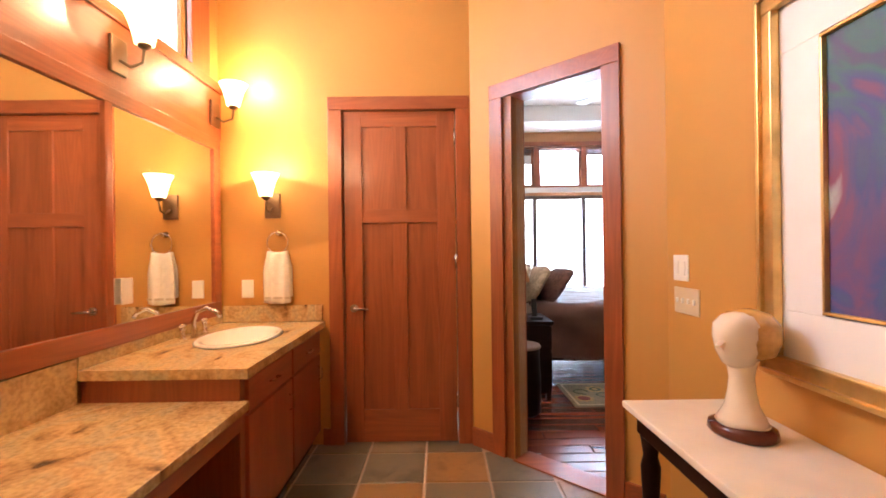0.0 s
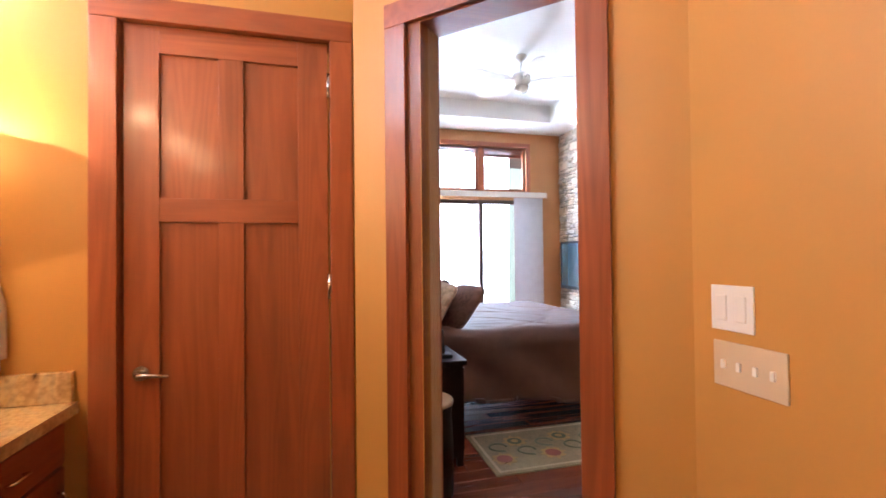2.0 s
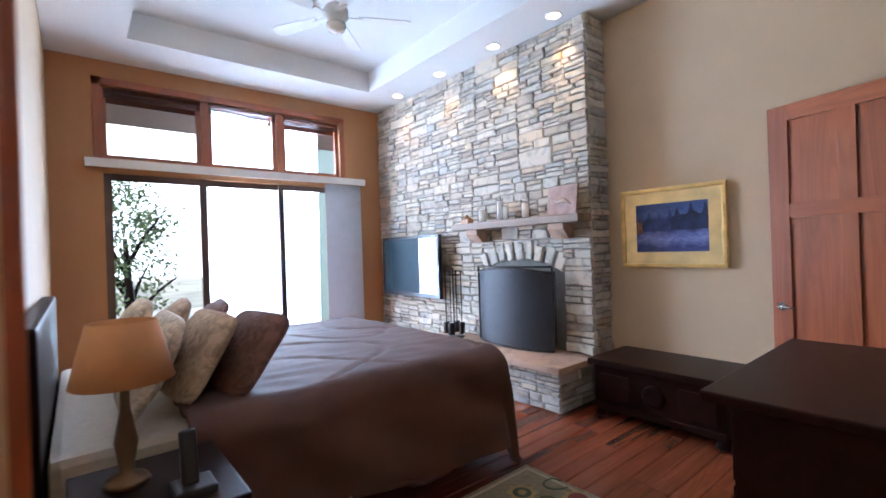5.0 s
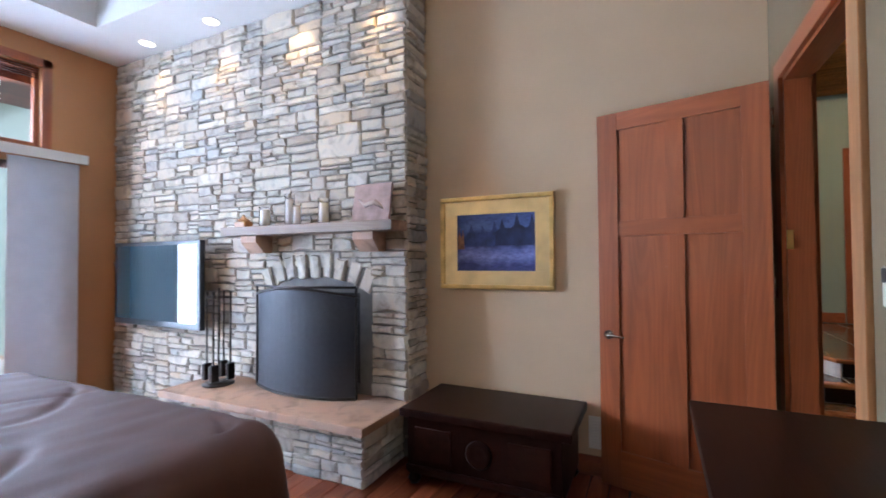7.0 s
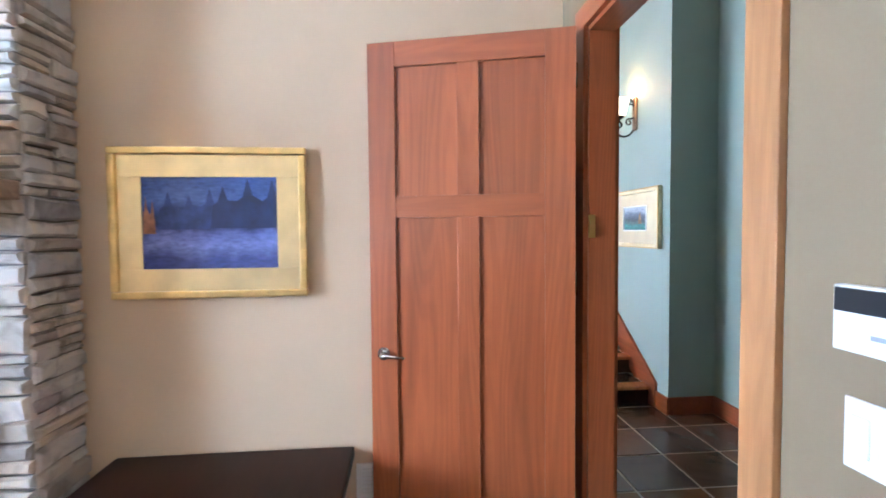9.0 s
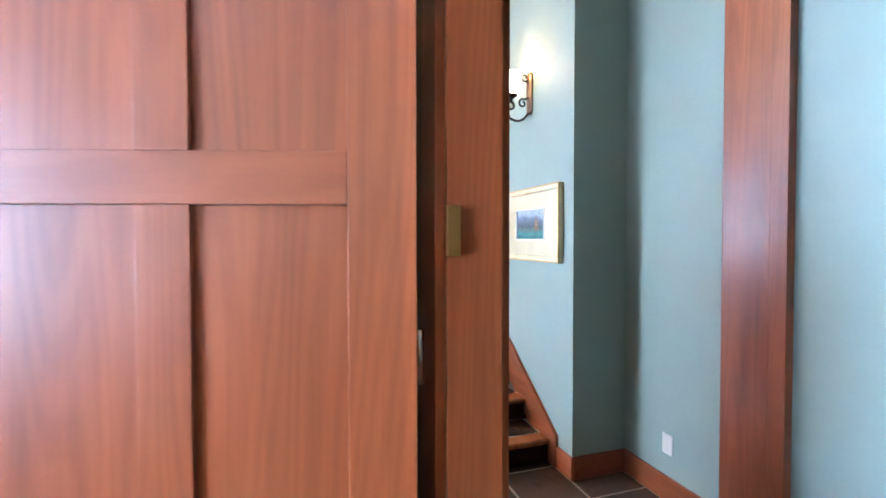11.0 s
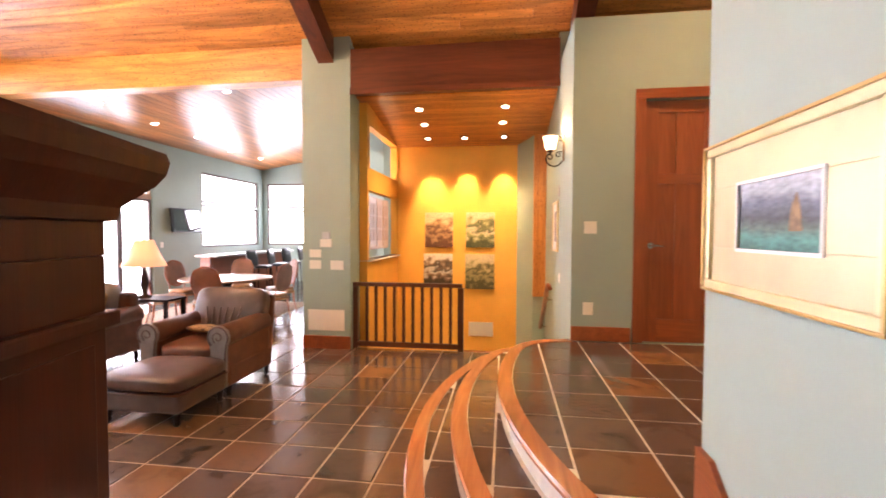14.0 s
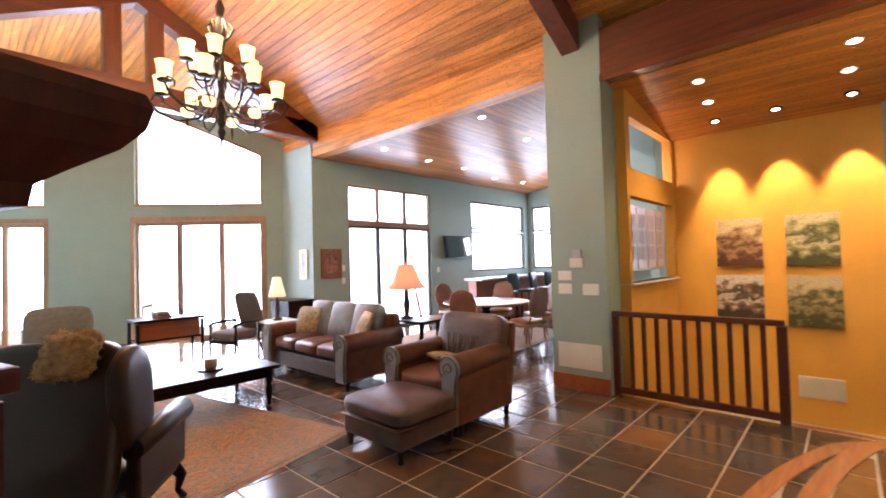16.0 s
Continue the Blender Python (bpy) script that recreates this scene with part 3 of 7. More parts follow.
# dining ceiling boards, rising to the south
bm = bmesh.new()
y = 4.2
DS = 0.17
while y < 10.2:
    y1 = min(y + 0.135, 10.2)
    za, zb = 3.72 + DS * (10.2 - y), 3.72 + DS * (10.2 - y1)
    for xa, xb in ((11.08, 14.2), (14.203, 17.1), (17.103, 19.1)):
        o = 0.6 * math.sin(y * 31.0 + xa)
        xa2, xb2 = (xa + (o if xa > 11.1 else 0), xb + (0.6 * math.sin(y * 31.0 + xb + 0.003) if xb < 19 else 0))
        v = [bm.verts.new(p) for p in ((xa2, y, za), (xb2, y, za), (xb2, y1 - 0.006, zb), (xa2, y1 - 0.006, zb), (xa2, y, za + 0.03), (xb2, y, za + 0.03), (xb2, y1 - 0.006, zb + 0.03), (xa2, y1 - 0.006, zb + 0.03))]
        for q in ((0, 1, 2, 3), (4, 7, 6, 5), (0, 4, 5, 1), (1, 5, 6, 2), (2, 6, 7, 3), (3, 7, 4, 0)):
            bm.faces.new([v[i] for i in q])
    y = y1
structure("ceiling_dining", bm, PINE_X, "glossy pine board ceiling over the dining table", "ceiling")
structure("roof_dining", P([(4.0, 4.85), (10.5, 3.76), (10.5, 3.95), (4.0, 5.05)], 11.05, 19.3, "x"), BEAM_WOOD, "dark roof deck above the dining boards", "roof")
# rafters and the truss
for y in (4.52, 1.16):
    bm = bmesh.new()
    prism(bm, [(5.2, roof_z(5.2) - 0.34), (RX, roof_z(RX) - 0.34), (10.8, roof_z(10.8) - 0.34), (10.8, roof_z(10.8)), (RX, roof_z(RX)), (5.2, roof_z(5.2))], y - 0.11, y + 0.11, "y")
    structure("rafter", bm, BEAM_WOOD_X, "dark timber rafter under the boards", "beam")
tr = thing("roof_truss", "dark timber roof truss with tie beam and posts", "truss")
tr["kind"] = "structure"
part("tie_beam", B(4.81, 10.8, 9.92, 10.14, 4.02, 4.36, bev=0.008), BEAM_WOOD_X, tr)
for xp in (7.45, 8.0):
    part("king_post", B(xp - 0.11, xp + 0.11, 9.93, 10.13, 4.36, roof_z(xp) - 0.02, bev=0.008), BEAM_WOOD_Z, tr)
for s in (1, -1):
    xa, xb = RX, RX + s * 3.02
    part("top_chord", P([(xa, roof_z(xa) - 0.32), (xb, roof_z(xb) - 0.32), (xb, roof_z(xb) - 0.02), (xa, roof_z(xa) - 0.02)], 9.92, 10.14, "y"), BEAM_WOOD_X, tr)

# floors under the pieces
structure("floor_bath", P([(-1.97, -1.85), (1.32, -1.85), (1.32, 2.05), (0.02, 3.35), (-1.97, 3.35)], -0.1, -0.006), GROUT, "tan grout bed of the slate floor", "floor")
structure("floor_bedroom", B(0.05, 4.66, 2.2, 8.95, -0.1, -0.012), DARK_WOOD, "dark bed under the wood floor", "floor")
structure("floor_bedroom_door", P([(0.06, 3.36), (1.33, 2.06), (1.5, 2.2), (0.06, 3.6)], -0.1, -0.014), DARK_WOOD, "dark bed under the wood floor at the doorway", "floor")
bm = B(2.2, 10.95, -1.75, 2.57, -0.1, -0.006)
box(bm, 4.66, 10.95, 2.57, 17, -0.1, -0.006)
box(bm, 10.95, 19.2, 4.2, 10.4, -0.1, -0.006)
structure("floor_great_room", bm, GROUT, "tan grout bed of the slate floor", "floor")

# ---- curved steps ----
AC = Vector((8.3, -1.6))


def arc_edge(r, x0, xe, ye, n=40):
    """The curved edge of a step, from its west end to where it bends into the wall."""
    pts = []
    xs = xe - 0.45
    for i in range(n + 1):
        xx = x0 + (xs - x0) * i / n
        pts.append((xx, AC.y + math.sqrt(r * r - (xx - AC.x) ** 2)))
    bx, by = pts[-1]
    for i in range(1, 11):
        a = i / 10
        # a quadratic bend down to the wall
        c = (xe - 0.05, by - 0.12)
        pts.append(((1 - a) ** 2 * bx + 2 * a * (1 - a) * c[0] + a * a * xe, (1 - a) ** 2 * by + 2 * a * (1 - a) * c[1] + a * a * ye))
    return pts


RISER = plain("pale_riser_stone", (0.60, 0.56, 0.48), 0.5, var=0.1, scale=14, bump=0.3)
NOSE = wood("warm_nosing_wood", (0.42, 0.17, 0.06), 0.25, "x", 1.0, 0.25, 0.1, 0.3)
STEPS = [(4.31, 6.05, 10.45, 0.0, 0.17), (4.02, 6.40, 10.05, 0.17, 0.34), (3.69, 6.70, 9.66, 0.34, 0.51)]
STEP_EDGE = []
for r, x0, xe, z0, z1 in STEPS:
    e = arc_edge(r, x0, xe, 1.39)
    STEP_EDGE.append(e)
    step = thing("curved_step", "curved tiled step with wood nosing and pale riser", "step", group="curved entry steps")
    step["kind"] = "structure"
    back = [(xe, 1.39), (9.62, 1.39), (9.62, -1.6), (6.82, -1.6), (6.82, 1.26), (x0, 1.26)] if z1 > 0.5 else [(9.62, 1.39), (9.62, 1.0), (6.9, 1.0), (6.9, 1.26), (x0, 1.26)]
    inset = [(px, py - 0.02) for px, py in e]
    inset[0] = (x0 + 0.02, e[0][1] - 0.02)
    poly = inset + back[(1 if z1 > 0.5 else 0):-1] + [(x0 + 0.02, 1.262)]
    part("end_riser", B(x0 - 0.002, x0 + 0.018, 1.262, e[0][1] - 0.03, z0, z1 - 0.036), DARK_WOOD, step, "dark wood riser board")
    part("riser", P(poly, z0 if z1 < 0.5 else 0.0, z1 - 0.0075), RISER, step)
    bm = bmesh.new()
    prev = None
    edge = [(x0, 1.27)] + [(px, py) for px, py in e]
    prof = [(0.025, -0.035), (0.03, -0.012), (0.02, 0.002), (-0.085, 0.002), (-0.085, -0.035)]
    for i, (px, py) in enumerate(edge):
        a, b = Vector(edge[max(0, i - 1)]), Vector(edge[min(len(edge) - 1, i + 1)])
        d = (b - a).normalized()
        nn = Vector((-d.y, d.x))
        if i == 0:
            nn = Vector((-1, 0))
        if i == 1:
            nn = Vector((-0.8, 0.75))
        ring = [bm.verts.new((px + nn.x * o, py + nn.y * o, z1 + h)) for o, h in prof]
        if prev:
            for k in range(len(prof)):
                bm.faces.new((prev[k], prev[(k + 1) % 5], ring[(k + 1) % 5], ring[k]))
        else:
            bm.faces.new(ring)
        prev = ring
    bm.faces.new(prev[::-1])
    part("nosing", bm, NOSE, step, "warm brown rounded wood nosing")
# skirt board climbing beside the steps
structure("trim_stair_skirt", P([(5.95, 0.0), (6.16, 0.0), (6.16, 0.05), (6.82, 0.52), (6.82, 0.74), (6.7, 0.74), (5.95, 0.22)], 1.262, 1.285, "y"), CHERRY_X, "cherry skirt board climbing beside the steps", "trim")

# baseboards
def baseboard(q, mat=None):
    structure("baseboard", B(*q, bev=0.004), mat or CHERRY_X, "cherry wood baseboard", "baseboard")


for q in ((5.05, 5.79, 0.85, 0.868, 0, 0.15), (2.3, 4.7, 0.85, 0.868, 0, 0.15), (5.772, 5.79, 0.868, 1.26, 0, 0.15), (5.772, 5.95, 1.262, 1.28, 0, 0.15),
          (9.602, 9.62, 0.80, 1.39, 0.51, 0.66), (9.602, 9.62, -1.6, -0.12, 0.51, 0.66), (10.772, 10.79, 4.18, 4.87, 0, 0.18), (10.79, 11.17, 4.87, 4.888, 0, 0.18),
          (-1.08, -1.02, 3.252, 3.27, 0, 0.12), (4.472, 4.49, 2.68, 4.99, 0, 0.13), (4.81, 4.828, 2.60, 13, 0, 0.15)):
    baseboard(q)
bm = box(bmesh.new(), 0.0, 0.19, -0.016, 0.0, 0, 0.13, 0.004, SLANT)
structure("baseboard", bm, CHERRY_X, "cherry wood baseboard", "baseboard")
bm = box(bmesh.new(), 1.1, 1.31, -0.016, 0.0, 0, 0.13, 0.004, SLANT)
structure("baseboard", bm, CHERRY_X, "cherry wood baseboard", "baseboard")

# cased opening between vestibule and great room
port = thing("door_4", "cherry wood casing of the wide opening to the great room", "doorway")
port["kind"] = "structure"
for n, q in (("casing", (4.80, 5.05, 0.85, 0.885, 0, 3.55)), ("jamb", (4.72, 4.80, 0.85, 0.90, 0, 3.55)), ("jamb", (4.69, 4.81, 2.41, 2.46, 0, 3.55)), ("casing", (4.67, 4.695, 2.462, 2.528, 0, 3.55))):
    part(n, B(*q, bev=0.004), CHERRY, port)
part("head_jamb", B(4.69, 4.81, 0.90, 2.41, 3.5, 3.55, bev=0.004), CHERRY_Y, port)

# ---- shared kinds of things ----
def panel_door(name, label, w, h, m, mat=None, lever=1, mid=(1.60, 1.70), hinge_y=-0.006, lock=0.98):
    """A four-panel door: hinge edge at x = 0, thickness along y."""
    mat = mat or CHERRY
    d = thing(name, label, "door", m)
    t, st, c = 0.044, 0.13, w / 2
    part("stile", B(0, st, 0, t, 0, h, bev=0.002), mat, d)
    part("stile", B(w - st, w, 0, t, 0, h, bev=0.002), mat, d)
    for z0, z1 in ((0, 0.235), mid, (h - 0.115, h)):
        part("rail", B(st, w - st, 0, t, z0, z1, bev=0.002), CHERRY_X, d)
    for z0, z1 in ((0.235, mid[0]), (mid[1], h - 0.115)):
        part("centre_stile", B(c - 0.05, c + 0.05, 0, t, z0, z1, bev=0.002), mat, d)
        for a, b in ((st, c - 0.05), (c + 0.05, w - st)):
            part("panel", B(a, b, 0.014, t - 0.014, z0, z1), mat, d)
    x = w - 0.065
    for s, y0 in ((-1, 0.0), (1, t)):
        rose = part("handle", tube([(x, y0, lock), (x, y0 + s * 0.012, lock)], 0.03, 18), CHROME, d, "brushed nickel lever handle")
        part("lever", tube([(x, y0 + s * 0.01, lock), (x, y0 + s * 0.05, lock), (x - 0.02, y0 + s * 0.058, lock), (x - 0.115, y0 + s * 0.055, lock - 0.006)], [0.011, 0.010, 0.010, 0.007], 10), CHROME, rose)
    for z in (0.25, h * 0.52, h - 0.25):
        part("hinge", tube([(-0.004, hinge_y, z), (-0.004, hinge_y, z + 0.11)], 0.010, 8), CHROME, d)
    return d


def picture(name, label, m, w, h, fw, mw, art, frame_mat=None, mat_mat=None, depth=0.035, side=None):
    """A framed picture in the x-z plane, facing -y, centred on m."""
    p = thing(name, label, "picture", m)
    fm = frame_mat or GOLD
    for x0, x1, z0, z1 in ((-w / 2, w / 2, h / 2 - fw, h / 2), (-w / 2, w / 2, -h / 2, -h / 2 + fw), (-w / 2, -w / 2 + fw, -h / 2 + fw, h / 2 - fw), (w / 2 - fw, w / 2, -h / 2 + fw, h / 2 - fw)):
        bm = B(x0, x1, -depth, 0, z0, z1, bev=min(0.008, fw * 0.3))
        part("frame_bar", bm, fm, p)
    # inner bead
    a, b = w / 2 - fw, h / 2 - fw
    sw = side or mw
    if mw:
        for x0, x1, z0, z1 in ((-a, a, b - mw, b), (-a, a, -b, -b + mw), (-a, -a + sw, -b + mw, b - mw), (a - sw, a, -b + mw, b - mw)):
            part("mat_board", B(x0, x1, -depth * 0.55, -0.004, z0, z1, bev=0.002), mat_mat or fm, p)
    part("canvas", B(-a + sw, a - sw, -depth * 0.4, -0.003, -b + mw, b - mw), art, p)
    return p


def wall_plate(name, label, m, w, h, kind="switch", n=1, mat=None, toggle=False):
    p = thing(name, label, kind, m)
    part("plate", B(-w / 2, w / 2, -0.007, 0, -h / 2, h / 2, bev=0.003), mat or WHITE, p)
    for i in range(n):
        cx = (i - (n - 1) / 2) * w / max(n, 1) * 0.9
        if toggle:
            part("toggle", B(cx - 0.006, cx + 0.006, -0.014, -0.006, -0.012, 0.012, bev=0.002), WHITE, p)
        elif kind == "switch":
            part("rocker", B(cx - 0.016, cx + 0.016, -0.012, -0.006, -h * 0.28, h * 0.28, bev=0.003), WHITE, p)
        else:
            for dz in (-0.02, 0.02):
                part("socket", L([(0.014, 0), (0.016, 0.003)], (0, 0, 0), 12), WHITE, p).matrix_basis = pose(cx, -0.006, dz, 90)
    return p


def facing(x, y, z, rz=0):
    return pose(x, y, z, 0, 0, rz)


# facing turns: 0 looks to -y, 90 to +x, 180 to +y, -90 to -x
def bath_sconce(m):
    s = thing("wall_sconce", "bronze wall sconce with a lit flared glass shade", "wall lamp", m, "bathroom sconces")
    part("backplate", B(-0.055, 0.055, -0.018, 0, -0.09, 0.09, bev=0.006), BRONZE, s)
    part("arm", tube([(0, -0.015, -0.02), (0, -0.07, -0.055), (0, -0.13, -0.035), (0, -0.14, 0.03)], [0.008] * 4, 8), BRONZE, s)
    part("cup", L([(0.012, 0), (0.03, 0.012), (0.034, 0.03)], (0, -0.14, 0.03), 16), BRONZE, s)
    part("shade", L([(0.042, 0), (0.052, 0.05), (0.070, 0.11), (0.092, 0.155), (0.087, 0.155), (0.06, 0.10), (0.034, 0.005)], (0, -0.14, 0.055), 24), SHADE, s, "glowing frosted glass shade")
    return s


# ---- bathroom ----
def casing_set(name, label, x0, x1, z1, yface, dy, wd=None):
    c = thing(name, label, "doorway")
    c["kind"] = "structure"
    ya, yb = sorted((yface, yface + dy))
    part("casing", B(x0 - 0.10, x0, ya, yb, 0, z1, bev=0.004), wd or CHERRY, c)
    part("casing", B(x1, x1 + 0.10, ya, yb, 0, z1, bev=0.004), CHERRY, c)
    part("head_casing", B(x0 - 0.10, x1 + 0.10, ya - 0.002, yb, z1, z1 + 0.095, bev=0.004), CHERRY_X, c)
    return c


c = casing_set("door_1", "cherry wood casing round the closet door", -0.925, -0.095, 2.43, 3.27, -0.022)
part("jamb", B(-0.935, -0.922, 3.27, 3.39, 0, 2.44), CHERRY, c)
part("jamb", B(-0.098, -0.085, 3.27, 3.39, 0, 2.44), CHERRY, c)
part("head_jamb", B(-0.922, -0.098, 3.27, 3.39, 2.432, 2.448), CHERRY_X, c)
panel_door("panel_door", "closed cherry four-panel door with nickel lever", 0.81, 2.42, pose(-0.105, 3.326, 0.008, 0, 0, 180), hinge_y=0.052)

van = thing("vanity_cabinet", "cherry vanity cabinet under a granite counter", "cabinet")
part("body", B(-1.80, -1.11, 2.0, 3.26, 0.09, 0.735, bev=0.003), CHERRY, van)
part("top_rail", B(-1.17, -1.11, 2.0, 3.26, 0.737, 0.855, bev=0.002), CHERRY_Y, van)
part("top_rail", B(-1.80, -1.72, 2.0, 3.26, 0.737, 0.855, bev=0.002), CHERRY_Y, van)
part("toe_kick", B(-1.80, -1.16, 2.02, 3.26, 0, 0.09), DARK_WOOD, van)
for y0, y1 in ((2.04, 2.63), (2.65, 3.23)):
    dr = part("drawer", B(-1.11, -1.09, y0, y1, 0.68, 0.83, bev=0.003), CHERRY_Y, van)
    part("handle", tube([(-1.09, (y0 + y1) / 2 - 0.045, 0.75), (-1.065, (y0 + y1) / 2 - 0.04, 0.755), (-1.065, (y0 + y1) / 2 + 0.04, 0.755), (-1.09, (y0 + y1) / 2 + 0.045, 0.75)], 0.005, 6), CHROME, dr)
    dd = part("door", B(-1.11, -1.09, y0, y1, 0.12, 0.665, bev=0.003), CHERRY, van)
    part("handle", tube([(-1.09, y1 - 0.05, 0.50), (-1.065, y1 - 0.05, 0.51), (-1.065, y1 - 0.05, 0.58), (-1.09, y1 - 0.05, 0.59)], 0.005, 6), CHROME, dd)
part("end_panel", B(-1.80, -1.105, 1.985, 2.0, 0.0, 0.855, bev=0.002), CHERRY, van)


def counter_with_hole(x0, x1, y0, y1, z0, z1, cx, cy, rx, ry, n=48):
    bm = bmesh.new()
    rows = {}
    for z in (z0, z1):
        inn, out = [], []
        corner = [math.atan2(y - cy, x - cx) % math.tau for x in (x0, x1) for y in (y0, y1)]
        for a in sorted([k * math.tau / (n - 4) for k in range(n - 4)] + corner):
            ca, sa = math.cos(a), math.sin(a)
            inn.append(bm.verts.new((cx + rx * ca, cy + ry * sa, z)))
            tx = ((x1 - cx) if ca > 0 else (cx - x0)) / max(abs(ca), 1e-6)
            ty = ((y1 - cy) if sa > 0 else (cy - y0)) / max(abs(sa), 1e-6)
            t = min(tx, ty)
            out.append(bm.verts.new((cx + t * ca, cy + t * sa, z)))
        rows[z] = (inn, out)
    for k in range(n):
        j = (k + 1) % n
        (i0, o0), (i1, o1) = rows[z0], rows[z1]
        bm.faces.new((i1[k], i1[j], o1[j], o1[k]))
        bm.faces.new((i0[k], o0[k], o0[j], i0[j]))
        bm.faces.new((o0[k], o1[k], o1[j], o0[j]))
        bm.faces.new((i0[k], i0[j], i1[j], i1[k]))
    return bm


ct = thing("vanity_counter", "polished gold and brown granite counter with backsplash", "counter")
part("slab", counter_with_hole(-1.815, -1.06, 1.96, 3.265, 0.855, 0.90, -1.41, 2.68, 0.20, 0.30), GRANITE, ct)
part("backsplash", B(-1.817, -1.79, 1.96, 3.24, 0.902, 1.0, bev=0.003), GRANITE, ct)
part("side_splash", B(-1.79, -1.075, 3.243, 3.267, 0.902, 1.02, bev=0.003), GRANITE, ct)
sink = thing("wash_basin", "white oval drop-in porcelain basin", "sink")
part("bowl", L([(0.02, -0.14), (0.12, -0.12), (0.19, -0.05), (0.215, 0.0), (0.23, 0.012), (0.25, 0.012), (0.262, 0.0), (0.25, -0.002), (0.19, -0.06), (0.12, -0.135), (0.02, -0.15)], (-1.41, 2.68, 0.904), 40, sx=0.86, sy=1.26), PORCELAIN, sink)
part("drain", L([(0.02, 0), (0.022, 0.004)], (-1.41, 2.68, 0.763), 16), CHROME, sink)
fa = thing("faucet", "polished nickel faucet with two cross handles", "faucet")
part("spout", tube([(-1.70, 2.70, 0.90), (-1.70, 2.70, 1.0), (-1.68, 2.70, 1.05), (-1.62, 2.70, 1.075), (-1.56, 2.70, 1.05), (-1.54, 2.70, 1.02)], [0.02, 0.014, 0.013, 0.013, 0.012, 0.012], 12), CHROME, fa)
for dy in (-0.12, 0.12):
    part("handle_base", L([(0.024, 0), (0.02, 0.02), (0.012, 0.05), (0.016, 0.075)], (-1.70, 2.70 + dy, 0.90), 14), CHROME, fa)
    part("cross_handle", tube([(-1.70, 2.70 + dy - 0.035, 0.985), (-1.70, 2.70 + dy, 0.99), (-1.70, 2.70 + dy + 0.035, 0.985)], [0.007, 0.011, 0.007], 8), CHROME, fa)

mk = thing("makeup_counter", "lower granite dressing counter on a cherry frame", "counter")
part("slab", B(-1.815, -1.06, 0.2, 1.98, 0.715, 0.755, bev=0.005), GRANITE, mk)
part("backsplash", B(-1.817, -1.79, 0.2, 1.955, 0.757, 0.955, bev=0.003), GRANITE, mk)
part("apron", B(-1.80, -1.10, 0.24, 1.98, 0.62, 0.713), CHERRY_Y, mk)
part("side_panel", B(-1.80, -1.08, 0.22, 0.24, 0, 0.713), CHERRY, mk)
dk = thing("base_cabinet", "cherry vanity base cabinet beside the knee space", "cabinet")
part("body", B(-1.80, -1.11, -1.6, 0.2, 0.0, 0.86, bev=0.003), CHERRY, dk)
part("top", B(-1.815, -1.06, -1.65, 0.19, 0.862, 0.90, bev=0.004), GRANITE, dk)

mir = thing("wall_mirror", "large vanity mirror in a cherry wood frame", "mirror")
MIRROR = plain("mirror_silver", (0.92, 0.92, 0.92), 0.01, 1.0, var=0.0, bump=0)
part("glass", B(-1.808, -1.80, -1.4, 3.13, 1.06, 2.13), MIRROR, mir)
for n, q in (("frame_bar", (-1.815, -1.785, -1.5, 3.22, 0.96, 1.06)), ("frame_bar", (-1.815, -1.785, -1.5, 3.22, 2.13, 2.21)), ("frame_bar", (-1.815, -1.785, 3.13, 3.22, 1.06, 2.13)), ("frame_bar", (-1.815, -1.785, -1.5, -1.4, 1.06, 2.13))):
    part(n, B(*q, bev=0.005), CHERRY_Y, mir)
part("divider", B(-1.815, -1.785, 2.12, 2.17, 1.06, 2.13, bev=0.004), CHERRY, mir)
band = structure("trim_wood_band", B(-1.818, -1.80, -1.6, 3.265, 2.215, 2.55, bev=0.003), CHERRY_Y, "cherry wood panel band above the mirror", "trim")
structure("trim_wood_cap", B(-1.818, -1.785, -1.6, 3.265, 2.55, 2.62, bev=0.004), CHERRY_Y, "cherry wood ledge above the band", "trim")
win = thing("window_1", "high clerestory window in a cherry wood casing", "window")
win["kind"] = "structure"
for q in ((-1.84, -1.79, 2.88, 3.1, 2.62, 3.6), (-1.84, -1.79, 0.98, 1.2, 2.62, 3.6)):
    part("casing", B(*q, bev=0.004), CHERRY, win)
part("head_casing", B(-1.84, -1.79, 1.2, 2.88, 3.45, 3.6, bev=0.004), CHERRY_Y, win)
for y in (1.2, 2.03, 2.83):
    part("window_frame", B(-1.93, -1.86, y, y + 0.05, 2.62, 3.45), WHITE_PAINT, win)
part("pane", B(-1.90, -1.895, 1.25, 2.83, 2.64, 3.43), GLASS, win).visible_shadow = False

# the last three sconces are out of view, added to brighten the room
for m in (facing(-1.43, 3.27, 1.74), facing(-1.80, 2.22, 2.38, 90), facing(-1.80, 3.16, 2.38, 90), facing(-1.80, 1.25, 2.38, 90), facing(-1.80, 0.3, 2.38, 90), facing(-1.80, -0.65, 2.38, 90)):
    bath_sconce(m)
ring = thing("towel_ring", "nickel towel ring on the wall", "towel ring", facing(-1.385, 3.27, 1.54))
part("rosette", tube([(0, 0, 0), (0, -0.03, 0), (0, -0.045, 0)], [0.024, 0.018, 0.012], 14), CHROME, ring)
part("ring", tube([(0.075 * math.sin(k * math.tau / 28), -0.045, -0.068 - 0.075 * math.cos(k * math.tau / 28)) for k in range(28)], 0.005, 8, True), CHROME, ring)


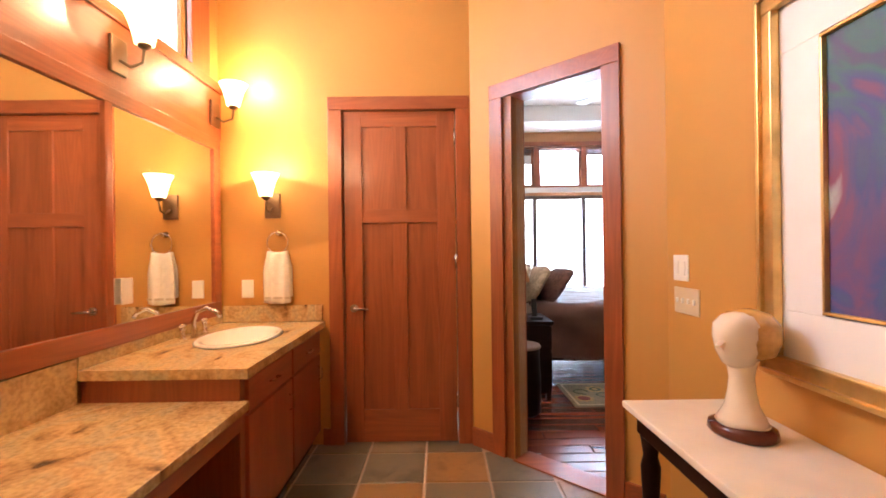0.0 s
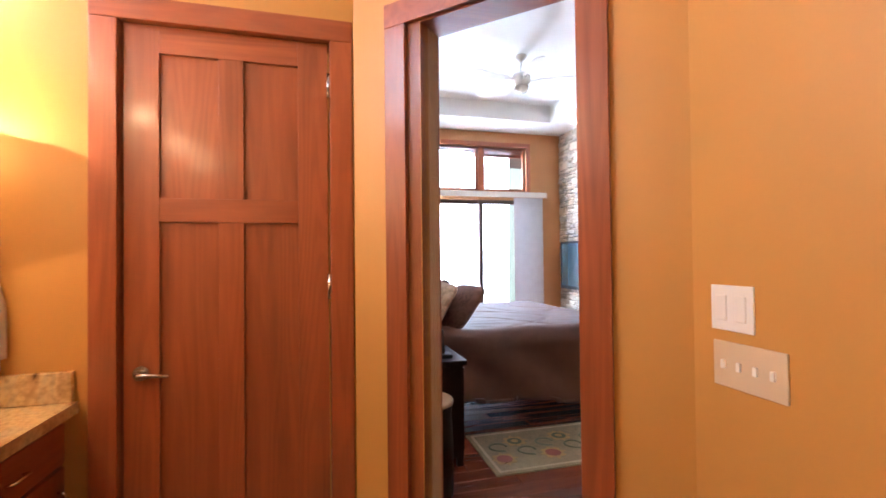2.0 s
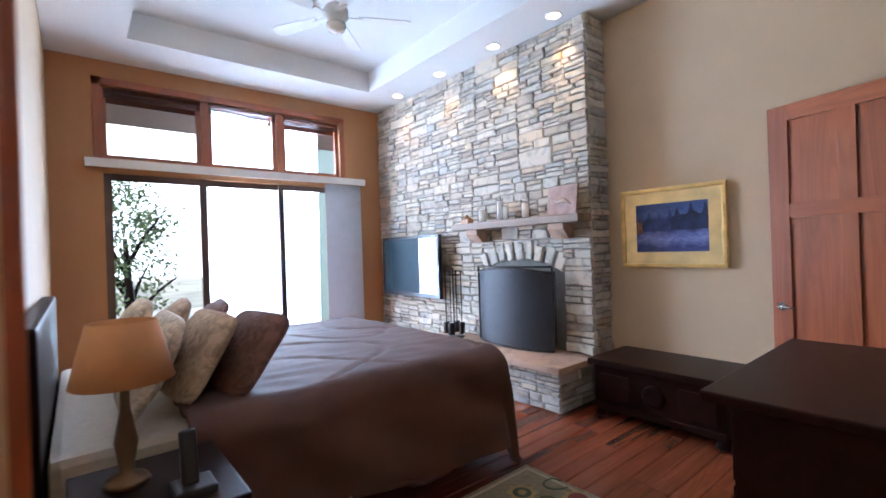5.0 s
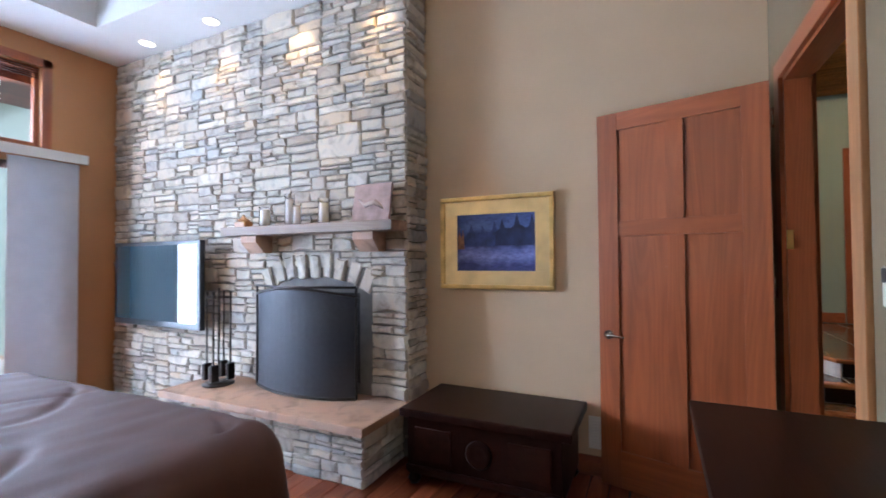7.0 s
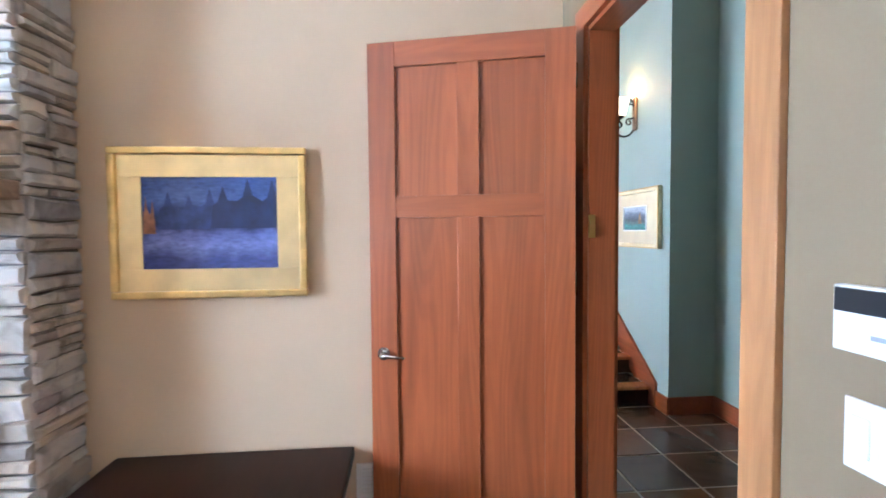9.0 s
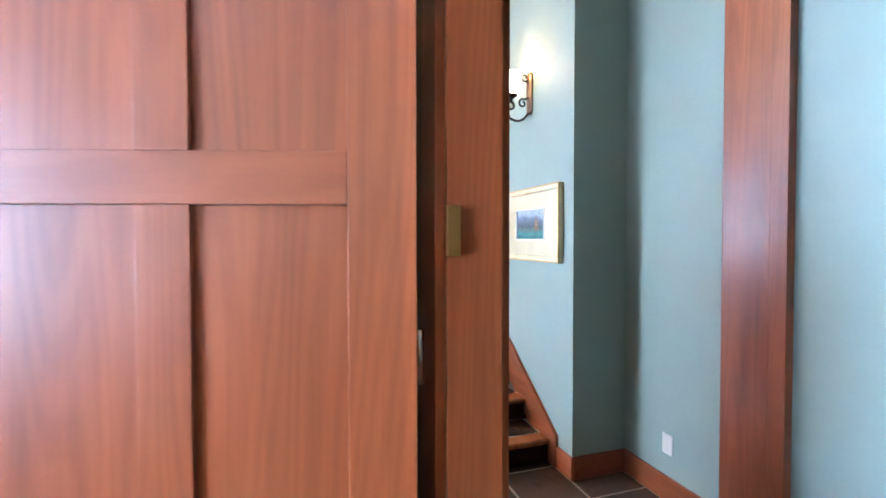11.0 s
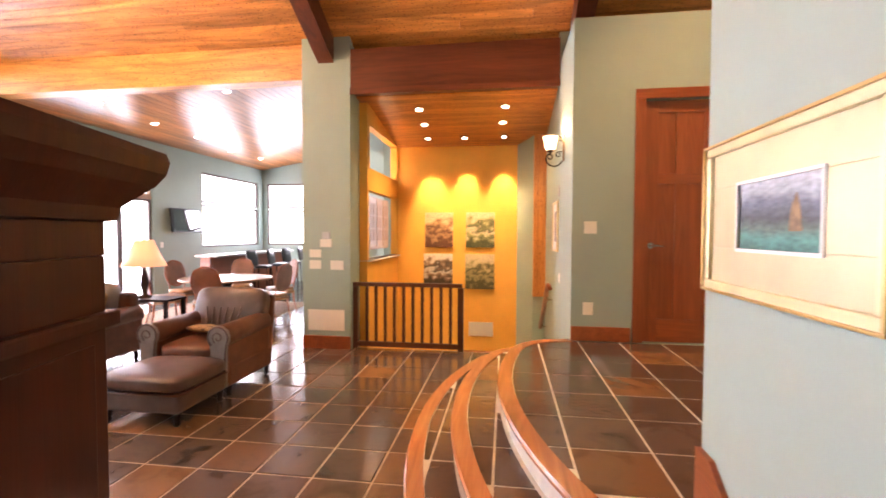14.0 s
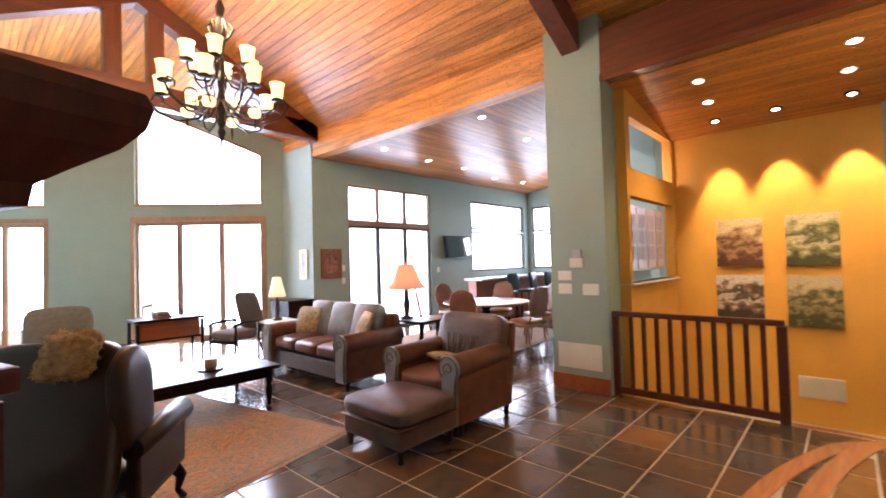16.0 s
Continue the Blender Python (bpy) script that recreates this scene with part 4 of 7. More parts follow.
def hung_towel(m):
    bm = bmesh.new()
    n, k = 20, 14
    for sgn, ln in ((-1, 0.37), (1, 0.33)):
        rows = []
        for i in range(n + 1):
            a = i / n
            r = []
            for j in range(k + 1):
                u = j / k * 2 - 1
                wdt = 0.07 + 0.025 * min(1, a * 2.5)
                r.append(bm.verts.new((u * wdt, -0.045 + sgn * (0.012 + 0.008 * min(1, a * 3)) + 0.010 * math.sin(u * 7 + a * 1.2) * min(1, a * 2 + 0.3), -0.136 - a * ln + 0.01 * u * u)))
            rows.append(r)
        for i in range(n):
            for j in range(k):
                bm.faces.new((rows[i][j], rows[i][j + 1], rows[i + 1][j + 1], rows[i + 1][j])).smooth = True
    t = thing("hand_towel", "folded white hand towel hanging from the ring", "towel", m)
    ob = part("cloth", bm, TOWEL, t)
    sol = ob.modifiers.new("thick", "SOLIDIFY")
    sol.thickness = 0.008
    part("band", B(-0.093, 0.093, -0.073, -0.069, -0.47, -0.455), plain("woven_band", (0.62, 0.52, 0.38), 0.9), t, "woven tan border band")


hung_towel(facing(-1.385, 3.27, 1.54))
wall_plate("power_outlet", "ivory wall outlet above the counter", facing(-1.62, 3.27, 1.14), 0.085, 0.13, "outlet")
wall_plate("power_outlet", "ivory wall outlet on the mirror wall", facing(-1.785, 2.25, 1.22, 90), 0.08, 0.13, "outlet")


def on_slant(u, z):
    return SLANT @ Matrix.Translation((u, -0.001, z))


wall_plate("light_switch", "white double rocker switch plate", facing(0.95, 2.165, 1.305, -90), 0.13, 0.125, "switch", 2)
wall_plate("light_switch", "ivory four-gang switch plate", facing(0.95, 2.12, 1.15, -90), 0.21, 0.125, "switch", 4, plain("ivory_plastic", (0.62, 0.48, 0.30), 0.4, var=0.03), True)

tb = thing("console_table", "console table with white stone top and dark wood frame", "table")
part("top", B(0.50, 0.94, 0.35, 1.79, 0.775, 0.80, bev=0.005), plain("cream_marble", (0.80, 0.74, 0.62), 0.2, var=0.06, scale=5, bump=0.02), tb, "cream marble slab")
part("apron", B(0.54, 0.92, 0.40, 1.75, 0.69, 0.772, bev=0.004), DARK_WOOD, tb)
for x in (0.57, 0.89):
    for y in (0.44, 1.70):
        part("leg", L([(0.022, 0), (0.03, 0.05), (0.02, 0.12), (0.027, 0.4), (0.036, 0.58), (0.026, 0.62), (0.036, 0.69)], (x, y, 0), 14), DARK_WOOD_Z, tb)
part("shelf", B(0.55, 0.91, 0.41, 1.74, 0.16, 0.19, bev=0.004), DARK_WOOD, tb)
for i in range(3):
    tw = thing("rolled_towel", "rolled cream towel on the table's lower shelf", "towel", pose(0.735, 1.55 - 0.17 * i, 0.275), "rolled towels")
    bm = bmesh.new()
    lathe(bm, [(0.03, -0.17), (0.07, -0.165), (0.082, -0.14), (0.083, 0.0), (0.082, 0.14), (0.07, 0.165), (0.03, 0.17)], seg=20)
    bmesh.ops.rotate(bm, verts=bm.verts, matrix=Matrix.Rotation(radians(90), 3, "Y"))
    part("roll", bm, TOWEL, tw)

# ceramic bust: one plain mesh in three glazes
bm = bmesh.new()
lathe(bm, [(0.095, 0.0), (0.105, 0.012), (0.10, 0.035), (0.08, 0.045)], seg=28, sx=1.0, sy=0.85)
lathe(bm, [(0.075, 0.04), (0.07, 0.06), (0.05, 0.10), (0.040, 0.15), (0.036, 0.20), (0.042, 0.24), (0.05, 0.262), (0.03, 0.28)], seg=24)
n0 = len(bm.verts)
lathe(bm, [(0.02, -0.095), (0.05, -0.075), (0.07, -0.03), (0.078, 0.02), (0.075, 0.06), (0.05, 0.09), (0.015, 0.1)], (0, -0.012, 0.325), 24, sx=0.92, sy=1.0)
prism(bm, [(-0.095, 0.30), (-0.082, 0.335), (-0.11, 0.318)], -0.01, 0.01, "x")
n1 = len(bm.verts)
lathe(bm, [(0.03, -0.07), (0.075, -0.05), (0.092, 0.0), (0.088, 0.05), (0.06, 0.09), (0.015, 0.105)], (0, 0.035, 0.328), 28, sx=1.0, sy=1.05)
bm.verts.ensure_lookup_table()
for f in bm.faces:
    z = f.calc_center_median().z
    f.material_index = 1 if z < 0.042 else (2 if all(v.index >= n1 for v in f.verts) else 0)
bm.verts.index_update()
for f in bm.faces:
    if f.verts[0].index >= n1:
        f.material_index = 2
head = part("ceramic_bust", bm, plain("cream_glaze", (0.75, 0.66, 0.50), 0.12, var=0.06, bump=0))
head.data.materials.append(plain("brown_glaze", (0.08, 0.02, 0.012), 0.1, var=0.1, bump=0))
head.data.materials.append(plain("honey_glaze", (0.48, 0.27, 0.07), 0.15, var=0.25, scale=25, bump=0.1))
head.matrix_world = pose(0.75, 1.45, 0.80, 0, 0, -68) @ Matrix.Diagonal((1.0, 1.0, 0.93, 1))
tagged(head, "glazed ceramic bust on a brown round base", "sculpture")

ART_BATH = figured("abstract_painting", [(0.22, (0.02, 0.03, 0.13)), (0.36, (0.07, 0.05, 0.18)), (0.44, (0.04, 0.13, 0.15)), (0.52, (0.05, 0.07, 0.22)), (0.60, (0.20, 0.06, 0.13)), (0.66, (0.40, 0.47, 0.48)), (0.78, (0.10, 0.20, 0.10))], 2.8, 1.3, 0.5, (1, 1, 0.7), 6)
picture("framed_painting", "large abstract painting with white mat and gold frame", facing(0.95, 1.03, 1.615, -90), 1.06, 1.29, 0.07, 0.155, ART_BATH, GOLD, WHITE_PAINT, 0.06)
pb = [o for o in scene.objects if o.name.startswith("framed_painting")][-1]
for a, b, t, d in ((0.522, 0.637, 0.016, 0.075), (0.468, 0.583, 0.012, 0.066), (0.300, 0.415, 0.010, 0.040)):
    for q in ((-a, a, b - t, b), (-a, a, -b, -b + t), (-a, -a + t, -b + t, b - t), (a - t, a, -b + t, b - t)):
        part("bead", B(q[0], q[1], -d, -d + 0.03, q[2], q[3], bev=0.004), GOLD, pb)

# ---- bedroom ----
def glazed(parent, x0, x1, z0, z1, y, fw, mat, d=0.05, pane=True):
    fr = part("window_frame", B(x0, x0 + fw, y, y + d, z0, z1, bev=0.003), mat, parent)
    part("window_frame", B(x1 - fw, x1, y, y + d, z0, z1, bev=0.003), mat, parent)
    part("window_frame", B(x0 + fw, x1 - fw, y, y + d, z0, z0 + fw, bev=0.003), mat, parent)
    part("window_frame", B(x0 + fw, x1 - fw, y, y + d, z1 - fw, z1, bev=0.003), mat, parent)
    if pane:
        part("pane", B(x0 + fw, x1 - fw, y + d / 2 - 0.003, y + d / 2 + 0.003, z0 + fw, z1 - fw), GLASS, parent).visible_shadow = False


w2 = thing("window_2", "three transom windows above the sliding door", "window")
w2["kind"] = "structure"
for a, b in ((0.66, 1.64), (1.73, 2.57), (2.66, 3.5)):
    glazed(w2, a, b, 2.62, 3.42, 8.80, 0.045, CHERRY)
for a in (1.64, 2.57):
    part("mullion", B(a, a + 0.09, 8.76, 8.90, 2.62, 3.42, bev=0.003), CHERRY, w2)
part("casing", B(3.5, 3.58, 8.735, 8.75, 2.6, 3.5, bev=0.003), CHERRY, w2)
part("casing", B(0.58, 0.66, 8.735, 8.75, 2.6, 3.5, bev=0.003), CHERRY, w2)
part("head_casing", B(0.58, 3.58, 8.735, 8.75, 3.42, 3.5, bev=0.003), CHERRY_X, w2)
for i in range(5):
    part("blind_slat", B(0.68, 3.48, 8.765, 8.785, 3.30 + i * 0.022, 3.306 + i * 0.022), DARK_WOOD, w2)
structure("roof_eave", B(-0.5, 4.6, 8.95, 9.9, 3.28, 3.42), BEAM_WOOD_X, "brown roof eave outside the window", "roof")
sl = thing("sliding_glass_door", "tall sliding glass door with dark frames", "sliding door")
DARKF = plain("dark_door_frame", (0.10, 0.06, 0.045), 0.4)
for i, (a, b) in enumerate(((0.66, 1.69), (1.62, 2.66), (2.58, 3.5))):
    glazed(sl, a, b, 0.0, 2.45, 8.78 + 0.05 * (i % 2), 0.075, DARKF, 0.045)
va = thing("blind_valance", "white valance over the vertical blinds", "valance")
part("board", B(0.5, 3.84, 8.60, 8.62, 2.49, 2.585, bev=0.004), WHITE_PAINT, va)
part("top", B(0.5, 3.84, 8.62, 8.748, 2.565, 2.585, bev=0.004), WHITE_PAINT, va)
vb = thing("vertical_blinds", "grey-white vertical blinds drawn to one side", "blinds")
BLIND = plain("blind_cloth", (0.60, 0.62, 0.66), 0.8, var=0.05, bump=0.3)
for i in range(14):
    x = 3.27 + i * 0.037
    part("slat", B(-0.0015, 0.0015, -0.042, 0.042, 0.03, 2.49, m=pose(x, 8.69, 0, 0, 0, 62)), BLIND, vb)

# ledge-stone chimney: backing, then single stones set proud of it
SX = 4.19
wall_along_y("wall_chimney", SX, BX, 4.99, 8.75, 0, ZB, MORTAR, [(5.42, 6.32, 0.42, 1.22)], "dark mortar core of the stone chimney")
chim = bpy.data.objects["wall_chimney"]
structure("firebox", B(4.42, 4.48, 5.42, 6.32, 0.42, 1.22), plain("sooty_brick", (0.02, 0.018, 0.016), 0.9, var=0.4, scale=20), "black sooty firebox lining", "firebox")


def split(a0, a1, z0, z1, out, rnd):
    w, h = a1 - a0, z1 - z0
    big = rnd.random()
    mw, mh = (0.46, 0.20) if big < 0.11 else ((0.34, 0.115) if big < 0.5 else (0.25, 0.075))
    if h > mh and (h / mh > w / mw or w < 0.2):
        c = z0 + h * rnd.uniform(0.35, 0.65)
        split(a0, a1, z0, c, out, rnd)
        split(a0, a1, c, z1, out, rnd)
    elif w > mw:
        c = a0 + w * rnd.uniform(0.35, 0.65)
        split(a0, c, z0, z1, out, rnd)
        split(c, a1, z0, z1, out, rnd)
    else:
        out.append((a0, a1, z0, z1))


def stone_block(bm, a0, a1, z0, z1, back, proud, put, rnd):
    """A rough-faced stone; put maps (along, up, out) into the world."""
    g = 0.004
    a0, a1, z0, z1 = a0 + g, a1 - g, z0 + g, z1 - g
    j = lambda s: rnd.uniform(-s, s)
    s = min(0.016, (z1 - z0) * 0.16)
    base = [(a0 + j(s * 0.5), z0 + j(s * 0.4)), ((a0 + a1) / 2 + j(0.02), z0 + j(s)), (a1 + j(s * 0.5), z0 + j(s * 0.4)), (a1 + j(s * 0.5), z1 + j(s * 0.4)), ((a0 + a1) / 2 + j(0.02), z1 + j(s)), (a0 + j(s * 0.5), z1 + j(s * 0.4))]
    c = (sum(p[0] for p in base) / 6, sum(p[1] for p in base) / 6)
    r0 = [bm.verts.new(put(p[0], p[1], back)) for p in base]
    r1 = [bm.verts.new(put(p[0], p[1], proud - 0.014 + j(0.004))) for p in base]
    k = min(0.012, (z1 - z0) * 0.2)
    r2 = [bm.verts.new(put(p[0] + (k if p[0] < c[0] else -k) * (abs(p[0] - c[0]) > 0.03), p[1] + (k if p[1] < c[1] else -k), proud + j(0.006))) for p in base]
    for lo, hi in ((r0, r1), (r1, r2)):
        for i in range(6):
            bm.faces.new((lo[i], lo[(i + 1) % 6], hi[(i + 1) % 6], hi[i]))
    bm.faces.new((r2[0], r2[1], r2[4], r2[5]))
    bm.faces.new((r2[1], r2[2], r2[3], r2[4]))


def stone_face(parent, rects, put, rnd, singles, back=-0.02):
    rest = bmesh.new()
    for i, (a0, a1, z0, z1) in enumerate(rects):
        proud = rnd.uniform(0.014, 0.036)
        if i < singles:
            bm = bmesh.new()
            stone_block(bm, a0, a1, z0, z1, back, proud, put, rnd)
            part("stone", bm, STONE, parent)
        else:
            stone_block(rest, a0, a1, z0, z1, back, proud, put, rnd)
    if len(rest.verts):
        tagged(part("far_stones", rest, STONE, parent), kind="stuff")
    else:
        rest.free()


rnd = random.Random(5)
rects = []
# courses above, beside and over the firebox
split(4.98, 8.74, 1.56, ZB - 0.005, rects, rnd)
split(4.98, 5.30, 0.42, 1.56, rects, rnd)
split(6.44, 8.74, 0.0, 1.56, rects, rnd)
rects.sort(key=lambda r: abs((r[0] + r[1]) / 2 - 5.8) + 0.8 * abs((r[2] + r[3]) / 2 - 1.6))
stone_face(chim, rects, lambda a, z, o: (SX - o, a, z), rnd, 240)
side = []
split(SX, BX - 0.005, 0.0, ZB - 0.005, side, rnd)
stone_face(chim, side, lambda a, z, o: (a, 4.99 - o, z), rnd, 0)
# arch of upright stones over the firebox
na = 9
for i in range(na):
    a = (i / (na - 1) - 0.5) * 2
    bm = bmesh.new()
    yc = 5.87 + a * 0.5
    zb = 1.24 + 0.10 * (1 - a * a)
    m = Matrix.Translation((SX, yc, zb)) @ Matrix.Rotation(radians(-a * 24), 4, "X")
    hw = 0.054
    stone_block(bm, -hw, hw, 0, 0.20 + rnd.uniform(-0.015, 0.02), -0.02, rnd.uniform(0.02, 0.04), lambda p, z, o: tuple(m @ Vector((-o, p * (1 + z * 0.8), z))), rnd)
    part("arch_stone", bm, STONE, chim)
fill = []
split(5.30, 6.44, 1.42, 1.56, fill, rnd)
stone_face(chim, fill, lambda a, z, o: (SX - o * 0.6, a, z), rnd, 40)

he = thing("raised_hearth", "raised stone hearth with a sandstone slab", "hearth")
he["kind"] = "structure"
part("core", B(3.66, 4.17, 5.02, 6.98, 0, 0.355), MORTAR, he)
hr = []
split(5.01, 7.0, 0.0, 0.355, hr, rnd)
stone_face(he, hr, lambda a, z, o: (3.66 - o * 0.7, a, z), rnd, 60)
hs = []
split(3.66, 4.17, 0.0, 0.355, hs, rnd)
stone_face(he, hs, lambda a, z, o: (a, 5.02 - o * 0.7, z), rnd, 20)
part("slab", B(3.58, 4.19, 4.965, 6.25, 0.36, 0.42, bev=0.008), STONE_CAP, he)
part("slab", B(3.585, 4.19, 6.256, 7.03, 0.36, 0.418, bev=0.008), STONE_CAP, he)

mt = thing("mantel_shelf", "weathered wood mantel shelf on two stone corbels", "mantel")
part("shelf", B(3.93, 4.15, 4.96, 6.72, 1.70, 1.775, bev=0.008), wood("weathered_wood", (0.34, 0.25, 0.18), 0.6, "y", 1.0, 0.3), mt)
for y in (6.42, 5.24):
    part("corbel", P([(4.15, 1.55), (4.06, 1.55), (3.97, 1.64), (3.97, 1.698), (4.15, 1.698)], y - 0.09, y + 0.09, "y"), STONE_CAP, mt)
CLEAR = glass_mat("clear_glass", 0.02)
for y, h, r in ((6.30, 0.17, 0.05), (6.02, 0.26, 0.04), (5.94, 0.18, 0.035), (5.66, 0.20, 0.045)):
    v = thing("candle_glass", "clear glass cylinder with a white candle", "candle holder", group="mantel candles")
    part("glass", L([(r, 0), (r, h), (r - 0.004, h), (r - 0.004, 0.01), (0.005, 0.01)], (4.04, y, 1.776), 20), CLEAR, v).visible_shadow = False
    part("candle", L([(r * 0.8, 0.012), (r * 0.8, h * 0.82), (r * 0.3, h * 0.83)], (4.04, y, 1.776), 16), WHITE_PAINT, v)
bx = thing("carved_box", "small carved amber wooden box", "box")
part("body", B(4.0, 4.09, 6.5, 6.63, 1.776, 1.83, bev=0.01), OAK_TRIM, bx)
part("lid", L([(0.055, 0), (0.05, 0.015), (0.02, 0.035), (0.008, 0.06)], (4.045, 6.565, 1.83), 14), OAK_TRIM, bx)
pl = thing("relief_plaque", "reddish carved stone plaque leaning on the chimney", "plaque")
part("slab", B(-0.012, 0.012, -0.17, 0.17, 0, 0.30, bev=0.004, m=pose(4.075, 5.24, 1.776, 0, 10)), plain("red_stone", (0.36, 0.24, 0.20), 0.7, var=0.25, scale=14, bump=0.6, fine=40), pl)
part("relief", tube([(-0.014, -0.11, 0.10), (-0.016, -0.03, 0.15), (-0.016, 0.05, 0.13), (-0.014, 0.12, 0.18)], [0.006, 0.022, 0.02, 0.006], 8), plain("pale_carving", (0.55, 0.44, 0.38), 0.7, var=0.2), pl).matrix_basis = pose(4.075, 5.24, 1.776, 0, 10)

tv = thing("wall_television", "flat black television on a wall arm", "television", pose(4.03, 7.77, 1.26, 0, 0, -92))
part("body", B(-0.71, 0.71, -0.02, 0.035, -0.42, 0.42, bev=0.008), BLACK, tv)
m_scr, _, b_scr = base_mat("glossy_screen", 0.03)
b_scr.inputs["Base Color"].default_value = (0.015, 0.03, 0.035, 1)
b_scr.inputs["Specular IOR Level"].default_value = 1.0
b_scr.inputs["IOR"].default_value = 1.9
part("screen", B(-0.66, 0.66, -0.0225, -0.019, -0.36, 0.38), m_scr, tv)
part("arm", B(-0.1, 0.1, 0.035, 0.11, -0.08, 0.08), IRON, tv)

# arched fire screen, bowed outwards
fs = thing("fire_screen", "dark mesh fire screen with an iron frame", "fire screen")
MESH = plain("fire_mesh", (0.022, 0.022, 0.026), 0.55, 0.2, var=0.2, scale=30, bump=0.6, fine=400)
bm = bmesh.new()
cols = []
for i in range(17):
    a = i / 16 * 2 - 1
    y = 5.865 + a * 0.52
    x = 3.90 + 0.14 * a * a
    top = 1.20 + 0.065 * math.cos(a * 1.5)
    cols.append([bm.verts.new((x, y, 0.435)), bm.verts.new((x, y, top)), bm.verts.new((x + 0.008, y, top)), bm.verts.new((x + 0.008, y, 0.435))])
for a, b in zip(cols, cols[1:]):
    for k in range(4):
        bm.faces.new((a[k], b[k], b[(k + 1) % 4], a[(k + 1) % 4]))
part("mesh", bm, MESH, fs)
edge = [(3.895 + 0.14 * a * a, 5.865 + a * 0.52, 1.20 + 0.065 * math.cos(a * 1.5)) for a in [i / 16 * 2 - 1 for i in range(17)]]
low = [(3.895 + 0.14 * a * a, 5.865 + a * 0.52, 0.432) for a in [i / 16 * 2 - 1 for i in range(17)]]
part("frame_bar", tube(edge, 0.010, 8), IRON, fs)
part("frame_bar", tube(low, 0.011, 8), IRON, fs)
top_bar = [(x, y, 1.275) for x, y, z in edge]
part("frame_bar", tube(top_bar, 0.010, 8), IRON, fs)
part("frame_bar", tube([low[0], top_bar[0]], 0.010, 8), IRON, fs)
part("frame_bar", tube([low[-1], top_bar[-1]], 0.010, 8), IRON, fs)
ft = thing("fireplace_tools", "iron fireplace tool stand on the hearth", "fire tools")
part("base", L([(0.13, 0), (0.13, 0.012), (0.03, 0.02)], (3.92, 6.72, 0.42), 18), IRON, ft)
part("post", tube([(3.92, 6.72, 0.42), (3.92, 6.72, 1.25)], 0.009, 8), IRON, ft)
part("top_ring", tube([(3.92 + 0.1 * math.cos(k * math.tau / 16), 6.72 + 0.1 * math.sin(k * math.tau / 16), 1.17) for k in range(16)], 0.006, 6, True), IRON, ft)
for k in range(4):
    a = k * math.tau / 4 + 0.5
    x, y = 3.92 + 0.1 * math.cos(a), 6.72 + 0.1 * math.sin(a)
    tl = part("tool", tube([(x, y, 0.50), (x, y, 1.16), (x, y, 1.22)], [0.007, 0.007, 0.012], 8), IRON, ft)
    part("tool_head", B(x - 0.035, x + 0.035, y - 0.02, y + 0.02, 0.46, 0.60, bev=0.008), IRON, tl)

chst = thing("blanket_chest", "dark carved wooden blanket chest", "chest")
part("body", B(3.86, 4.45, 3.78, 4.80, 0.07, 0.44, bev=0.006), DARK_WOOD, chst)
part("lid", B(3.82, 4.47, 3.72, 4.84, 0.445, 0.50, bev=0.010), DARK_WOOD, chst)
for y in (3.82, 4.76):
    for x in (3.89, 4.42):
        part("foot", L([(0.03, 0), (0.045, 0.03), (0.03, 0.07)], (x, y, 0), 12), DARK_WOOD_Z, chst)
part("moulding", B(3.84, 3.86, 3.78, 4.80, 0.09, 0.13, bev=0.005), DARK_WOOD, chst)
part("medallion", L([(0.09, 0), (0.08, 0.012), (0.05, 0.014), (0.04, 0.006), (0.015, 0.016)], (0, 0, 0), 24), DARK_WOOD, chst).matrix_basis = pose(3.858, 4.29, 0.27, 0, -90)
for y in (3.97, 4.61):
    part("front_panel", B(3.85, 3.862, y - 0.13, y + 0.13, 0.17, 0.38, bev=0.005), DARK_WOOD, chst)

# night landscape: bands of dark trees, sky and a pale stream are shapes of their own
pc = picture("framed_painting", "blue night landscape in a wide gold frame", facing(BX, 4.38, 1.613, -90), 0.90, 0.715, 0.035, 0.105, landscape("night_stream_paint", [(0.10, (0.05, 0.06, 0.20)), (0.26, (0.20, 0.23, 0.50)), (0.38, (0.13, 0.15, 0.38)), (0.48, (0.02, 0.03, 0.09)), (0.62, (0.03, 0.05, 0.15)), (0.74, (0.09, 0.14, 0.36)), (0.92, (0.07, 0.11, 0.30))], 0.435, 0.30, 5), GOLD, plain("gold_panel", (0.86, 0.68, 0.34), 0.34, 0.8, var=0.12, bump=0.1), 0.04)
NIGHT = plain("dark_tree_paint", (0.018, 0.026, 0.08), 0.5, var=0.5, scale=12)
rt = random.Random(21)


def tree_line(x0, x1, foot, tops, step):
    """A ragged outline of firs between x0 and x1."""
    pts = [(x1, foot), (x0, foot)]
    x = x0
    while x < x1:
        h = tops(x) * rt.uniform(0.8, 1.1)
        pts += [(x + step * 0.1, foot + h * 0.55), (x + step * 0.3, foot + h * 0.62), (min(x + step * 0.5, x1), foot + h), (min(x + step * 0.7, x1), foot + h * 0.66)]
        x += step
    return pts


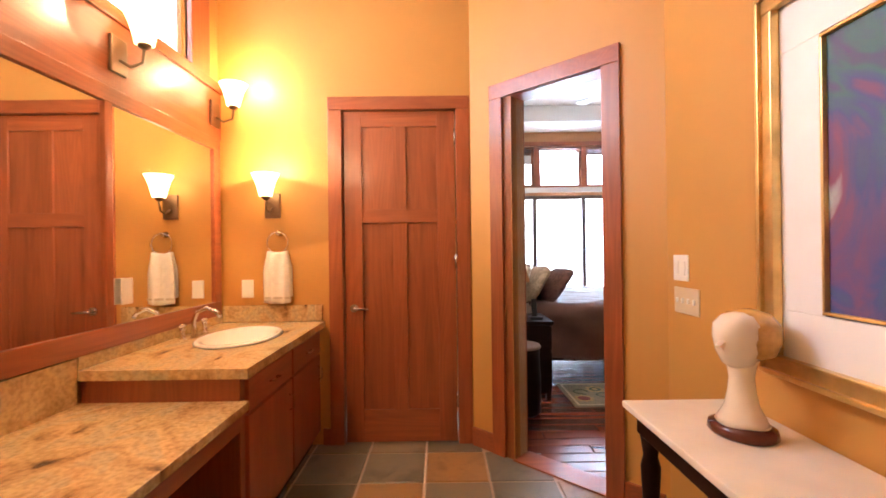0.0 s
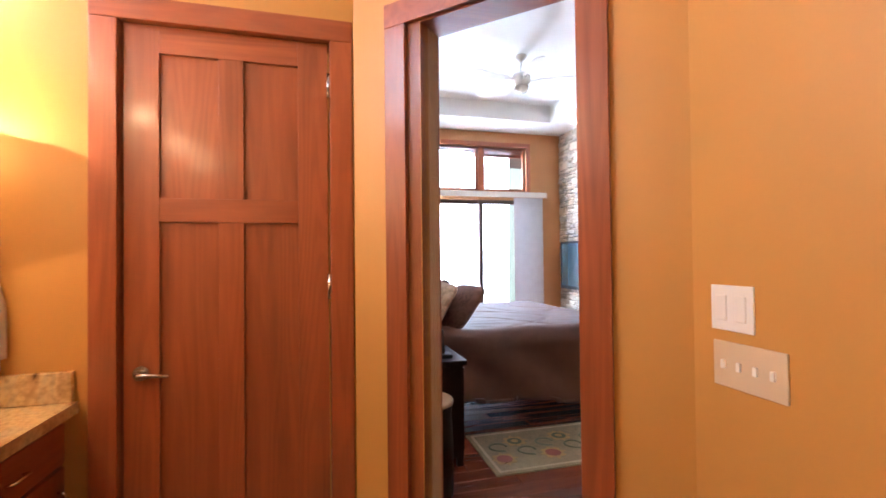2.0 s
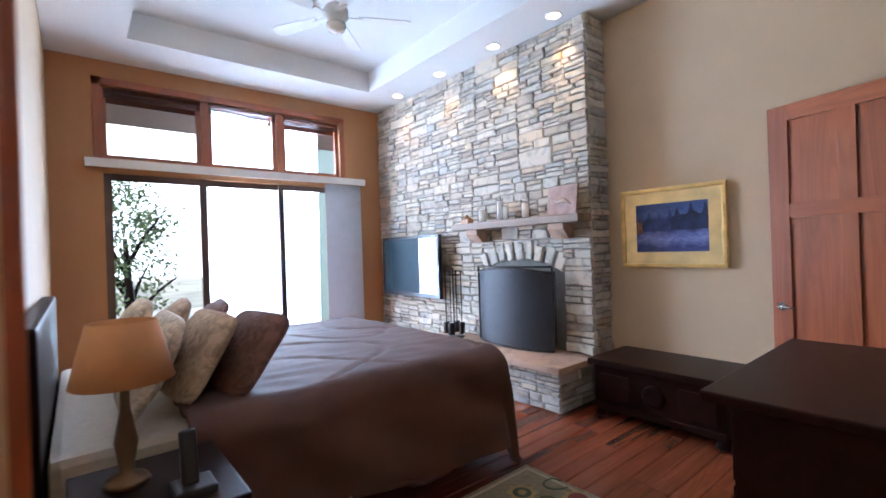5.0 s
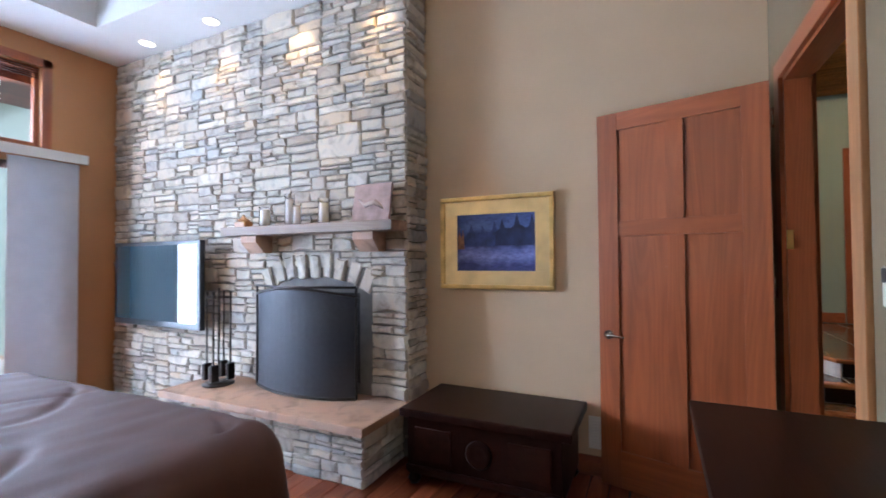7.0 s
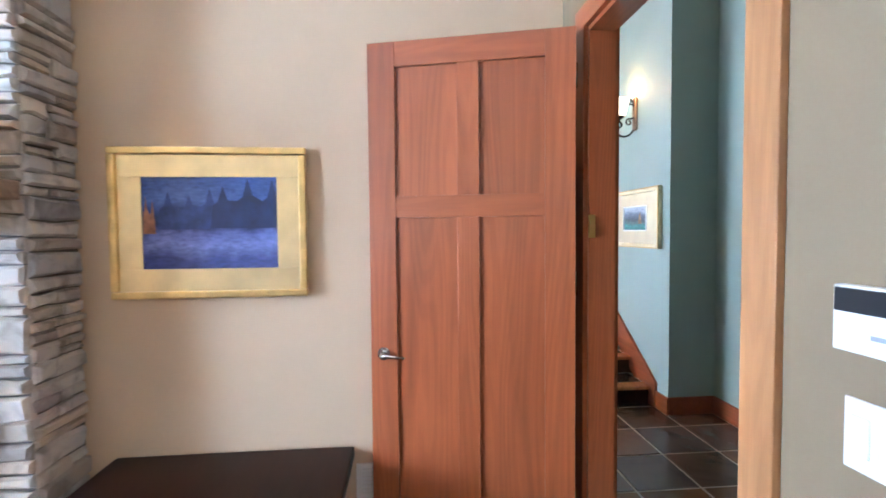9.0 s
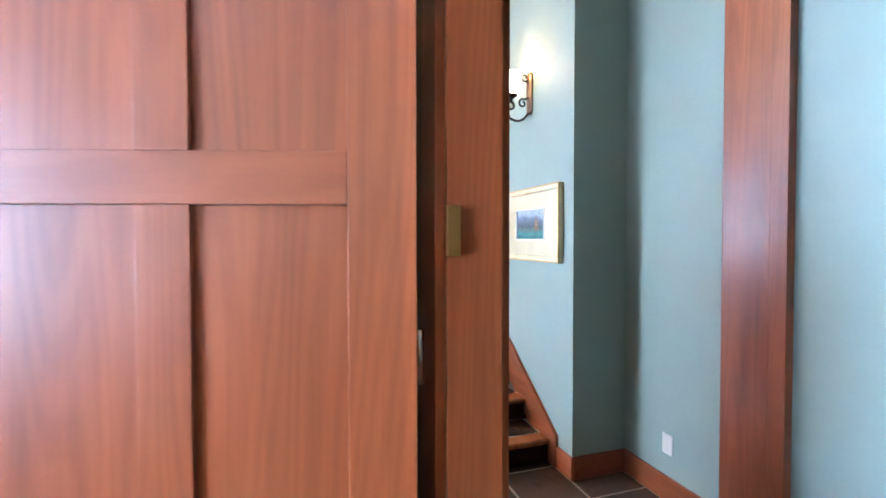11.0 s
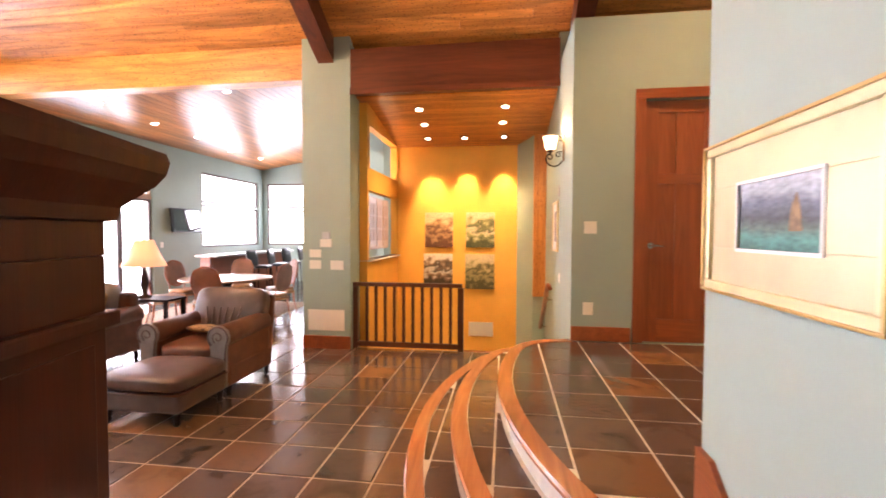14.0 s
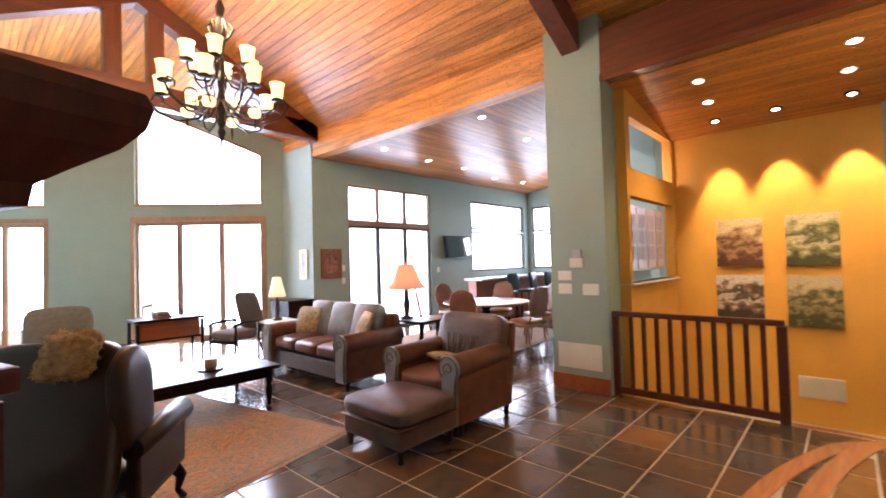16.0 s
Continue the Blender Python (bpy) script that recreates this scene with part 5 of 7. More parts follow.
part("painted_wood", P(tree_line(0.0, 0.308, -0.025, lambda x: 0.235, 0.115), -0.0175, -0.0155, "y"), NIGHT, pc)
part("painted_wood", P(tree_line(-0.24, 0.03, -0.03, lambda x: 0.19, 0.095), -0.0172, -0.0155, "y"), plain("blue_tree_paint", (0.035, 0.055, 0.17), 0.5, var=0.4, scale=20), pc)
part("painted_glow", P(tree_line(-0.308, -0.25, -0.05, lambda x: 0.17, 0.03), -0.0170, -0.0155, "y"), plain("orange_paint", (0.34, 0.15, 0.07), 0.5, var=0.5, scale=25), pc)

c = casing_set("door_3", "honey wood casing round the bedroom doorway", 3.24, 4.17, 2.45, 2.65, 0.022, OAK_TRIM)
for q in ((3.23, 3.25, 2.53, 2.65, 0, 2.45), (4.16, 4.18, 2.53, 2.65, 0, 2.45)):
    part("jamb", B(*q), CHERRY, c)
part("head_jamb", B(3.25, 4.16, 2.53, 2.65, 2.43, 2.45), CHERRY_X, c)
for q in ((3.14, 3.24, 2.508, 2.53, 0, 2.45), (4.17, 4.45, 2.508, 2.53, 0, 2.45)):
    part("casing", B(*q, bev=0.004), CHERRY, c)
part("head_casing", B(3.14, 4.45, 2.506, 2.53, 2.45, 2.545, bev=0.004), CHERRY_X, c)
# brass hinge at the door's hinge edge, drawn as a bare plate
part("strike_plate", B(4.150, 4.161, 2.625, 2.652, 1.53, 1.63), BRASS, c, "small brass hinge leaf")
panel_door("panel_door", "open cherry four-panel bedroom door", 0.94, 2.43, pose(4.185, 2.705, 0.008, 0, 0, 75), mid=(1.62, 1.72))
pn = thing("wall_keypad", "black and white alarm keypad on the wall", "keypad", facing(2.92, 2.65, 1.40, 180))
part("body", B(-0.09, 0.09, -0.025, 0, -0.06, 0.06, bev=0.006), WHITE, pn)
part("screen", B(-0.085, 0.085, -0.028, -0.024, 0.012, 0.055, bev=0.002), BLACK, pn)
part("label", B(-0.02, 0.02, -0.0265, -0.0245, -0.03, -0.022), plain("grey_print", (0.3, 0.3, 0.3)), pn)
wall_plate("light_switch", "ivory switch plate below the keypad", facing(2.92, 2.65, 1.19, 180), 0.16, 0.13, "switch", 3)

dr = thing("tall_dresser", "dark polished wooden dresser against the wall", "dresser")
part("top", B(1.88, 2.92, 2.70, 3.19, 0.99, 1.025, bev=0.006), DARK_WOOD, dr)
part("body", B(1.91, 2.89, 2.76, 3.11, 0.06, 0.988, bev=0.004), DARK_WOOD, dr)
for i in range(4):
    d1 = part("drawer", B(1.95, 2.85, 3.11, 3.128, 0.10 + i * 0.215, 0.30 + i * 0.215, bev=0.004), DARK_WOOD, dr)
    for x in (2.15, 2.65):
        part("knob", L([(0.008, 0), (0.014, 0.012), (0.01, 0.022)], (0, 0, 0), 10), BRASS, d1).matrix_basis = pose(x, 3.127, 0.20 + i * 0.215, -90)
for x in (1.94, 2.86):
    for y in (2.79, 3.08):
        part("foot", B(x - 0.025, x + 0.025, y - 0.025, y + 0.025, 0, 0.06), DARK_WOOD, dr)

# bed
COVER = plain("brown_quilt", (0.095, 0.038, 0.022), 0.7, var=0.15, scale=5, bump=0.35, fine=120)


def draped(x0, x1, y0, y1, top, drop, n=220):
    """A quilt over a block: flat with stitched waves on top, hanging in soft folds."""
    bm = bmesh.new()
    ex = drop
    us = [x0 + (x1 + ex - x0) * i / n for i in range(n + 1)]
    vs = [y0 - ex + (y1 - y0 + 2 * ex) * j / n for j in range(n + 1)]
    rows = []
    for s in us:
        r = []
        for t in vs:
            ox, oy = max(0, s - x1), max(0, y0 - t, t - y1)
            sgn = -1 if t < y0 else 1
            o = math.hypot(ox, oy) if ox and oy else max(ox, oy)
            low = drop * (0.86 + 0.22 * max(0.0, (min(s, x1) - x0) / (x1 - x0)) ** 2 + (0.12 if ox and oy else 0.0))
            o = min(o, low)
            rr = 0.15
            fall = o - rr * 0.57 if o > rr * 1.57 else rr * (1 - math.cos(o / rr))
            out = rr if o > rr * 1.57 else rr * math.sin(o / rr)
            fold = 0.02 * math.sin((s + t * 1.3) * 9) * min(1, o * 2.5)
            dx, dy = (ox / (ox + oy), oy / (ox + oy)) if ox + oy else (0, 0)
            ln = math.hypot(dx, dy) or 1
            x = min(s, x1) + dx / ln * (out + fold + 0.06 * o)
            y = min(max(t, y0), y1) + sgn * dy / ln * (out + fold + 0.06 * o)
            inner = min(1.0, min(x1 - s, t - y0, y1 - t) / 0.15) if not o else 0
            z = top - fall + 0.010 * noise.noise(Vector((s * 2.2, t * 2.2, 0))) + 0.007 * noise.noise(Vector((s * 4 + t * 3, t * 9, 2))) + (-0.012 * (abs(math.sin(s * 3.0 + 1.5 * math.sin(t * 3.2))) ** 120 + abs(math.sin(t * 2.8 + 1.3 * math.sin(s * 3.6))) ** 120) if inner > 0 else 0)
            r.append(bm.verts.new((x, y, max(z, 0.03))))
        rows.append(r)
    for i in range(n):
        for j in range(n):
            bm.faces.new((rows[i][j], rows[i][j + 1], rows[i + 1][j + 1], rows[i + 1][j])).smooth = True
    return bm


BX0, BX1, BY0, BY1, BT = 0.30, 2.56, 4.83, 6.75, 0.825
bed = thing("bed", "made-up wide bed under a brown quilt", "bed")
part("mattress", B(BX0, BX1 - 0.05, BY0 + 0.03, BY1 - 0.03, 0.30, 0.74, bev=0.04), TOWEL, bed)
part("bed_base", B(BX0, BX1 - 0.1, BY0 + 0.08, BY1 - 0.08, 0.18, 0.30), DARK_WOOD, bed)
for x in (BX0 + 0.08, BX1 - 0.2):
    for y in (BY0 + 0.14, BY1 - 0.14):
        part("leg", B(x - 0.04, x + 0.04, y - 0.04, y + 0.04, 0, 0.18), DARK_WOOD_Z, bed)
part("headboard", B(0.21, 0.29, BY0 - 0.03, BY1 + 0.03, 0.0, 1.25, bev=0.02), DARK_WOOD_Z, bed)
qb = draped(BX0 + 0.45, BX1, BY0, BY1, BT, 0.74)
q = part("quilt", qb, COVER, bed, "brown quilt hanging over the sides")
sol = q.modifiers.new("thick", "SOLIDIFY")
sol.thickness = 0.025
PILLOWS = [("cream_pillow", (0.62, 0.52, 0.40)), ("brown_pillow", (0.15, 0.075, 0.055)), ("tan_pillow", (0.45, 0.33, 0.22))]
for i, (x, y, z, rx, rz, k, s) in enumerate(((0.66, 5.18, 1.07, 62, -90, 0, (0.66, 0.48, 0.17)), (0.66, 6.25, 1.07, 62, -90, 0, (0.66, 0.48, 0.17)), (0.86, 5.20, 1.07, 58, -84, 2, (0.6, 0.46, 0.16)), (0.88, 6.2, 1.07, 58, -96, 2, (0.6, 0.46, 0.16)), (1.07, 5.12, 1.06, 52, -80, 1, (0.56, 0.46, 0.17)), (1.08, 6.1, 1.06, 52, -98, 1, (0.56, 0.46, 0.17)))):
    p = thing("pillow", ("cream bed pillow propped up", "brown patterned throw pillow on the bed", "tan bed pillow propped up")[{0: 0, 1: 1, 2: 2}[k]], "pillow", pose(x, y, z - 0.07, rx, 0, rz), "bed pillows")
    mm = figured("%s_cloth" % PILLOWS[k][0], [(0.35, sc(PILLOWS[k][1], 0.7)), (0.5, PILLOWS[k][1]), (0.65, sc(PILLOWS[k][1], 1.3))], 14, 2.0, 0.85)
    part("cover", cushion(*s, puff=0.75), mm, p)
ns = thing("nightstand", "dark wood nightstand beside the bed", "nightstand")
part("top", B(0.36, 0.82, 4.12, 4.66, 0.70, 0.735, bev=0.006), DARK_WOOD, ns)
part("body", B(0.38, 0.80, 4.15, 4.64, 0.06, 0.698, bev=0.004), DARK_WOOD, ns)
part("door", B(0.80, 0.815, 4.18, 4.61, 0.10, 0.44, bev=0.004), DARK_WOOD, ns)
dw = part("drawer", B(0.80, 0.815, 4.18, 4.61, 0.46, 0.67, bev=0.004), DARK_WOOD, ns)
part("knob", L([(0.008, 0), (0.015, 0.015), (0.01, 0.025)], (0, 0, 0), 10), BRASS, dw).matrix_basis = pose(0.814, 4.395, 0.565, 0, 90)
for x in (0.40, 0.775):
    for y in (4.175, 4.615):
        part("leg", B(x - 0.022, x + 0.022, y - 0.022, y + 0.022, 0, 0.06, bev=0.003), DARK_WOOD_Z, ns)
ph = thing("telephone", "black cordless telephone standing in its base", "telephone")
part("base", B(0.62, 0.74, 4.19, 4.31, 0.736, 0.765, bev=0.01), BLACK, ph)
part("handset", B(-0.025, 0.025, -0.016, 0.016, 0, 0.17, bev=0.01, m=pose(0.67, 4.25, 0.76, -12)), BLACK, ph)
bl = thing("bedside_lamp", "small bedside lamp with an orange shade", "lamp")
part("base", L([(0.07, 0), (0.06, 0.02), (0.02, 0.04), (0.035, 0.14), (0.015, 0.25), (0.012, 0.36)], (0.52, 4.47, 0.736), 18), BRONZE, bl)
part("shade", L([(0.15, 0.0), (0.10, 0.20), (0.098, 0.20), (0.148, 0.0)], (0.52, 4.47, 1.08), 24), plain("orange_shade", (0.62, 0.30, 0.12), 0.8), bl)
stl = thing("drum_stool", "dark round drum stool with pale top", "stool")
part("drum", L([(0.15, 0), (0.17, 0.02), (0.175, 0.25), (0.165, 0.5), (0.17, 0.56)], (0.46, 3.86, 0), 26), DARK_WOOD_Z, stl)
part("top", L([(0.175, 0.562), (0.178, 0.575), (0.17, 0.585)], (0.46, 3.86, 0), 26), plain("tan_leather_top", (0.36, 0.25, 0.17), 0.6), stl)

# rug with a border and scrolled flowers
rg = thing("bedside_rug", "olive bedside rug with scrolled floral border", "rug")
RUG = plain("olive_wool", (0.25, 0.21, 0.13), 0.95, var=0.2, scale=40, bump=0.9, fine=300)
part("field", B(0.96, 2.72, 3.94, 4.62, 0.001, 0.012, bev=0.003), RUG, rg)
for q in ((0.99, 2.69, 3.97, 3.99), (0.99, 2.69, 4.57, 4.59), (0.99, 1.01, 3.99, 4.57), (2.67, 2.69, 3.99, 4.57)):
    part("border", B(*q, 0.011, 0.0135), plain("cream_wool", (0.50, 0.42, 0.28), 0.95, bump=0.6), rg)
FL = [plain("red_wool", (0.22, 0.06, 0.05), 0.95, bump=0.6), plain("gold_wool", (0.42, 0.29, 0.12), 0.95, bump=0.6), plain("green_wool", (0.09, 0.11, 0.06), 0.95, bump=0.6)]
rr = random.Random(3)
for i in range(9):
    cx, cy = 1.1 + i * 0.19, 4.28 + (0.13 if i % 2 else -0.13)
    part("flower", P([(cx + (0.085 + 0.02 * math.cos(k * 2.5)) * math.cos(k * math.tau / 20), cy + (0.085 + 0.02 * math.cos(k * 2.5)) * math.sin(k * math.tau / 20)) for k in range(20)], 0.010, 0.0135), FL[1], rg)
    part("flower", L([(0.058, 0), (0.055, 0.001)], (cx, cy, 0.0138), 14), FL[i % 2 * 2], rg)
    part("flower", L([(0.028, 0), (0.026, 0.001)], (cx, cy, 0.0152), 12), FL[1] if i % 2 else FL[0], rg)
    part("vine", tube([(cx + 0.09 * math.cos(a) + 0.05 * a / 3, cy * 0.4 + 4.28 * 0.6 - (0.17 if i % 2 else -0.17) * 0.6 + 0.07 * math.sin(a), 0.0095) for a in [k * 0.45 for k in range(11)]], 0.009, 6), FL[2], rg)

fan = thing("ceiling_fan", "white five-blade ceiling fan with a light", "ceiling fan", pose(2.30, 6.35, 0.28))
part("canopy", L([(0.07, 0), (0.075, -0.02), (0.05, -0.06), (0.02, -0.075)], (0, 0, 3.69), 20), WHITE_PAINT, fan)
part("rod", tube([(0, 0, 3.64), (0, 0, 3.46)], 0.013, 10), WHITE_PAINT, fan)
part("motor", L([(0.03, 0.12), (0.09, 0.10), (0.115, 0.06), (0.115, 0.0), (0.08, -0.04), (0.05, -0.06)], (0, 0, 3.36), 24), WHITE_PAINT, fan)
part("light_bowl", L([(0.085, 0.0), (0.09, -0.02), (0.075, -0.06), (0.03, -0.085), (0.005, -0.09)], (0, 0, 3.30), 24), PORCELAIN, fan)
for k in range(5):
    a = k * 72 + 47
    mm = pose(0, 0, 3.37, 0, 0, a) @ pose(0, 0, 0, 11)
    bld = part("blade", P([(0.20, -0.05), (0.64, -0.072), (0.69, -0.05), (0.70, 0.0), (0.69, 0.05), (0.64, 0.072), (0.20, 0.05)], -0.004, 0.004, "z", mm), WHITE_PAINT, fan)
    part("blade_arm", B(0.09, 0.24, -0.018, 0.018, -0.012, -0.004, m=mm), WHITE_PAINT, bld)


def downlight(m, group, r=0.065):
    d = thing("downlight", "small round recessed downlight", "downlight", m, group)
    part("trim_ring", L([(r + 0.02, 0.002), (r + 0.018, -0.006), (r, -0.004), (r, 0.002)], (0, 0, 0), 24), WHITE_PAINT, d)
    part("lens", L([(r, -0.0025), (r - 0.004, -0.0035)], (0, 0, 0), 20), LENS, d)
    return d


for y in (7.89, 6.94, 6.0, 5.2):
    downlight(pose(4.0, y, ZB), "bedroom downlights")
    lamp("bedroom_spot", "SPOT", look((4.0, y, ZB - 0.03), (4.17, y, 2.9)), 60, (1.0, 0.60, 0.24), radius=0.03, spot=radians(60))

# ---- vestibule, landing and stairwell ----
def scroll_sconce(m):
    s = thing("wall_sconce", "wrought iron scroll sconce with lit glass shade", "wall lamp", m, "hall sconces")
    part("backplate", L([(0.030, -0.155), (0.043, -0.135), (0.043, 0.135), (0.030, 0.155)], (0, -0.006, 0), 20, sy=0.35), BRONZE, s)
    # a big open C from the plate's foot out to the cup, with curled ends
    big = [(0, -0.115 + 0.095 * math.cos(t), -0.115 + 0.095 * math.sin(t)) for t in [radians(-35 - 10 * k) for k in range(16)]]
    curl = [(0, -0.165 + (0.042 - 0.0016 * k) * math.cos(t), -0.105 + (0.042 - 0.0016 * k) * math.sin(t)) for k, t in enumerate([radians(190 - 22 * q) for q in range(18)])]
    part("scroll", tube([(0, -0.012, -0.14)] + big + curl, [0.009] * 26 + [0.007] * 9, 8), IRON, s)
    part("inner_curl", tube([(0, -0.02, -0.03)] + [(0, -0.065 + (0.036 - 0.0015 * k) * math.cos(t), -0.075 + (0.036 - 0.0015 * k) * math.sin(t)) for k, t in enumerate([radians(60 + 24 * q) for q in range(17)])], 0.007, 8), IRON, s)
    part("upper_curl", tube([(0, -0.012, 0.07), (0, -0.03, 0.09)] + [(0, -0.05 + (0.032 - 0.0014 * k) * math.cos(t), 0.12 + (0.032 - 0.0014 * k) * math.sin(t)) for k, t in enumerate([radians(-40 - 24 * q) for q in range(16)])], 0.006, 8), IRON, s)
    part("arm", tube([(0, -0.165, -0.065), (0, -0.16, -0.05)], 0.014, 8), IRON, s)
    part("cup", L([(0.015, 0), (0.045, 0.02), (0.05, 0.035)], (0, -0.16, -0.05), 16), IRON, s)
    part("shade", L([(0.05, 0), (0.064, 0.05), (0.072, 0.10), (0.088, 0.155), (0.083, 0.155), (0.066, 0.10), (0.045, 0.01)], (0, -0.16, -0.02), 24), HALL_SHADE, s, "glowing cream glass shade")
    return s


HALL_SHADE = glow("lit_cream_shade", (1.0, 0.70, 0.38), 4.0)
# facing 180 turns the thing towards +y
scroll_sconce(facing(6.36, 1.26, 2.66, 180))
scroll_sconce(facing(10.30, 1.39, 2.62, 180))
lamp("hall_sconce_lamp", "POINT", pose(6.36, 1.43, 2.88), 6, (1.0, 0.50, 0.17), radius=0.04)
lamp("landing_sconce_lamp", "POINT", pose(10.30, 1.56, 2.82), 20, (1.0, 0.62, 0.28), radius=0.05)
PALE_GOLD = plain("pale_gold", (0.80, 0.70, 0.42), 0.35, 0.6, var=0.12, bump=0.1)
hp = picture("framed_painting", "small lake painting in a pale gold frame", facing(6.33, 1.26, 1.672, 180), 0.86, 0.545, 0.04, 0.125, landscape("misty_lake_paint", [(0.05, (0.04, 0.14, 0.13)), (0.22, (0.07, 0.26, 0.22)), (0.34, (0.10, 0.16, 0.13)), (0.46, (0.06, 0.075, 0.09)), (0.66, (0.14, 0.17, 0.22)), (0.80, (0.36, 0.41, 0.47)), (0.95, (0.48, 0.53, 0.58))], 0.245, 0.28, 6), PALE_GOLD, plain("pale_gold_panel", (0.66, 0.57, 0.36), 0.38, 0.5, var=0.06, bump=0.05), 0.035, 0.185)
LINER = plain("white_liner", (0.82, 0.82, 0.80), 0.6)
for q in ((-0.215, 0.215, 0.1075, 0.118), (-0.215, 0.215, -0.118, -0.1075), (-0.215, -0.205, -0.1075, 0.1075), (0.205, 0.215, -0.1075, 0.1075)):
    part("liner", B(q[0], q[1], -0.024, -0.012, q[2], q[3]), LINER, hp)
for q in ((-0.43, 0.43, 0.2625, 0.2725), (-0.43, 0.43, -0.2725, -0.2625), (-0.43, -0.42, -0.2625, 0.2625), (0.42, 0.43, -0.2625, 0.2625)):
    part("outer_bead", B(q[0], q[1], -0.045, -0.034, q[2], q[3], bev=0.003), BRASS, hp)
part("painted_tree", P([(0.06, -0.05), (0.12, -0.05), (0.11, 0.0), (0.10, 0.04), (0.09, 0.06), (0.075, 0.03), (0.065, 0.0)], -0.0150, -0.0135, "y"), plain("autumn_paint", (0.24, 0.15, 0.07), 0.5, var=0.5, scale=30), hp)
picture("framed_painting", "tall portrait-format print in a gold frame", facing(11.0, 1.39, 1.71, 180), 0.55, 0.66, 0.03, 0.10, figured("blue_print", [(0.35, (0.10, 0.12, 0.22)), (0.6, (0.45, 0.42, 0.40))], 4), PALE_GOLD, WHITE_PAINT, 0.03)
wall_plate("thermostat", "small grey thermostat on the wall", facing(10.75, 1.39, 2.16, 180), 0.10, 0.14, "thermostat", 0, plain("grey_plastic", (0.35, 0.34, 0.32)))
wall_plate("light_switch", "ivory switch plate by the stairs", facing(10.62, 1.39, 1.06, 180), 0.075, 0.12, "switch", 1)
wall_plate("power_outlet", "ivory outlet low on the sage wall", facing(5.42, 0.85, 0.34, 180), 0.075, 0.12, "outlet")

casing = thing("door_5", "cherry wood casing round the landing door", "doorway")
casing["kind"] = "structure"
part("casing", B(9.598, 9.62, 0.685, 0.785, 0.51, 2.96, bev=0.004), CHERRY, casing)
part("casing", B(9.598, 9.62, -0.12, -0.02, 0.51, 2.96, bev=0.004), CHERRY, casing)
part("head_casing", B(9.596, 9.62, -0.12, 0.785, 2.96, 3.06, bev=0.004), CHERRY_Y, casing)
part("jamb", B(9.62, 9.76, 0.68, 0.69, 0.51, 2.96), CHERRY, casing)
part("jamb", B(9.62, 9.76, -0.025, -0.015, 0.51, 2.96), CHERRY, casing)
panel_door("panel_door", "closed cherry four-panel door on the landing", 0.69, 2.43, pose(9.69, -0.012, 0.518, 0, 0, 90), hinge_y=0.052)
wall_plate("light_switch", "white double switch plate on the sage wall", facing(9.62, 1.205, 1.68, -90), 0.125, 0.125, "switch", 2)
wall_plate("power_outlet", "ivory outlet above the landing floor", facing(9.62, 1.22, 0.845, -90), 0.10, 0.13, "outlet")

RAILW = wood("red_brown_rail_wood", (0.09, 0.025, 0.012), 0.32, "z", 1.0, 0.3, 0.2, 0.08)
rl = thing("stair_railing", "dark wood guard railing with flat balusters", "railing")
part("top_rail", B(10.86, 10.93, 2.64, 4.178, 0.875, 0.93, bev=0.008), RAILW, rl)
part("bottom_rail", B(10.87, 10.92, 2.70, 4.178, 0.03, 0.10, bev=0.006), RAILW, rl)
part("post", B(10.855, 10.935, 2.62, 2.70, 0.0, 0.874, bev=0.006), RAILW, rl)
part("post", B(10.865, 10.925, 4.11, 4.178, 0.0, 0.874, bev=0.006), RAILW, rl)
for i in range(10):
    y = 2.80 + i * 0.131
    part("baluster", B(10.88, 10.91, y - 0.021, y + 0.021, 0.10, 0.875, bev=0.003), RAILW, rl)
hr2 = thing("handrail", "dark wood handrail down the stairwell wall", "handrail")
part("rail", tube([(11.12, 1.45, 0.86), (11.20, 1.47, 0.90), (11.32, 1.47, 0.86), (12.5, 1.47, 0.04)], [0.026, 0.034, 0.034, 0.034], 12), CHERRY_X, hr2)
for x, z in ((11.5, 0.70), (12.3, 0.14)):
    part("bracket", tube([(x, 1.392, z - 0.04), (x, 1.44, z - 0.05), (x, 1.47, z)], 0.008, 6), BRONZE, hr2)
for i in range(11):
    x = 10.96 + i * 0.27
    if x > 12.7:
        break
    st = thing("stair_step", "wooden stair tread going down", "step", group="stairs going down")
    st["kind"] = "structure"
    part("tread", B(x, x + 0.29, 1.39, 2.62, -0.18 * (i + 1) - 0.03, -0.18 * (i + 1), bev=0.006), CHERRY_Y, st)
    part("riser", B(x + 0.0, x + 0.02, 1.39, 2.62, -0.18 * (i + 1), -0.18 * i - 0.035), CHERRY_Y, st)
structure("trim_floor_nosing", B(10.93, 10.99, 1.39, 2.66, -0.04, 0.004, bev=0.006), NOSE, "wood nosing at the head of the stairs", "trim")
wall_along_x("wall_stair_middle", 11.0, 13.04, 2.62, 2.68, -2.8, -0.9, YELLOW_PAINT, (), "low golden wall beside the stairs")
CANV = [(3.28, 1.68, 0.52, 0.64, ((0.10, 0.04, 0.02), (0.34, 0.20, 0.10), (0.55, 0.42, 0.26))), (2.52, 1.68, 0.52, 0.64, ((0.06, 0.065, 0.025), (0.24, 0.235, 0.10), (0.50, 0.42, 0.28))),
        (3.295, 0.95, 0.53, 0.58, ((0.05, 0.035, 0.02), (0.24, 0.15, 0.09), (0.58, 0.52, 0.45))), (2.525, 0.92, 0.53, 0.64, ((0.07, 0.065, 0.025), (0.27, 0.225, 0.095), (0.50, 0.40, 0.24)))]
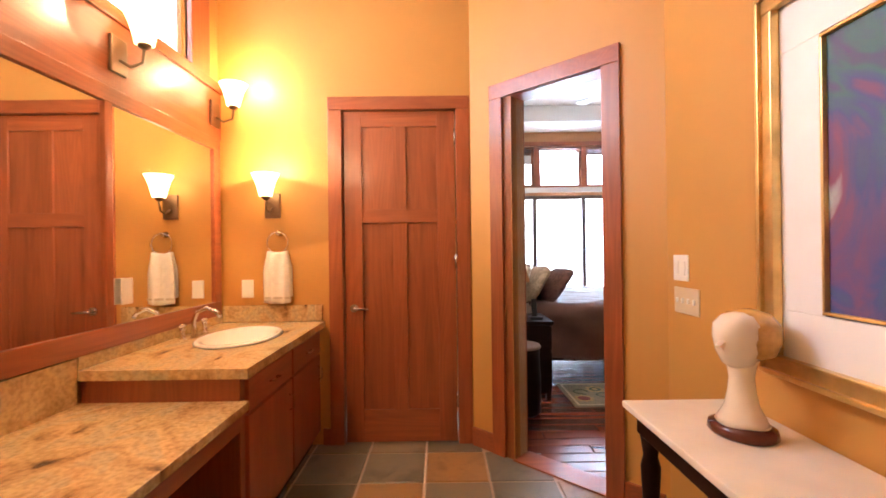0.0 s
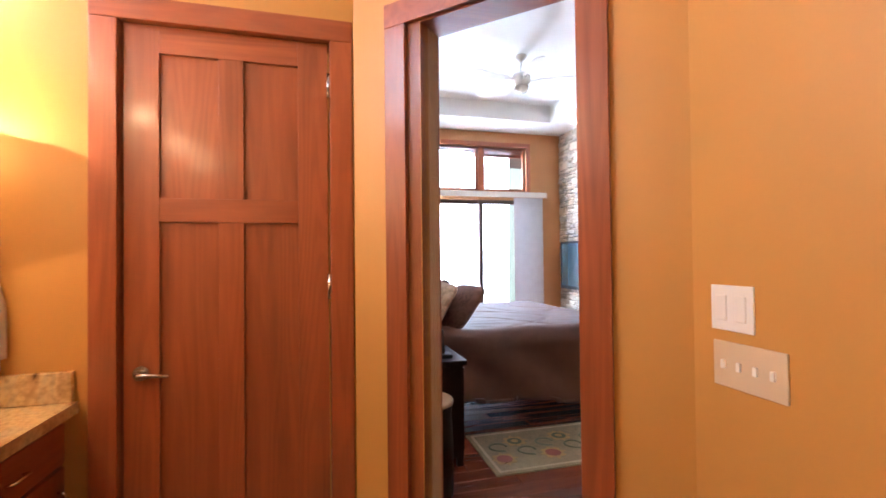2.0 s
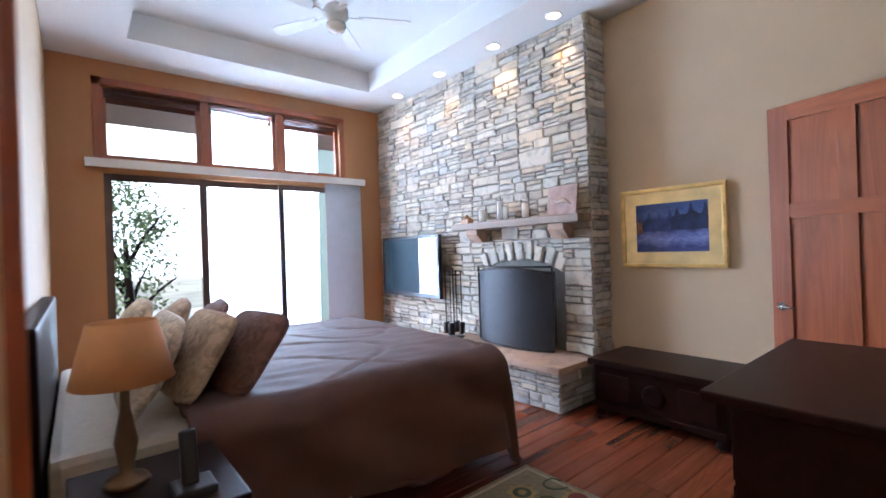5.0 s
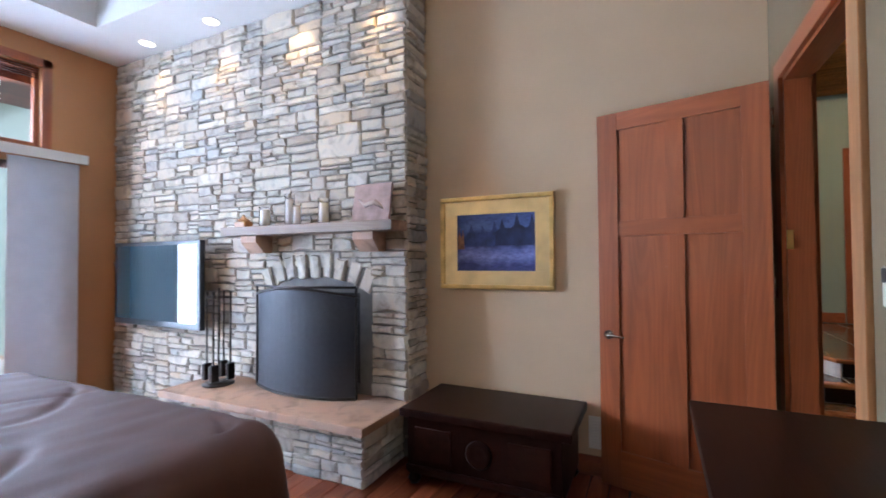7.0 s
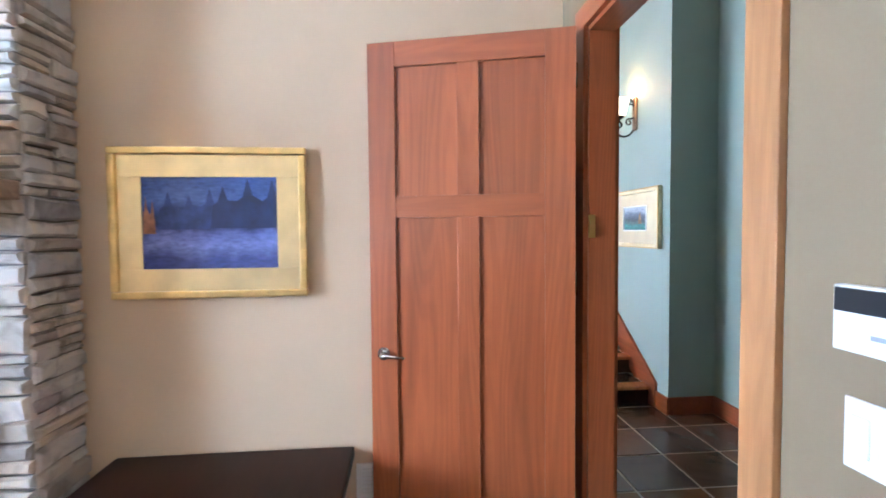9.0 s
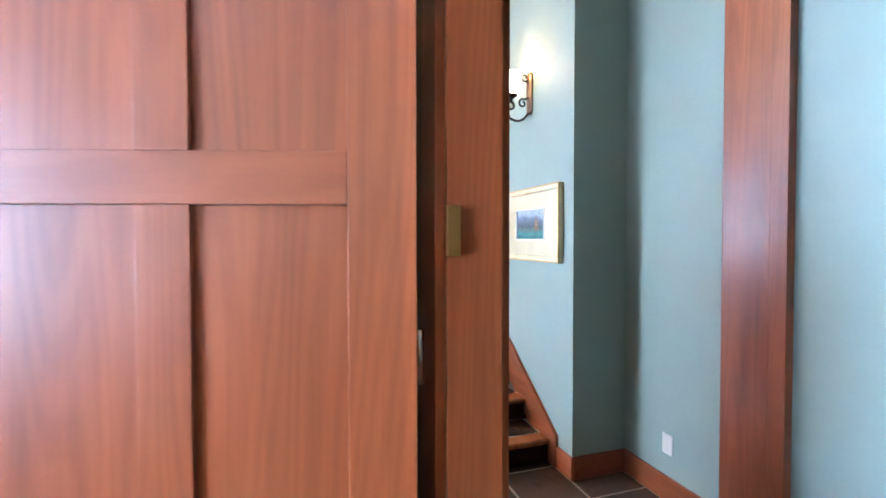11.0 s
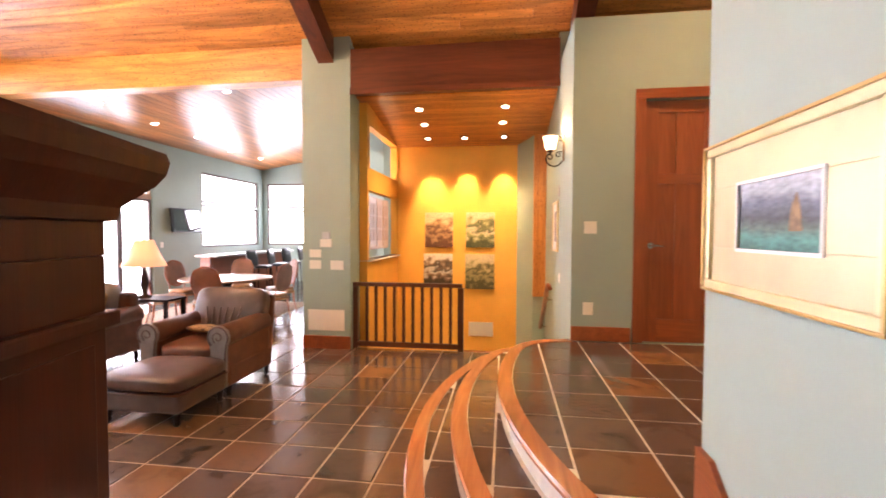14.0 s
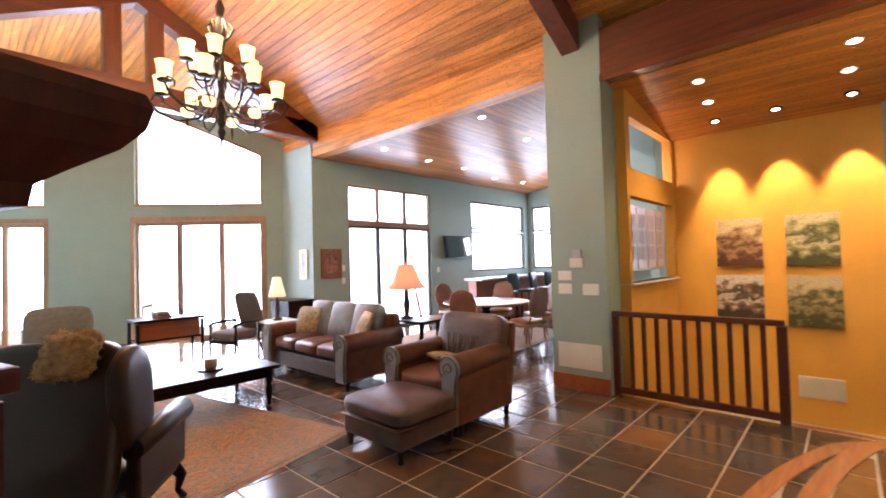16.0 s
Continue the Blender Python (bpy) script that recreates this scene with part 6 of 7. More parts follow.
for k, (y, z, w, h, c3) in enumerate(CANV):
    bands = [(0.15, c3[0]), (0.35, c3[1]), (0.5, c3[0]), (0.65, c3[1]), (0.85, c3[2])] if k in (0, 3) else [(0.12, c3[0]), (0.3, c3[1]), (0.42, c3[2]), (0.55, c3[0]), (0.75, c3[1]), (0.9, c3[2])]
    cv = thing("canvas_print", "unframed forest canvas on the golden wall", "picture", facing(13.04, y, z, -90), "four forest canvases")
    part("canvas", B(-w / 2, w / 2, -0.035, 0, -h / 2, h / 2, bev=0.003), landscape("forest_print_paint", bands, h, 1.3, 6 + k, (1, 1, 1.3)), cv)


def grille(label, m, w, h, n):
    g = thing("air_vent", label, "air vent", m)
    part("frame", B(-w / 2, w / 2, -0.012, 0, -h / 2, h / 2, bev=0.004), WHITE, g)
    for i in range(n):
        z = -h / 2 + 0.03 + (h - 0.06) * i / (n - 1)
        part("slat", B(-w / 2 + 0.025, w / 2 - 0.025, -0.017, -0.011, z - 0.005, z + 0.005), WHITE, g)


grille("small tan grille between chest and door", facing(BX, 3.66, 0.29, -90), 0.11, 0.22, 9)
grille("white return air grille on the golden wall", facing(13.04, 2.50, -0.14, -90), 0.44, 0.26, 8)
grille("white return air grille on the column", facing(10.79, 4.535, 0.40, -90), 0.53, 0.29, 9)
for y, z, w, h, n in ((4.69, 1.33, 0.17, 0.11, 1), (4.69, 1.175, 0.17, 0.12, 2), (4.375, 1.17, 0.19, 0.13, 2)):
    wall_plate("light_switch", "ivory switch plate on the column", facing(10.79, y, z, -90), w, h, "switch", n)
kp = thing("wall_keypad", "small white alarm keypad on the column", "keypad", facing(10.79, 4.53, 1.53, -90))
part("body", B(-0.08, 0.08, -0.03, 0, -0.11, 0.0, bev=0.006), WHITE, kp)
part("sensor", B(-0.05, 0.06, -0.03, 0, 0.005, 0.10, bev=0.008), plain("grey_sensor", (0.45, 0.47, 0.48)), kp)


def ceil_z(x):
    return 3.54 - 0.1675 * (x - 11.05)


TILT = math.degrees(math.atan(0.1675))
for x, y in ((11.5, 3.36), (12.05, 3.38), (11.5, 2.08), (12.05, 2.12)):
    downlight(pose(x, y, ceil_z(x) - 0.001, 0, TILT), "stairwell downlights", 0.05)
    lamp("stairwell_spot", "SPOT", look((x, y, ceil_z(x) - 0.03), (x + 0.05, y, 0)), 65, (1.0, 0.72, 0.36), radius=0.04, spot=radians(100))
for y in (3.42, 2.78, 2.1):
    d = thing("eyeball_light", "small dark aimed ceiling light", "downlight", pose(12.62, y, ceil_z(12.62) - 0.001, 0, TILT), "aimed wall lights")
    part("trim_ring", L([(0.07, 0.002), (0.066, -0.01), (0.045, -0.012)], (0, 0, 0), 20), IRON, d)
    part("lens", L([(0.04, -0.012), (0.038, -0.015)], (0, 0, 0), 16), LENS, d)
    lamp("wall_wash_spot", "SPOT", look((12.60, y, 3.2), (13.04, y, 2.1)), 220, (1.0, 0.68, 0.28), radius=0.02, spot=radians(42))

# kitchen cabinets seen through the pass-through
structure("wall_kitchen_back", B(11.17, 15.0, 4.88, 4.95, 0, 4.6), HALL_PAINT, "pale kitchen wall behind the pass-through", "wall")
structure("trim_pass_through_sill", B(11.17, 13.03, 4.02, 4.22, 1.195, 1.22, bev=0.004), WHITE_PAINT, "white ledge of the pass-through", "trim")
FROST = plain("frosted_cabinet_glass", (0.30, 0.14, 0.06), 0.5)
kc = thing("kitchen_cabinet", "honey wood wall cabinet with glass doors", "cabinet")
part("body", B(11.6, 14.4, 4.62, 4.87, 1.30, 2.32, bev=0.004), OAK_TRIM, kc)
for i in range(6):
    x = 11.65 + i * 0.455
    dd = part("door", B(x, x + 0.43, 4.595, 4.618, 1.34, 2.28, bev=0.004), OAK_TRIM, kc)
    for j in range(2):
        for l in range(3):
            part("glass_pane", B(x + 0.06 + j * 0.165, x + 0.205 + j * 0.165, 4.589, 4.594, 1.47 + l * 0.25, 1.69 + l * 0.25), FROST, dd)
lamp("kitchen_lamp", "POINT", pose(12.6, 4.4, 2.75), 16, (1.0, 0.66, 0.36), radius=0.1)

# ---- great room windows ----
FRAME = wood("light_window_wood", (0.46, 0.26, 0.14), 0.4, "z", 1.0, 0.2)


def gable_glazing(name, label, u0, u1, za, zb, n):
    g = thing(name, label, "window")
    g["kind"] = "structure"
    for k in range(n):
        a, b = u0 + (u1 - u0) * k / n, u0 + (u1 - u0) * (k + 1) / n
        for q in ((a, a + 0.06, 0.0, 2.55), (b - 0.06, b, 0.0, 2.55), (a + 0.06, b - 0.06, 0.0, 0.09), (a + 0.06, b - 0.06, 2.46, 2.55)):
            part("window_frame", B(q[0], q[1], 0.05, 0.11, q[2], q[3], bev=0.004, m=GABLE), FRAME, g)
        part("pane", B(a + 0.06, b - 0.06, 0.078, 0.084, 0.09, 2.46, m=GABLE), GLASS, g).visible_shadow = False
    part("casing", B(u0 - 0.08, u0, -0.02, 0.0, 0, 2.55, bev=0.004, m=GABLE), FRAME, g)
    part("casing", B(u1, u1 + 0.08, -0.02, 0.0, 0, 2.55, bev=0.004, m=GABLE), FRAME, g)
    part("head_casing", B(u0 - 0.08, u1 + 0.08, -0.02, 0.0, 2.55, 2.64, bev=0.004, m=GABLE), FRAME, g)
    part("window_sill", B(u0, u1, -0.02, 0.12, 2.87, 2.92, bev=0.004, m=GABLE), FRAME, g)
    for q in ((u0, u0 + 0.05), (u1 - 0.05, u1)):
        f = lambda u: za + (zb - za) * (u - u0) / (u1 - u0)
        part("window_frame", P([(q[0], 2.92), (q[1], 2.92), (q[1], f(q[1])), (q[0], f(q[0]))], 0.05, 0.11, "y", GABLE), FRAME, g)
    part("window_frame", P([(u0, za - 0.06), (u1, zb - 0.06), (u1, zb), (u0, za)], 0.05, 0.11, "y", GABLE), FRAME, g)
    part("pane", P([(u0 + 0.05, 2.92), (u1 - 0.05, 2.92), (u1 - 0.05, zb - 0.05), (u0 + 0.05, za - 0.05)], 0.078, 0.084, "y", GABLE), GLASS, g).visible_shadow = False


gable_glazing("window_3", "glass doors under a sloping gable window", *W1, 4.02, 5.15, 3)
gable_glazing("window_4", "second set of glass doors with gable window", *W2, 5.2, 4.4, 3)
w5 = thing("window_5", "tall dining room glass doors with transoms", "window")
w5["kind"] = "structure"
for k in range(3):
    a, b = 11.68 + 2.56 * k / 3, 11.68 + 2.56 * (k + 1) / 3
    glazed(w5, a, b, 0.0, 2.38, 10.24, 0.06, DARKF)
    glazed(w5, a, b, 2.46, 3.28, 10.24, 0.05, FRAME)
part("transom_bar", B(11.68, 14.24, 10.22, 10.32, 2.38, 2.46, bev=0.004), FRAME, w5)
w6 = thing("window_6", "wide dining window with a transom", "window")
w6["kind"] = "structure"
for a, b in ((15.98, 18.75),):
    glazed(w6, a, b, 1.22, 2.38, 10.24, 0.06, DARKF)
    glazed(w6, a, b, 2.44, 3.26, 10.24, 0.06, DARKF)
w7 = thing("window_7", "wide end window in dark frames", "window")
w7["kind"] = "structure"
for z0, z1 in ((1.22, 2.38), (2.44, 3.26)):
    for q in ((7.2, 7.26, z0, z1), (9.99, 10.05, z0, z1), (7.26, 9.99, z0, z0 + 0.06), (7.26, 9.99, z1 - 0.06, z1)):
        part("window_frame", B(19.03, 19.09, q[0], q[1], q[2], q[3]), DARKF, w7)

# ---- great room furniture ----
# armoire: south face seen from the hall, turned a little
ar = thing("armoire", "tall dark cherry armoire with a heavy moulded cornice", "armoire", pose(5.955, 3.14, 0, 0, 0, 14))
ARM = wood("armoire_wood", (0.054, 0.0095, 0.003), 0.42, "z", 1.0, 0.3, 0.1, 0.0)
ARM.node_tree.nodes["Principled BSDF"].inputs["Specular IOR Level"].default_value = 0.25
part("body", B(-0.62, 0, 0, 1.25, 0.10, 1.55, bev=0.006), ARM, ar)
part("base", B(-0.64, 0.03, -0.03, 1.28, 0, 0.10, bev=0.01), ARM, ar)
part("waist_moulding", B(-0.635, 0.025, -0.025, 1.275, 1.36, 1.40, bev=0.008), ARM, ar)
part("frieze", B(-0.62, 0.0, 0.0, 1.25, 1.55, 1.645, bev=0.004), ARM, ar)
bm = bmesh.new()
prev = None
for o, z in ((0.0, 1.64), (0.03, 1.645), (0.035, 1.68), (0.07, 1.71), (0.12, 1.75), (0.15, 1.79), (0.16, 1.83), (0.15, 1.855)):
    ring_v = [bm.verts.new(p) for p in ((-0.63, -0.5 * o, z), (1.2 * o, -0.5 * o, z), (1.2 * o, 1.25 + o, z), (-0.63, 1.25 + o, z))]
    if prev:
        for k in range(4):
            bm.faces.new((prev[k], prev[(k + 1) % 4], ring_v[(k + 1) % 4], ring_v[k]))
    else:
        bm.faces.new(ring_v[::-1])
    prev = ring_v
bm.faces.new(prev)
part("cornice", bm, ARM, ar)
for y0, y1 in ((0.03, 0.615), (0.635, 1.22)):
    dd = part("door", B(0.0, 0.022, y0, y1, 0.14, 1.34, bev=0.004), ARM, ar)
    part("knob", L([(0.008, 0), (0.015, 0.015), (0.01, 0.025)], (0, 0, 0), 10), BRASS, dd).matrix_basis = pose(0.022, 0.58 if y0 < 0.1 else 0.67, 0.85, 0, 90)
part("side_panel", B(-0.56, -0.06, -0.008, 0.0, 0.18, 1.32, bev=0.003), ARM, ar)


def rolled_arm(parent, x0, x1, y, zt, w=0.2):
    """An upholstered arm along x with a rolled top, facing -x with a studded grey front."""
    part("arm", B(x0 + 0.02, x1, y - w * 0.38, y + w * 0.38, 0.12, zt - 0.08, bev=0.03), LEATHER, parent)
    part("arm_roll", tube([(x0, y, zt - 0.10), (x0 + 0.03, y, zt - 0.10), (x1, y, zt - 0.08)], [w * 0.50, w * 0.56, w * 0.50], 18), LEATHER, parent)
    fr = bmesh.new()
    prism(fr, [(y - w * 0.40, 0.12), (y + w * 0.40, 0.12), (y + w * 0.40, zt - 0.22)] + [(y + w * 0.58 * math.cos(a), zt - 0.10 + w * 0.58 * math.sin(a)) for a in [radians(-40 + k * 26) for k in range(11)]] + [(y - w * 0.40, zt - 0.22)], x0 - 0.02, x0 + 0.01, "x")
    front = part("arm_front", fr, SLATE_SHEEN_LEATHER, parent, "grey studded arm front")
    rim = [(x0 - 0.022, y - w * 0.36, 0.14 + 0.045 * k) for k in range(int((zt - 0.40) / 0.045) + 1)]
    rim += [(x0 - 0.022, y + w * 0.52 * math.cos(a), zt - 0.10 + w * 0.52 * math.sin(a)) for a in [radians(215 - k * 24) for k in range(12)]]
    part("piping", tube(rim, 0.008, 6), GREY_LEATHER, front)
    part("piping", tube([(x0 - 0.022, y + w * (0.30 - 0.012 * k) * math.cos(a), zt - 0.10 + w * (0.30 - 0.012 * k) * math.sin(a)) for k, a in enumerate([radians(-60 + q * 24) for q in range(18)])], 0.006, 6), GREY_LEATHER, front)


def bun_foot(parent, x, y, h=0.11):
    part("foot", L([(0.018, 0), (0.03, 0.02), (0.022, 0.05), (0.035, h)], (x, y, 0), 12), DARK_WOOD_Z, parent)


so = thing("sofa", "three-seat leather sofa in grey and brown", "sofa")
SX0, SX1, SY0, SY1 = 9.05, 9.98, 6.62, 8.70
part("frame", B(SX0 + 0.04, SX1, SY0 + 0.1, SY1 - 0.1, 0.11, 0.32, bev=0.02), GREY_LEATHER, so)
for i in range(3):
    y = SY0 + 0.22 + (SY1 - SY0 - 0.44) * (i + 0.5) / 3
    w = (SY1 - SY0 - 0.44) / 3
    part("seat_cushion", cushion(0.66, w - 0.005, 0.22, 0.3, m=pose(SX0 + 0.34, y, 0.42)), LEATHER, so)
    part("back_cushion", cushion(0.58, w, 0.26, 0.35, m=pose(SX1 - 0.24, y, 0.70, 0, -75)), SLATE_SHEEN_LEATHER, so, "leather back cushion with a grey sheen in its colour")
part("backrest", B(SX1 - 0.16, SX1, SY0 + 0.08, SY1 - 0.08, 0.15, 0.86, bev=0.06), LEATHER, so)
rolled_arm(so, SX0 - 0.02, SX1 - 0.02, SY0 + 0.11, 0.66, 0.22)
rolled_arm(so, SX0 - 0.02, SX1 - 0.02, SY1 - 0.11, 0.66, 0.22)
for x in (SX0 + 0.06, SX1 - 0.06):
    for y in (SY0 + 0.1, SY1 - 0.1):
        bun_foot(so, x, y)
for y, rz, c, lab in ((8.33, -80, (0.30, 0.22, 0.12), "olive gold throw pillow on the sofa"), (6.95, -115, (0.36, 0.24, 0.12), "patterned gold throw pillow on the sofa")):
    tp = thing("throw_pillow", lab, "pillow", pose(9.55, y, 0.70, 68, 0, rz))
    part("cover", cushion(0.48, 0.42, 0.16, 0.75), figured("brocade_cloth", [(0.35, sc(c, 0.6)), (0.5, c), (0.65, sc(c, 1.4))], 18, 1.5, 0.8), tp)

ac = thing("armchair", "brown leather armchair with rolled arms", "armchair")
part("frame", B(8.86, 9.66, 4.72, 5.64, 0.11, 0.32, bev=0.02), LEATHER, ac)
part("seat_cushion", cushion(0.66, 0.60, 0.22, 0.3, m=pose(9.14, 5.18, 0.42)), LEATHER, ac)
part("backrest", cushion(0.66, 0.86, 0.24, 0.25, m=pose(9.58, 5.18, 0.66, 0, -72)), GREY_LEATHER, ac, "tufted brown-grey leather back")
part("back_shell", B(-0.06, 0.06, -0.44, 0.44, 0.0, 0.78, bev=0.05, m=pose(9.64, 5.18, 0.13, 0, 9)), LEATHER, ac)
for k in range(6):
    a = (k - 2.5) * 0.22
    part("tuft", tube([(9.37, 5.18 + a * 0.25, 0.50), (9.41, 5.18 + a * 0.30, 0.62), (9.47, 5.18 + a * 0.38, 0.78)], [0.012, 0.018, 0.008], 6), GREY_LEATHER, ac)
rolled_arm(ac, 8.82, 9.62, 4.80, 0.70, 0.20)
rolled_arm(ac, 8.82, 9.62, 5.56, 0.70, 0.20)
for x in (8.90, 9.60):
    for y in (4.76, 5.60):
        bun_foot(ac, x, y)
lum = thing("lumbar_pillow", "striped gold cushion on the armchair seat", "pillow", pose(9.22, 5.2, 0.585, 10, 0, 80))
part("cover", cushion(0.40, 0.26, 0.10, 0.7), figured("striped_cloth", [(0.4, (0.08, 0.05, 0.03)), (0.5, (0.42, 0.31, 0.16)), (0.6, (0.30, 0.20, 0.10))], 10, 0.0, 0.8, (1, 6, 1)), lum)

ot = thing("ottoman", "grey-brown leather ottoman on turned feet", "ottoman")
part("box", B(8.16, 8.80, 4.72, 5.44, 0.11, 0.28, bev=0.025), GREY_LEATHER, ot)
part("cushion", cushion(0.70, 0.80, 0.20, 0.35, m=pose(8.48, 5.08, 0.35)), GREY_LEATHER, ot)
part("piping", tube([(8.15, 4.71, 0.27), (8.81, 4.71, 0.27), (8.81, 5.45, 0.27), (8.15, 5.45, 0.27)], 0.009, 6, True), LEATHER, ot)
for x in (8.20, 8.76):
    for y in (4.76, 5.40):
        bun_foot(ot, x, y)

rg = thing("area_rug", "large faded red and green oriental rug", "rug", pose(8.38, 5.67, 0, 0, 0, 12))
ORIENT = figured("faded_oriental_wool", [(0.30, (0.30, 0.09, 0.035)), (0.42, (0.44, 0.23, 0.10)), (0.50, (0.20, 0.17, 0.10)), (0.58, (0.45, 0.25, 0.11)), (0.70, (0.34, 0.12, 0.05))], 5, 3.0, 0.95, (1, 1, 1), 7)
part("field", B(-2.7, 0, 0, 3.5, 0.001, 0.011, bev=0.003), ORIENT, rg)
CREAMW = plain("cream_wool_border", (0.33, 0.23, 0.15), 0.95, var=0.2, scale=20, bump=0.7)
for i, (o, w) in enumerate(((0.05, 0.03), (0.30, 0.02))):
    for q in ((-2.7 + o, -o, o, o + w), (-2.7 + o, -o, 3.5 - o - w, 3.5 - o), (-2.7 + o, -2.7 + o + w, o + w, 3.5 - o - w), (-o - w, -o, o + w, 3.5 - o - w)):
        part("border", B(*q, 0.010, 0.0125), CREAMW, rg)
part("fringe", B(-2.68, -0.02, -0.05, 0.0, 0.001, 0.005), CREAMW, rg)

tbl = thing("coffee_table", "dark polished coffee table on turned legs", "coffee table")
part("top", B(7.02, 8.34, 6.88, 7.90, 0.41, 0.455, bev=0.008), DARK_WOOD, tbl)
part("apron", B(7.08, 8.28, 6.94, 7.84, 0.32, 0.408, bev=0.004), DARK_WOOD, tbl)
for x in (7.11, 8.25):
    for y in (6.97, 7.81):
        part("leg", L([(0.018, 0.012), (0.032, 0.03), (0.02, 0.06), (0.036, 0.12), (0.042, 0.2), (0.026, 0.25), (0.042, 0.28), (0.042, 0.41)], (x, y, 0), 14), DARK_WOOD_Z, tbl)
cb = thing("candle_bowl", "squat brown candle jar on a tray", "candle")
part("tray", L([(0.12, 0), (0.13, 0.012), (0.11, 0.014)], (7.75, 7.25, 0.456), 24), DARK_WOOD, cb)
part("jar", L([(0.055, 0), (0.062, 0.03), (0.062, 0.10), (0.055, 0.105)], (7.75, 7.25, 0.471), 20), plain("honey_wax", (0.36, 0.20, 0.09), 0.4), cb)

# wing chair, seen from behind
wc = thing("wing_chair", "dark leather wing chair with cabriole legs", "armchair", pose(6.44, 5.45, 0, 0, 0, -38))
DL = plain("very_dark_leather", (0.022, 0.011, 0.008), 0.4, var=0.3, scale=8, bump=0.4, fine=80)
part("seat", cushion(0.62, 0.64, 0.24, 0.25, m=pose(0, 0.05, 0.40)), DL, wc)
part("backrest", cushion(0.66, 0.84, 0.16, 0.2, m=pose(0, -0.33, 0.76, 80)), DL, wc)
part("seat_frame", B(-0.34, 0.34, -0.34, 0.38, 0.22, 0.36, bev=0.03), DL, wc)
for s in (-1, 1):
    part("arm", tube([(s * 0.36, -0.30, 0.60), (s * 0.37, 0.05, 0.62), (s * 0.36, 0.33, 0.62)], [0.06, 0.065, 0.075], 12), DL, wc)
    part("arm_panel", B(s * 0.36 - 0.035, s * 0.36 + 0.035, -0.30, 0.30, 0.30, 0.60, bev=0.02), DL, wc)
    part("wing", cushion(0.11, 0.30, 0.56, 0.3, 6, pose(s * 0.33, -0.24, 0.86, 8)), DL, wc)
    part("leg", tube([(s * 0.31, 0.33, 0.24), (s * 0.34, 0.37, 0.17), (s * 0.32, 0.36, 0.08), (s * 0.34, 0.40, 0.015)], [0.04, 0.035, 0.018, 0.024], 10), DARK_WOOD_Z, wc)
    part("leg", tube([(s * 0.30, -0.30, 0.24), (s * 0.30, -0.36, 0.0)], [0.03, 0.02], 10), DARK_WOOD_Z, wc)
fur = thing("fur_throw", "curly tan fur pillow over the chair back", "pillow", pose(6.30, 5.08, 1.12, 62, 0, -38))
FURM = plain("tan_fur", (0.36, 0.23, 0.10), 0.95, var=0.35, scale=30, bump=1.0, fine=120)
bm = cushion(0.24, 0.24, 0.16, 0.5, 14)
for v in bm.verts:
    v.co *= 1 + 0.16 * noise.noise(v.co * 28)
rf = random.Random(8)
vs = [v.co.copy() for v in bm.verts]
for i in range(600):
    p = vs[rf.randrange(len(vs))]
    d = p.normalized() * 0.010 + Vector((rf.uniform(-1, 1), rf.uniform(-1, 1), rf.uniform(-1, 1))) * 0.012
    o = Vector((rf.uniform(-1, 1), rf.uniform(-1, 1), rf.uniform(-1, 1))) * 0.006
    bm.faces.new([bm.verts.new(p + o), bm.verts.new(p - o), bm.verts.new(p + d)])
part("cover", bm, FURM, fur)


def oval_chair(m, lab):
    c = thing("dining_chair", lab, "chair", m, "dining chairs")
    part("seat", cushion(0.48, 0.46, 0.10, 0.3, 6, pose(0, 0, 0.47)), OAK_TRIM, c)
    part("seat_frame", B(-0.23, 0.23, -0.22, 0.22, 0.38, 0.43, bev=0.01), OAK_TRIM, c)
    ov = [(0.22 * math.cos(a), -0.23 - 0.10 * (math.sin(a) * 0.5 + 0.5), 0.80 + 0.25 * math.sin(a)) for a in [k * math.tau / 24 for k in range(24)]]
    part("back_frame", tube(ov, 0.018, 6, True), CHERRY, c)
    part("backrest", cushion(0.40, 0.46, 0.05, 0.3, 6, pose(0, -0.28, 0.80, 101)), plain("rust_leather", (0.24, 0.10, 0.06), 0.45, var=0.2), c)
    for x in (-0.2, 0.2):
        part("leg", tube([(x, 0.19, 0.40), (x, 0.20, 0.2), (x * 1.05, 0.22, 0)], [0.022, 0.016, 0.012], 8), CHERRY, c)
        part("leg", tube([(x, -0.20, 0.40), (x, -0.22, 0.2), (x * 1.05, -0.27, 0)], [0.022, 0.016, 0.012], 8), CHERRY, c)
        part("back_post", tube([(x * 0.8, -0.20, 0.42), (x * 0.85, -0.25, 0.62)], 0.015, 6), CHERRY, c)
    return c


dt = thing("dining_table", "round pale dining table on a turned pedestal", "table")
TC = Vector((12.75, 7.35, 0))
part("top", L([(0.80, 0), (0.82, 0.012), (0.82, 0.03), (0.80, 0.04)], (TC.x, TC.y, 0.72), 40), OAK_TRIM, dt)
part("pedestal", L([(0.30, 0), (0.28, 0.05), (0.09, 0.12), (0.07, 0.3), (0.11, 0.45), (0.07, 0.6), (0.2, 0.72)], (TC.x, TC.y, 0), 20), DARK_WOOD_Z, dt)
for k in range(6):
    a = radians(k * 60 + 20)
    oval_chair(pose(TC.x + 1.02 * math.cos(a), TC.y + 1.02 * math.sin(a), 0, 0, 0, math.degrees(a) + 90), "oval-back chair by the round dining table")
br = thing("bar_counter", "long raised bar counter with pale top", "counter")
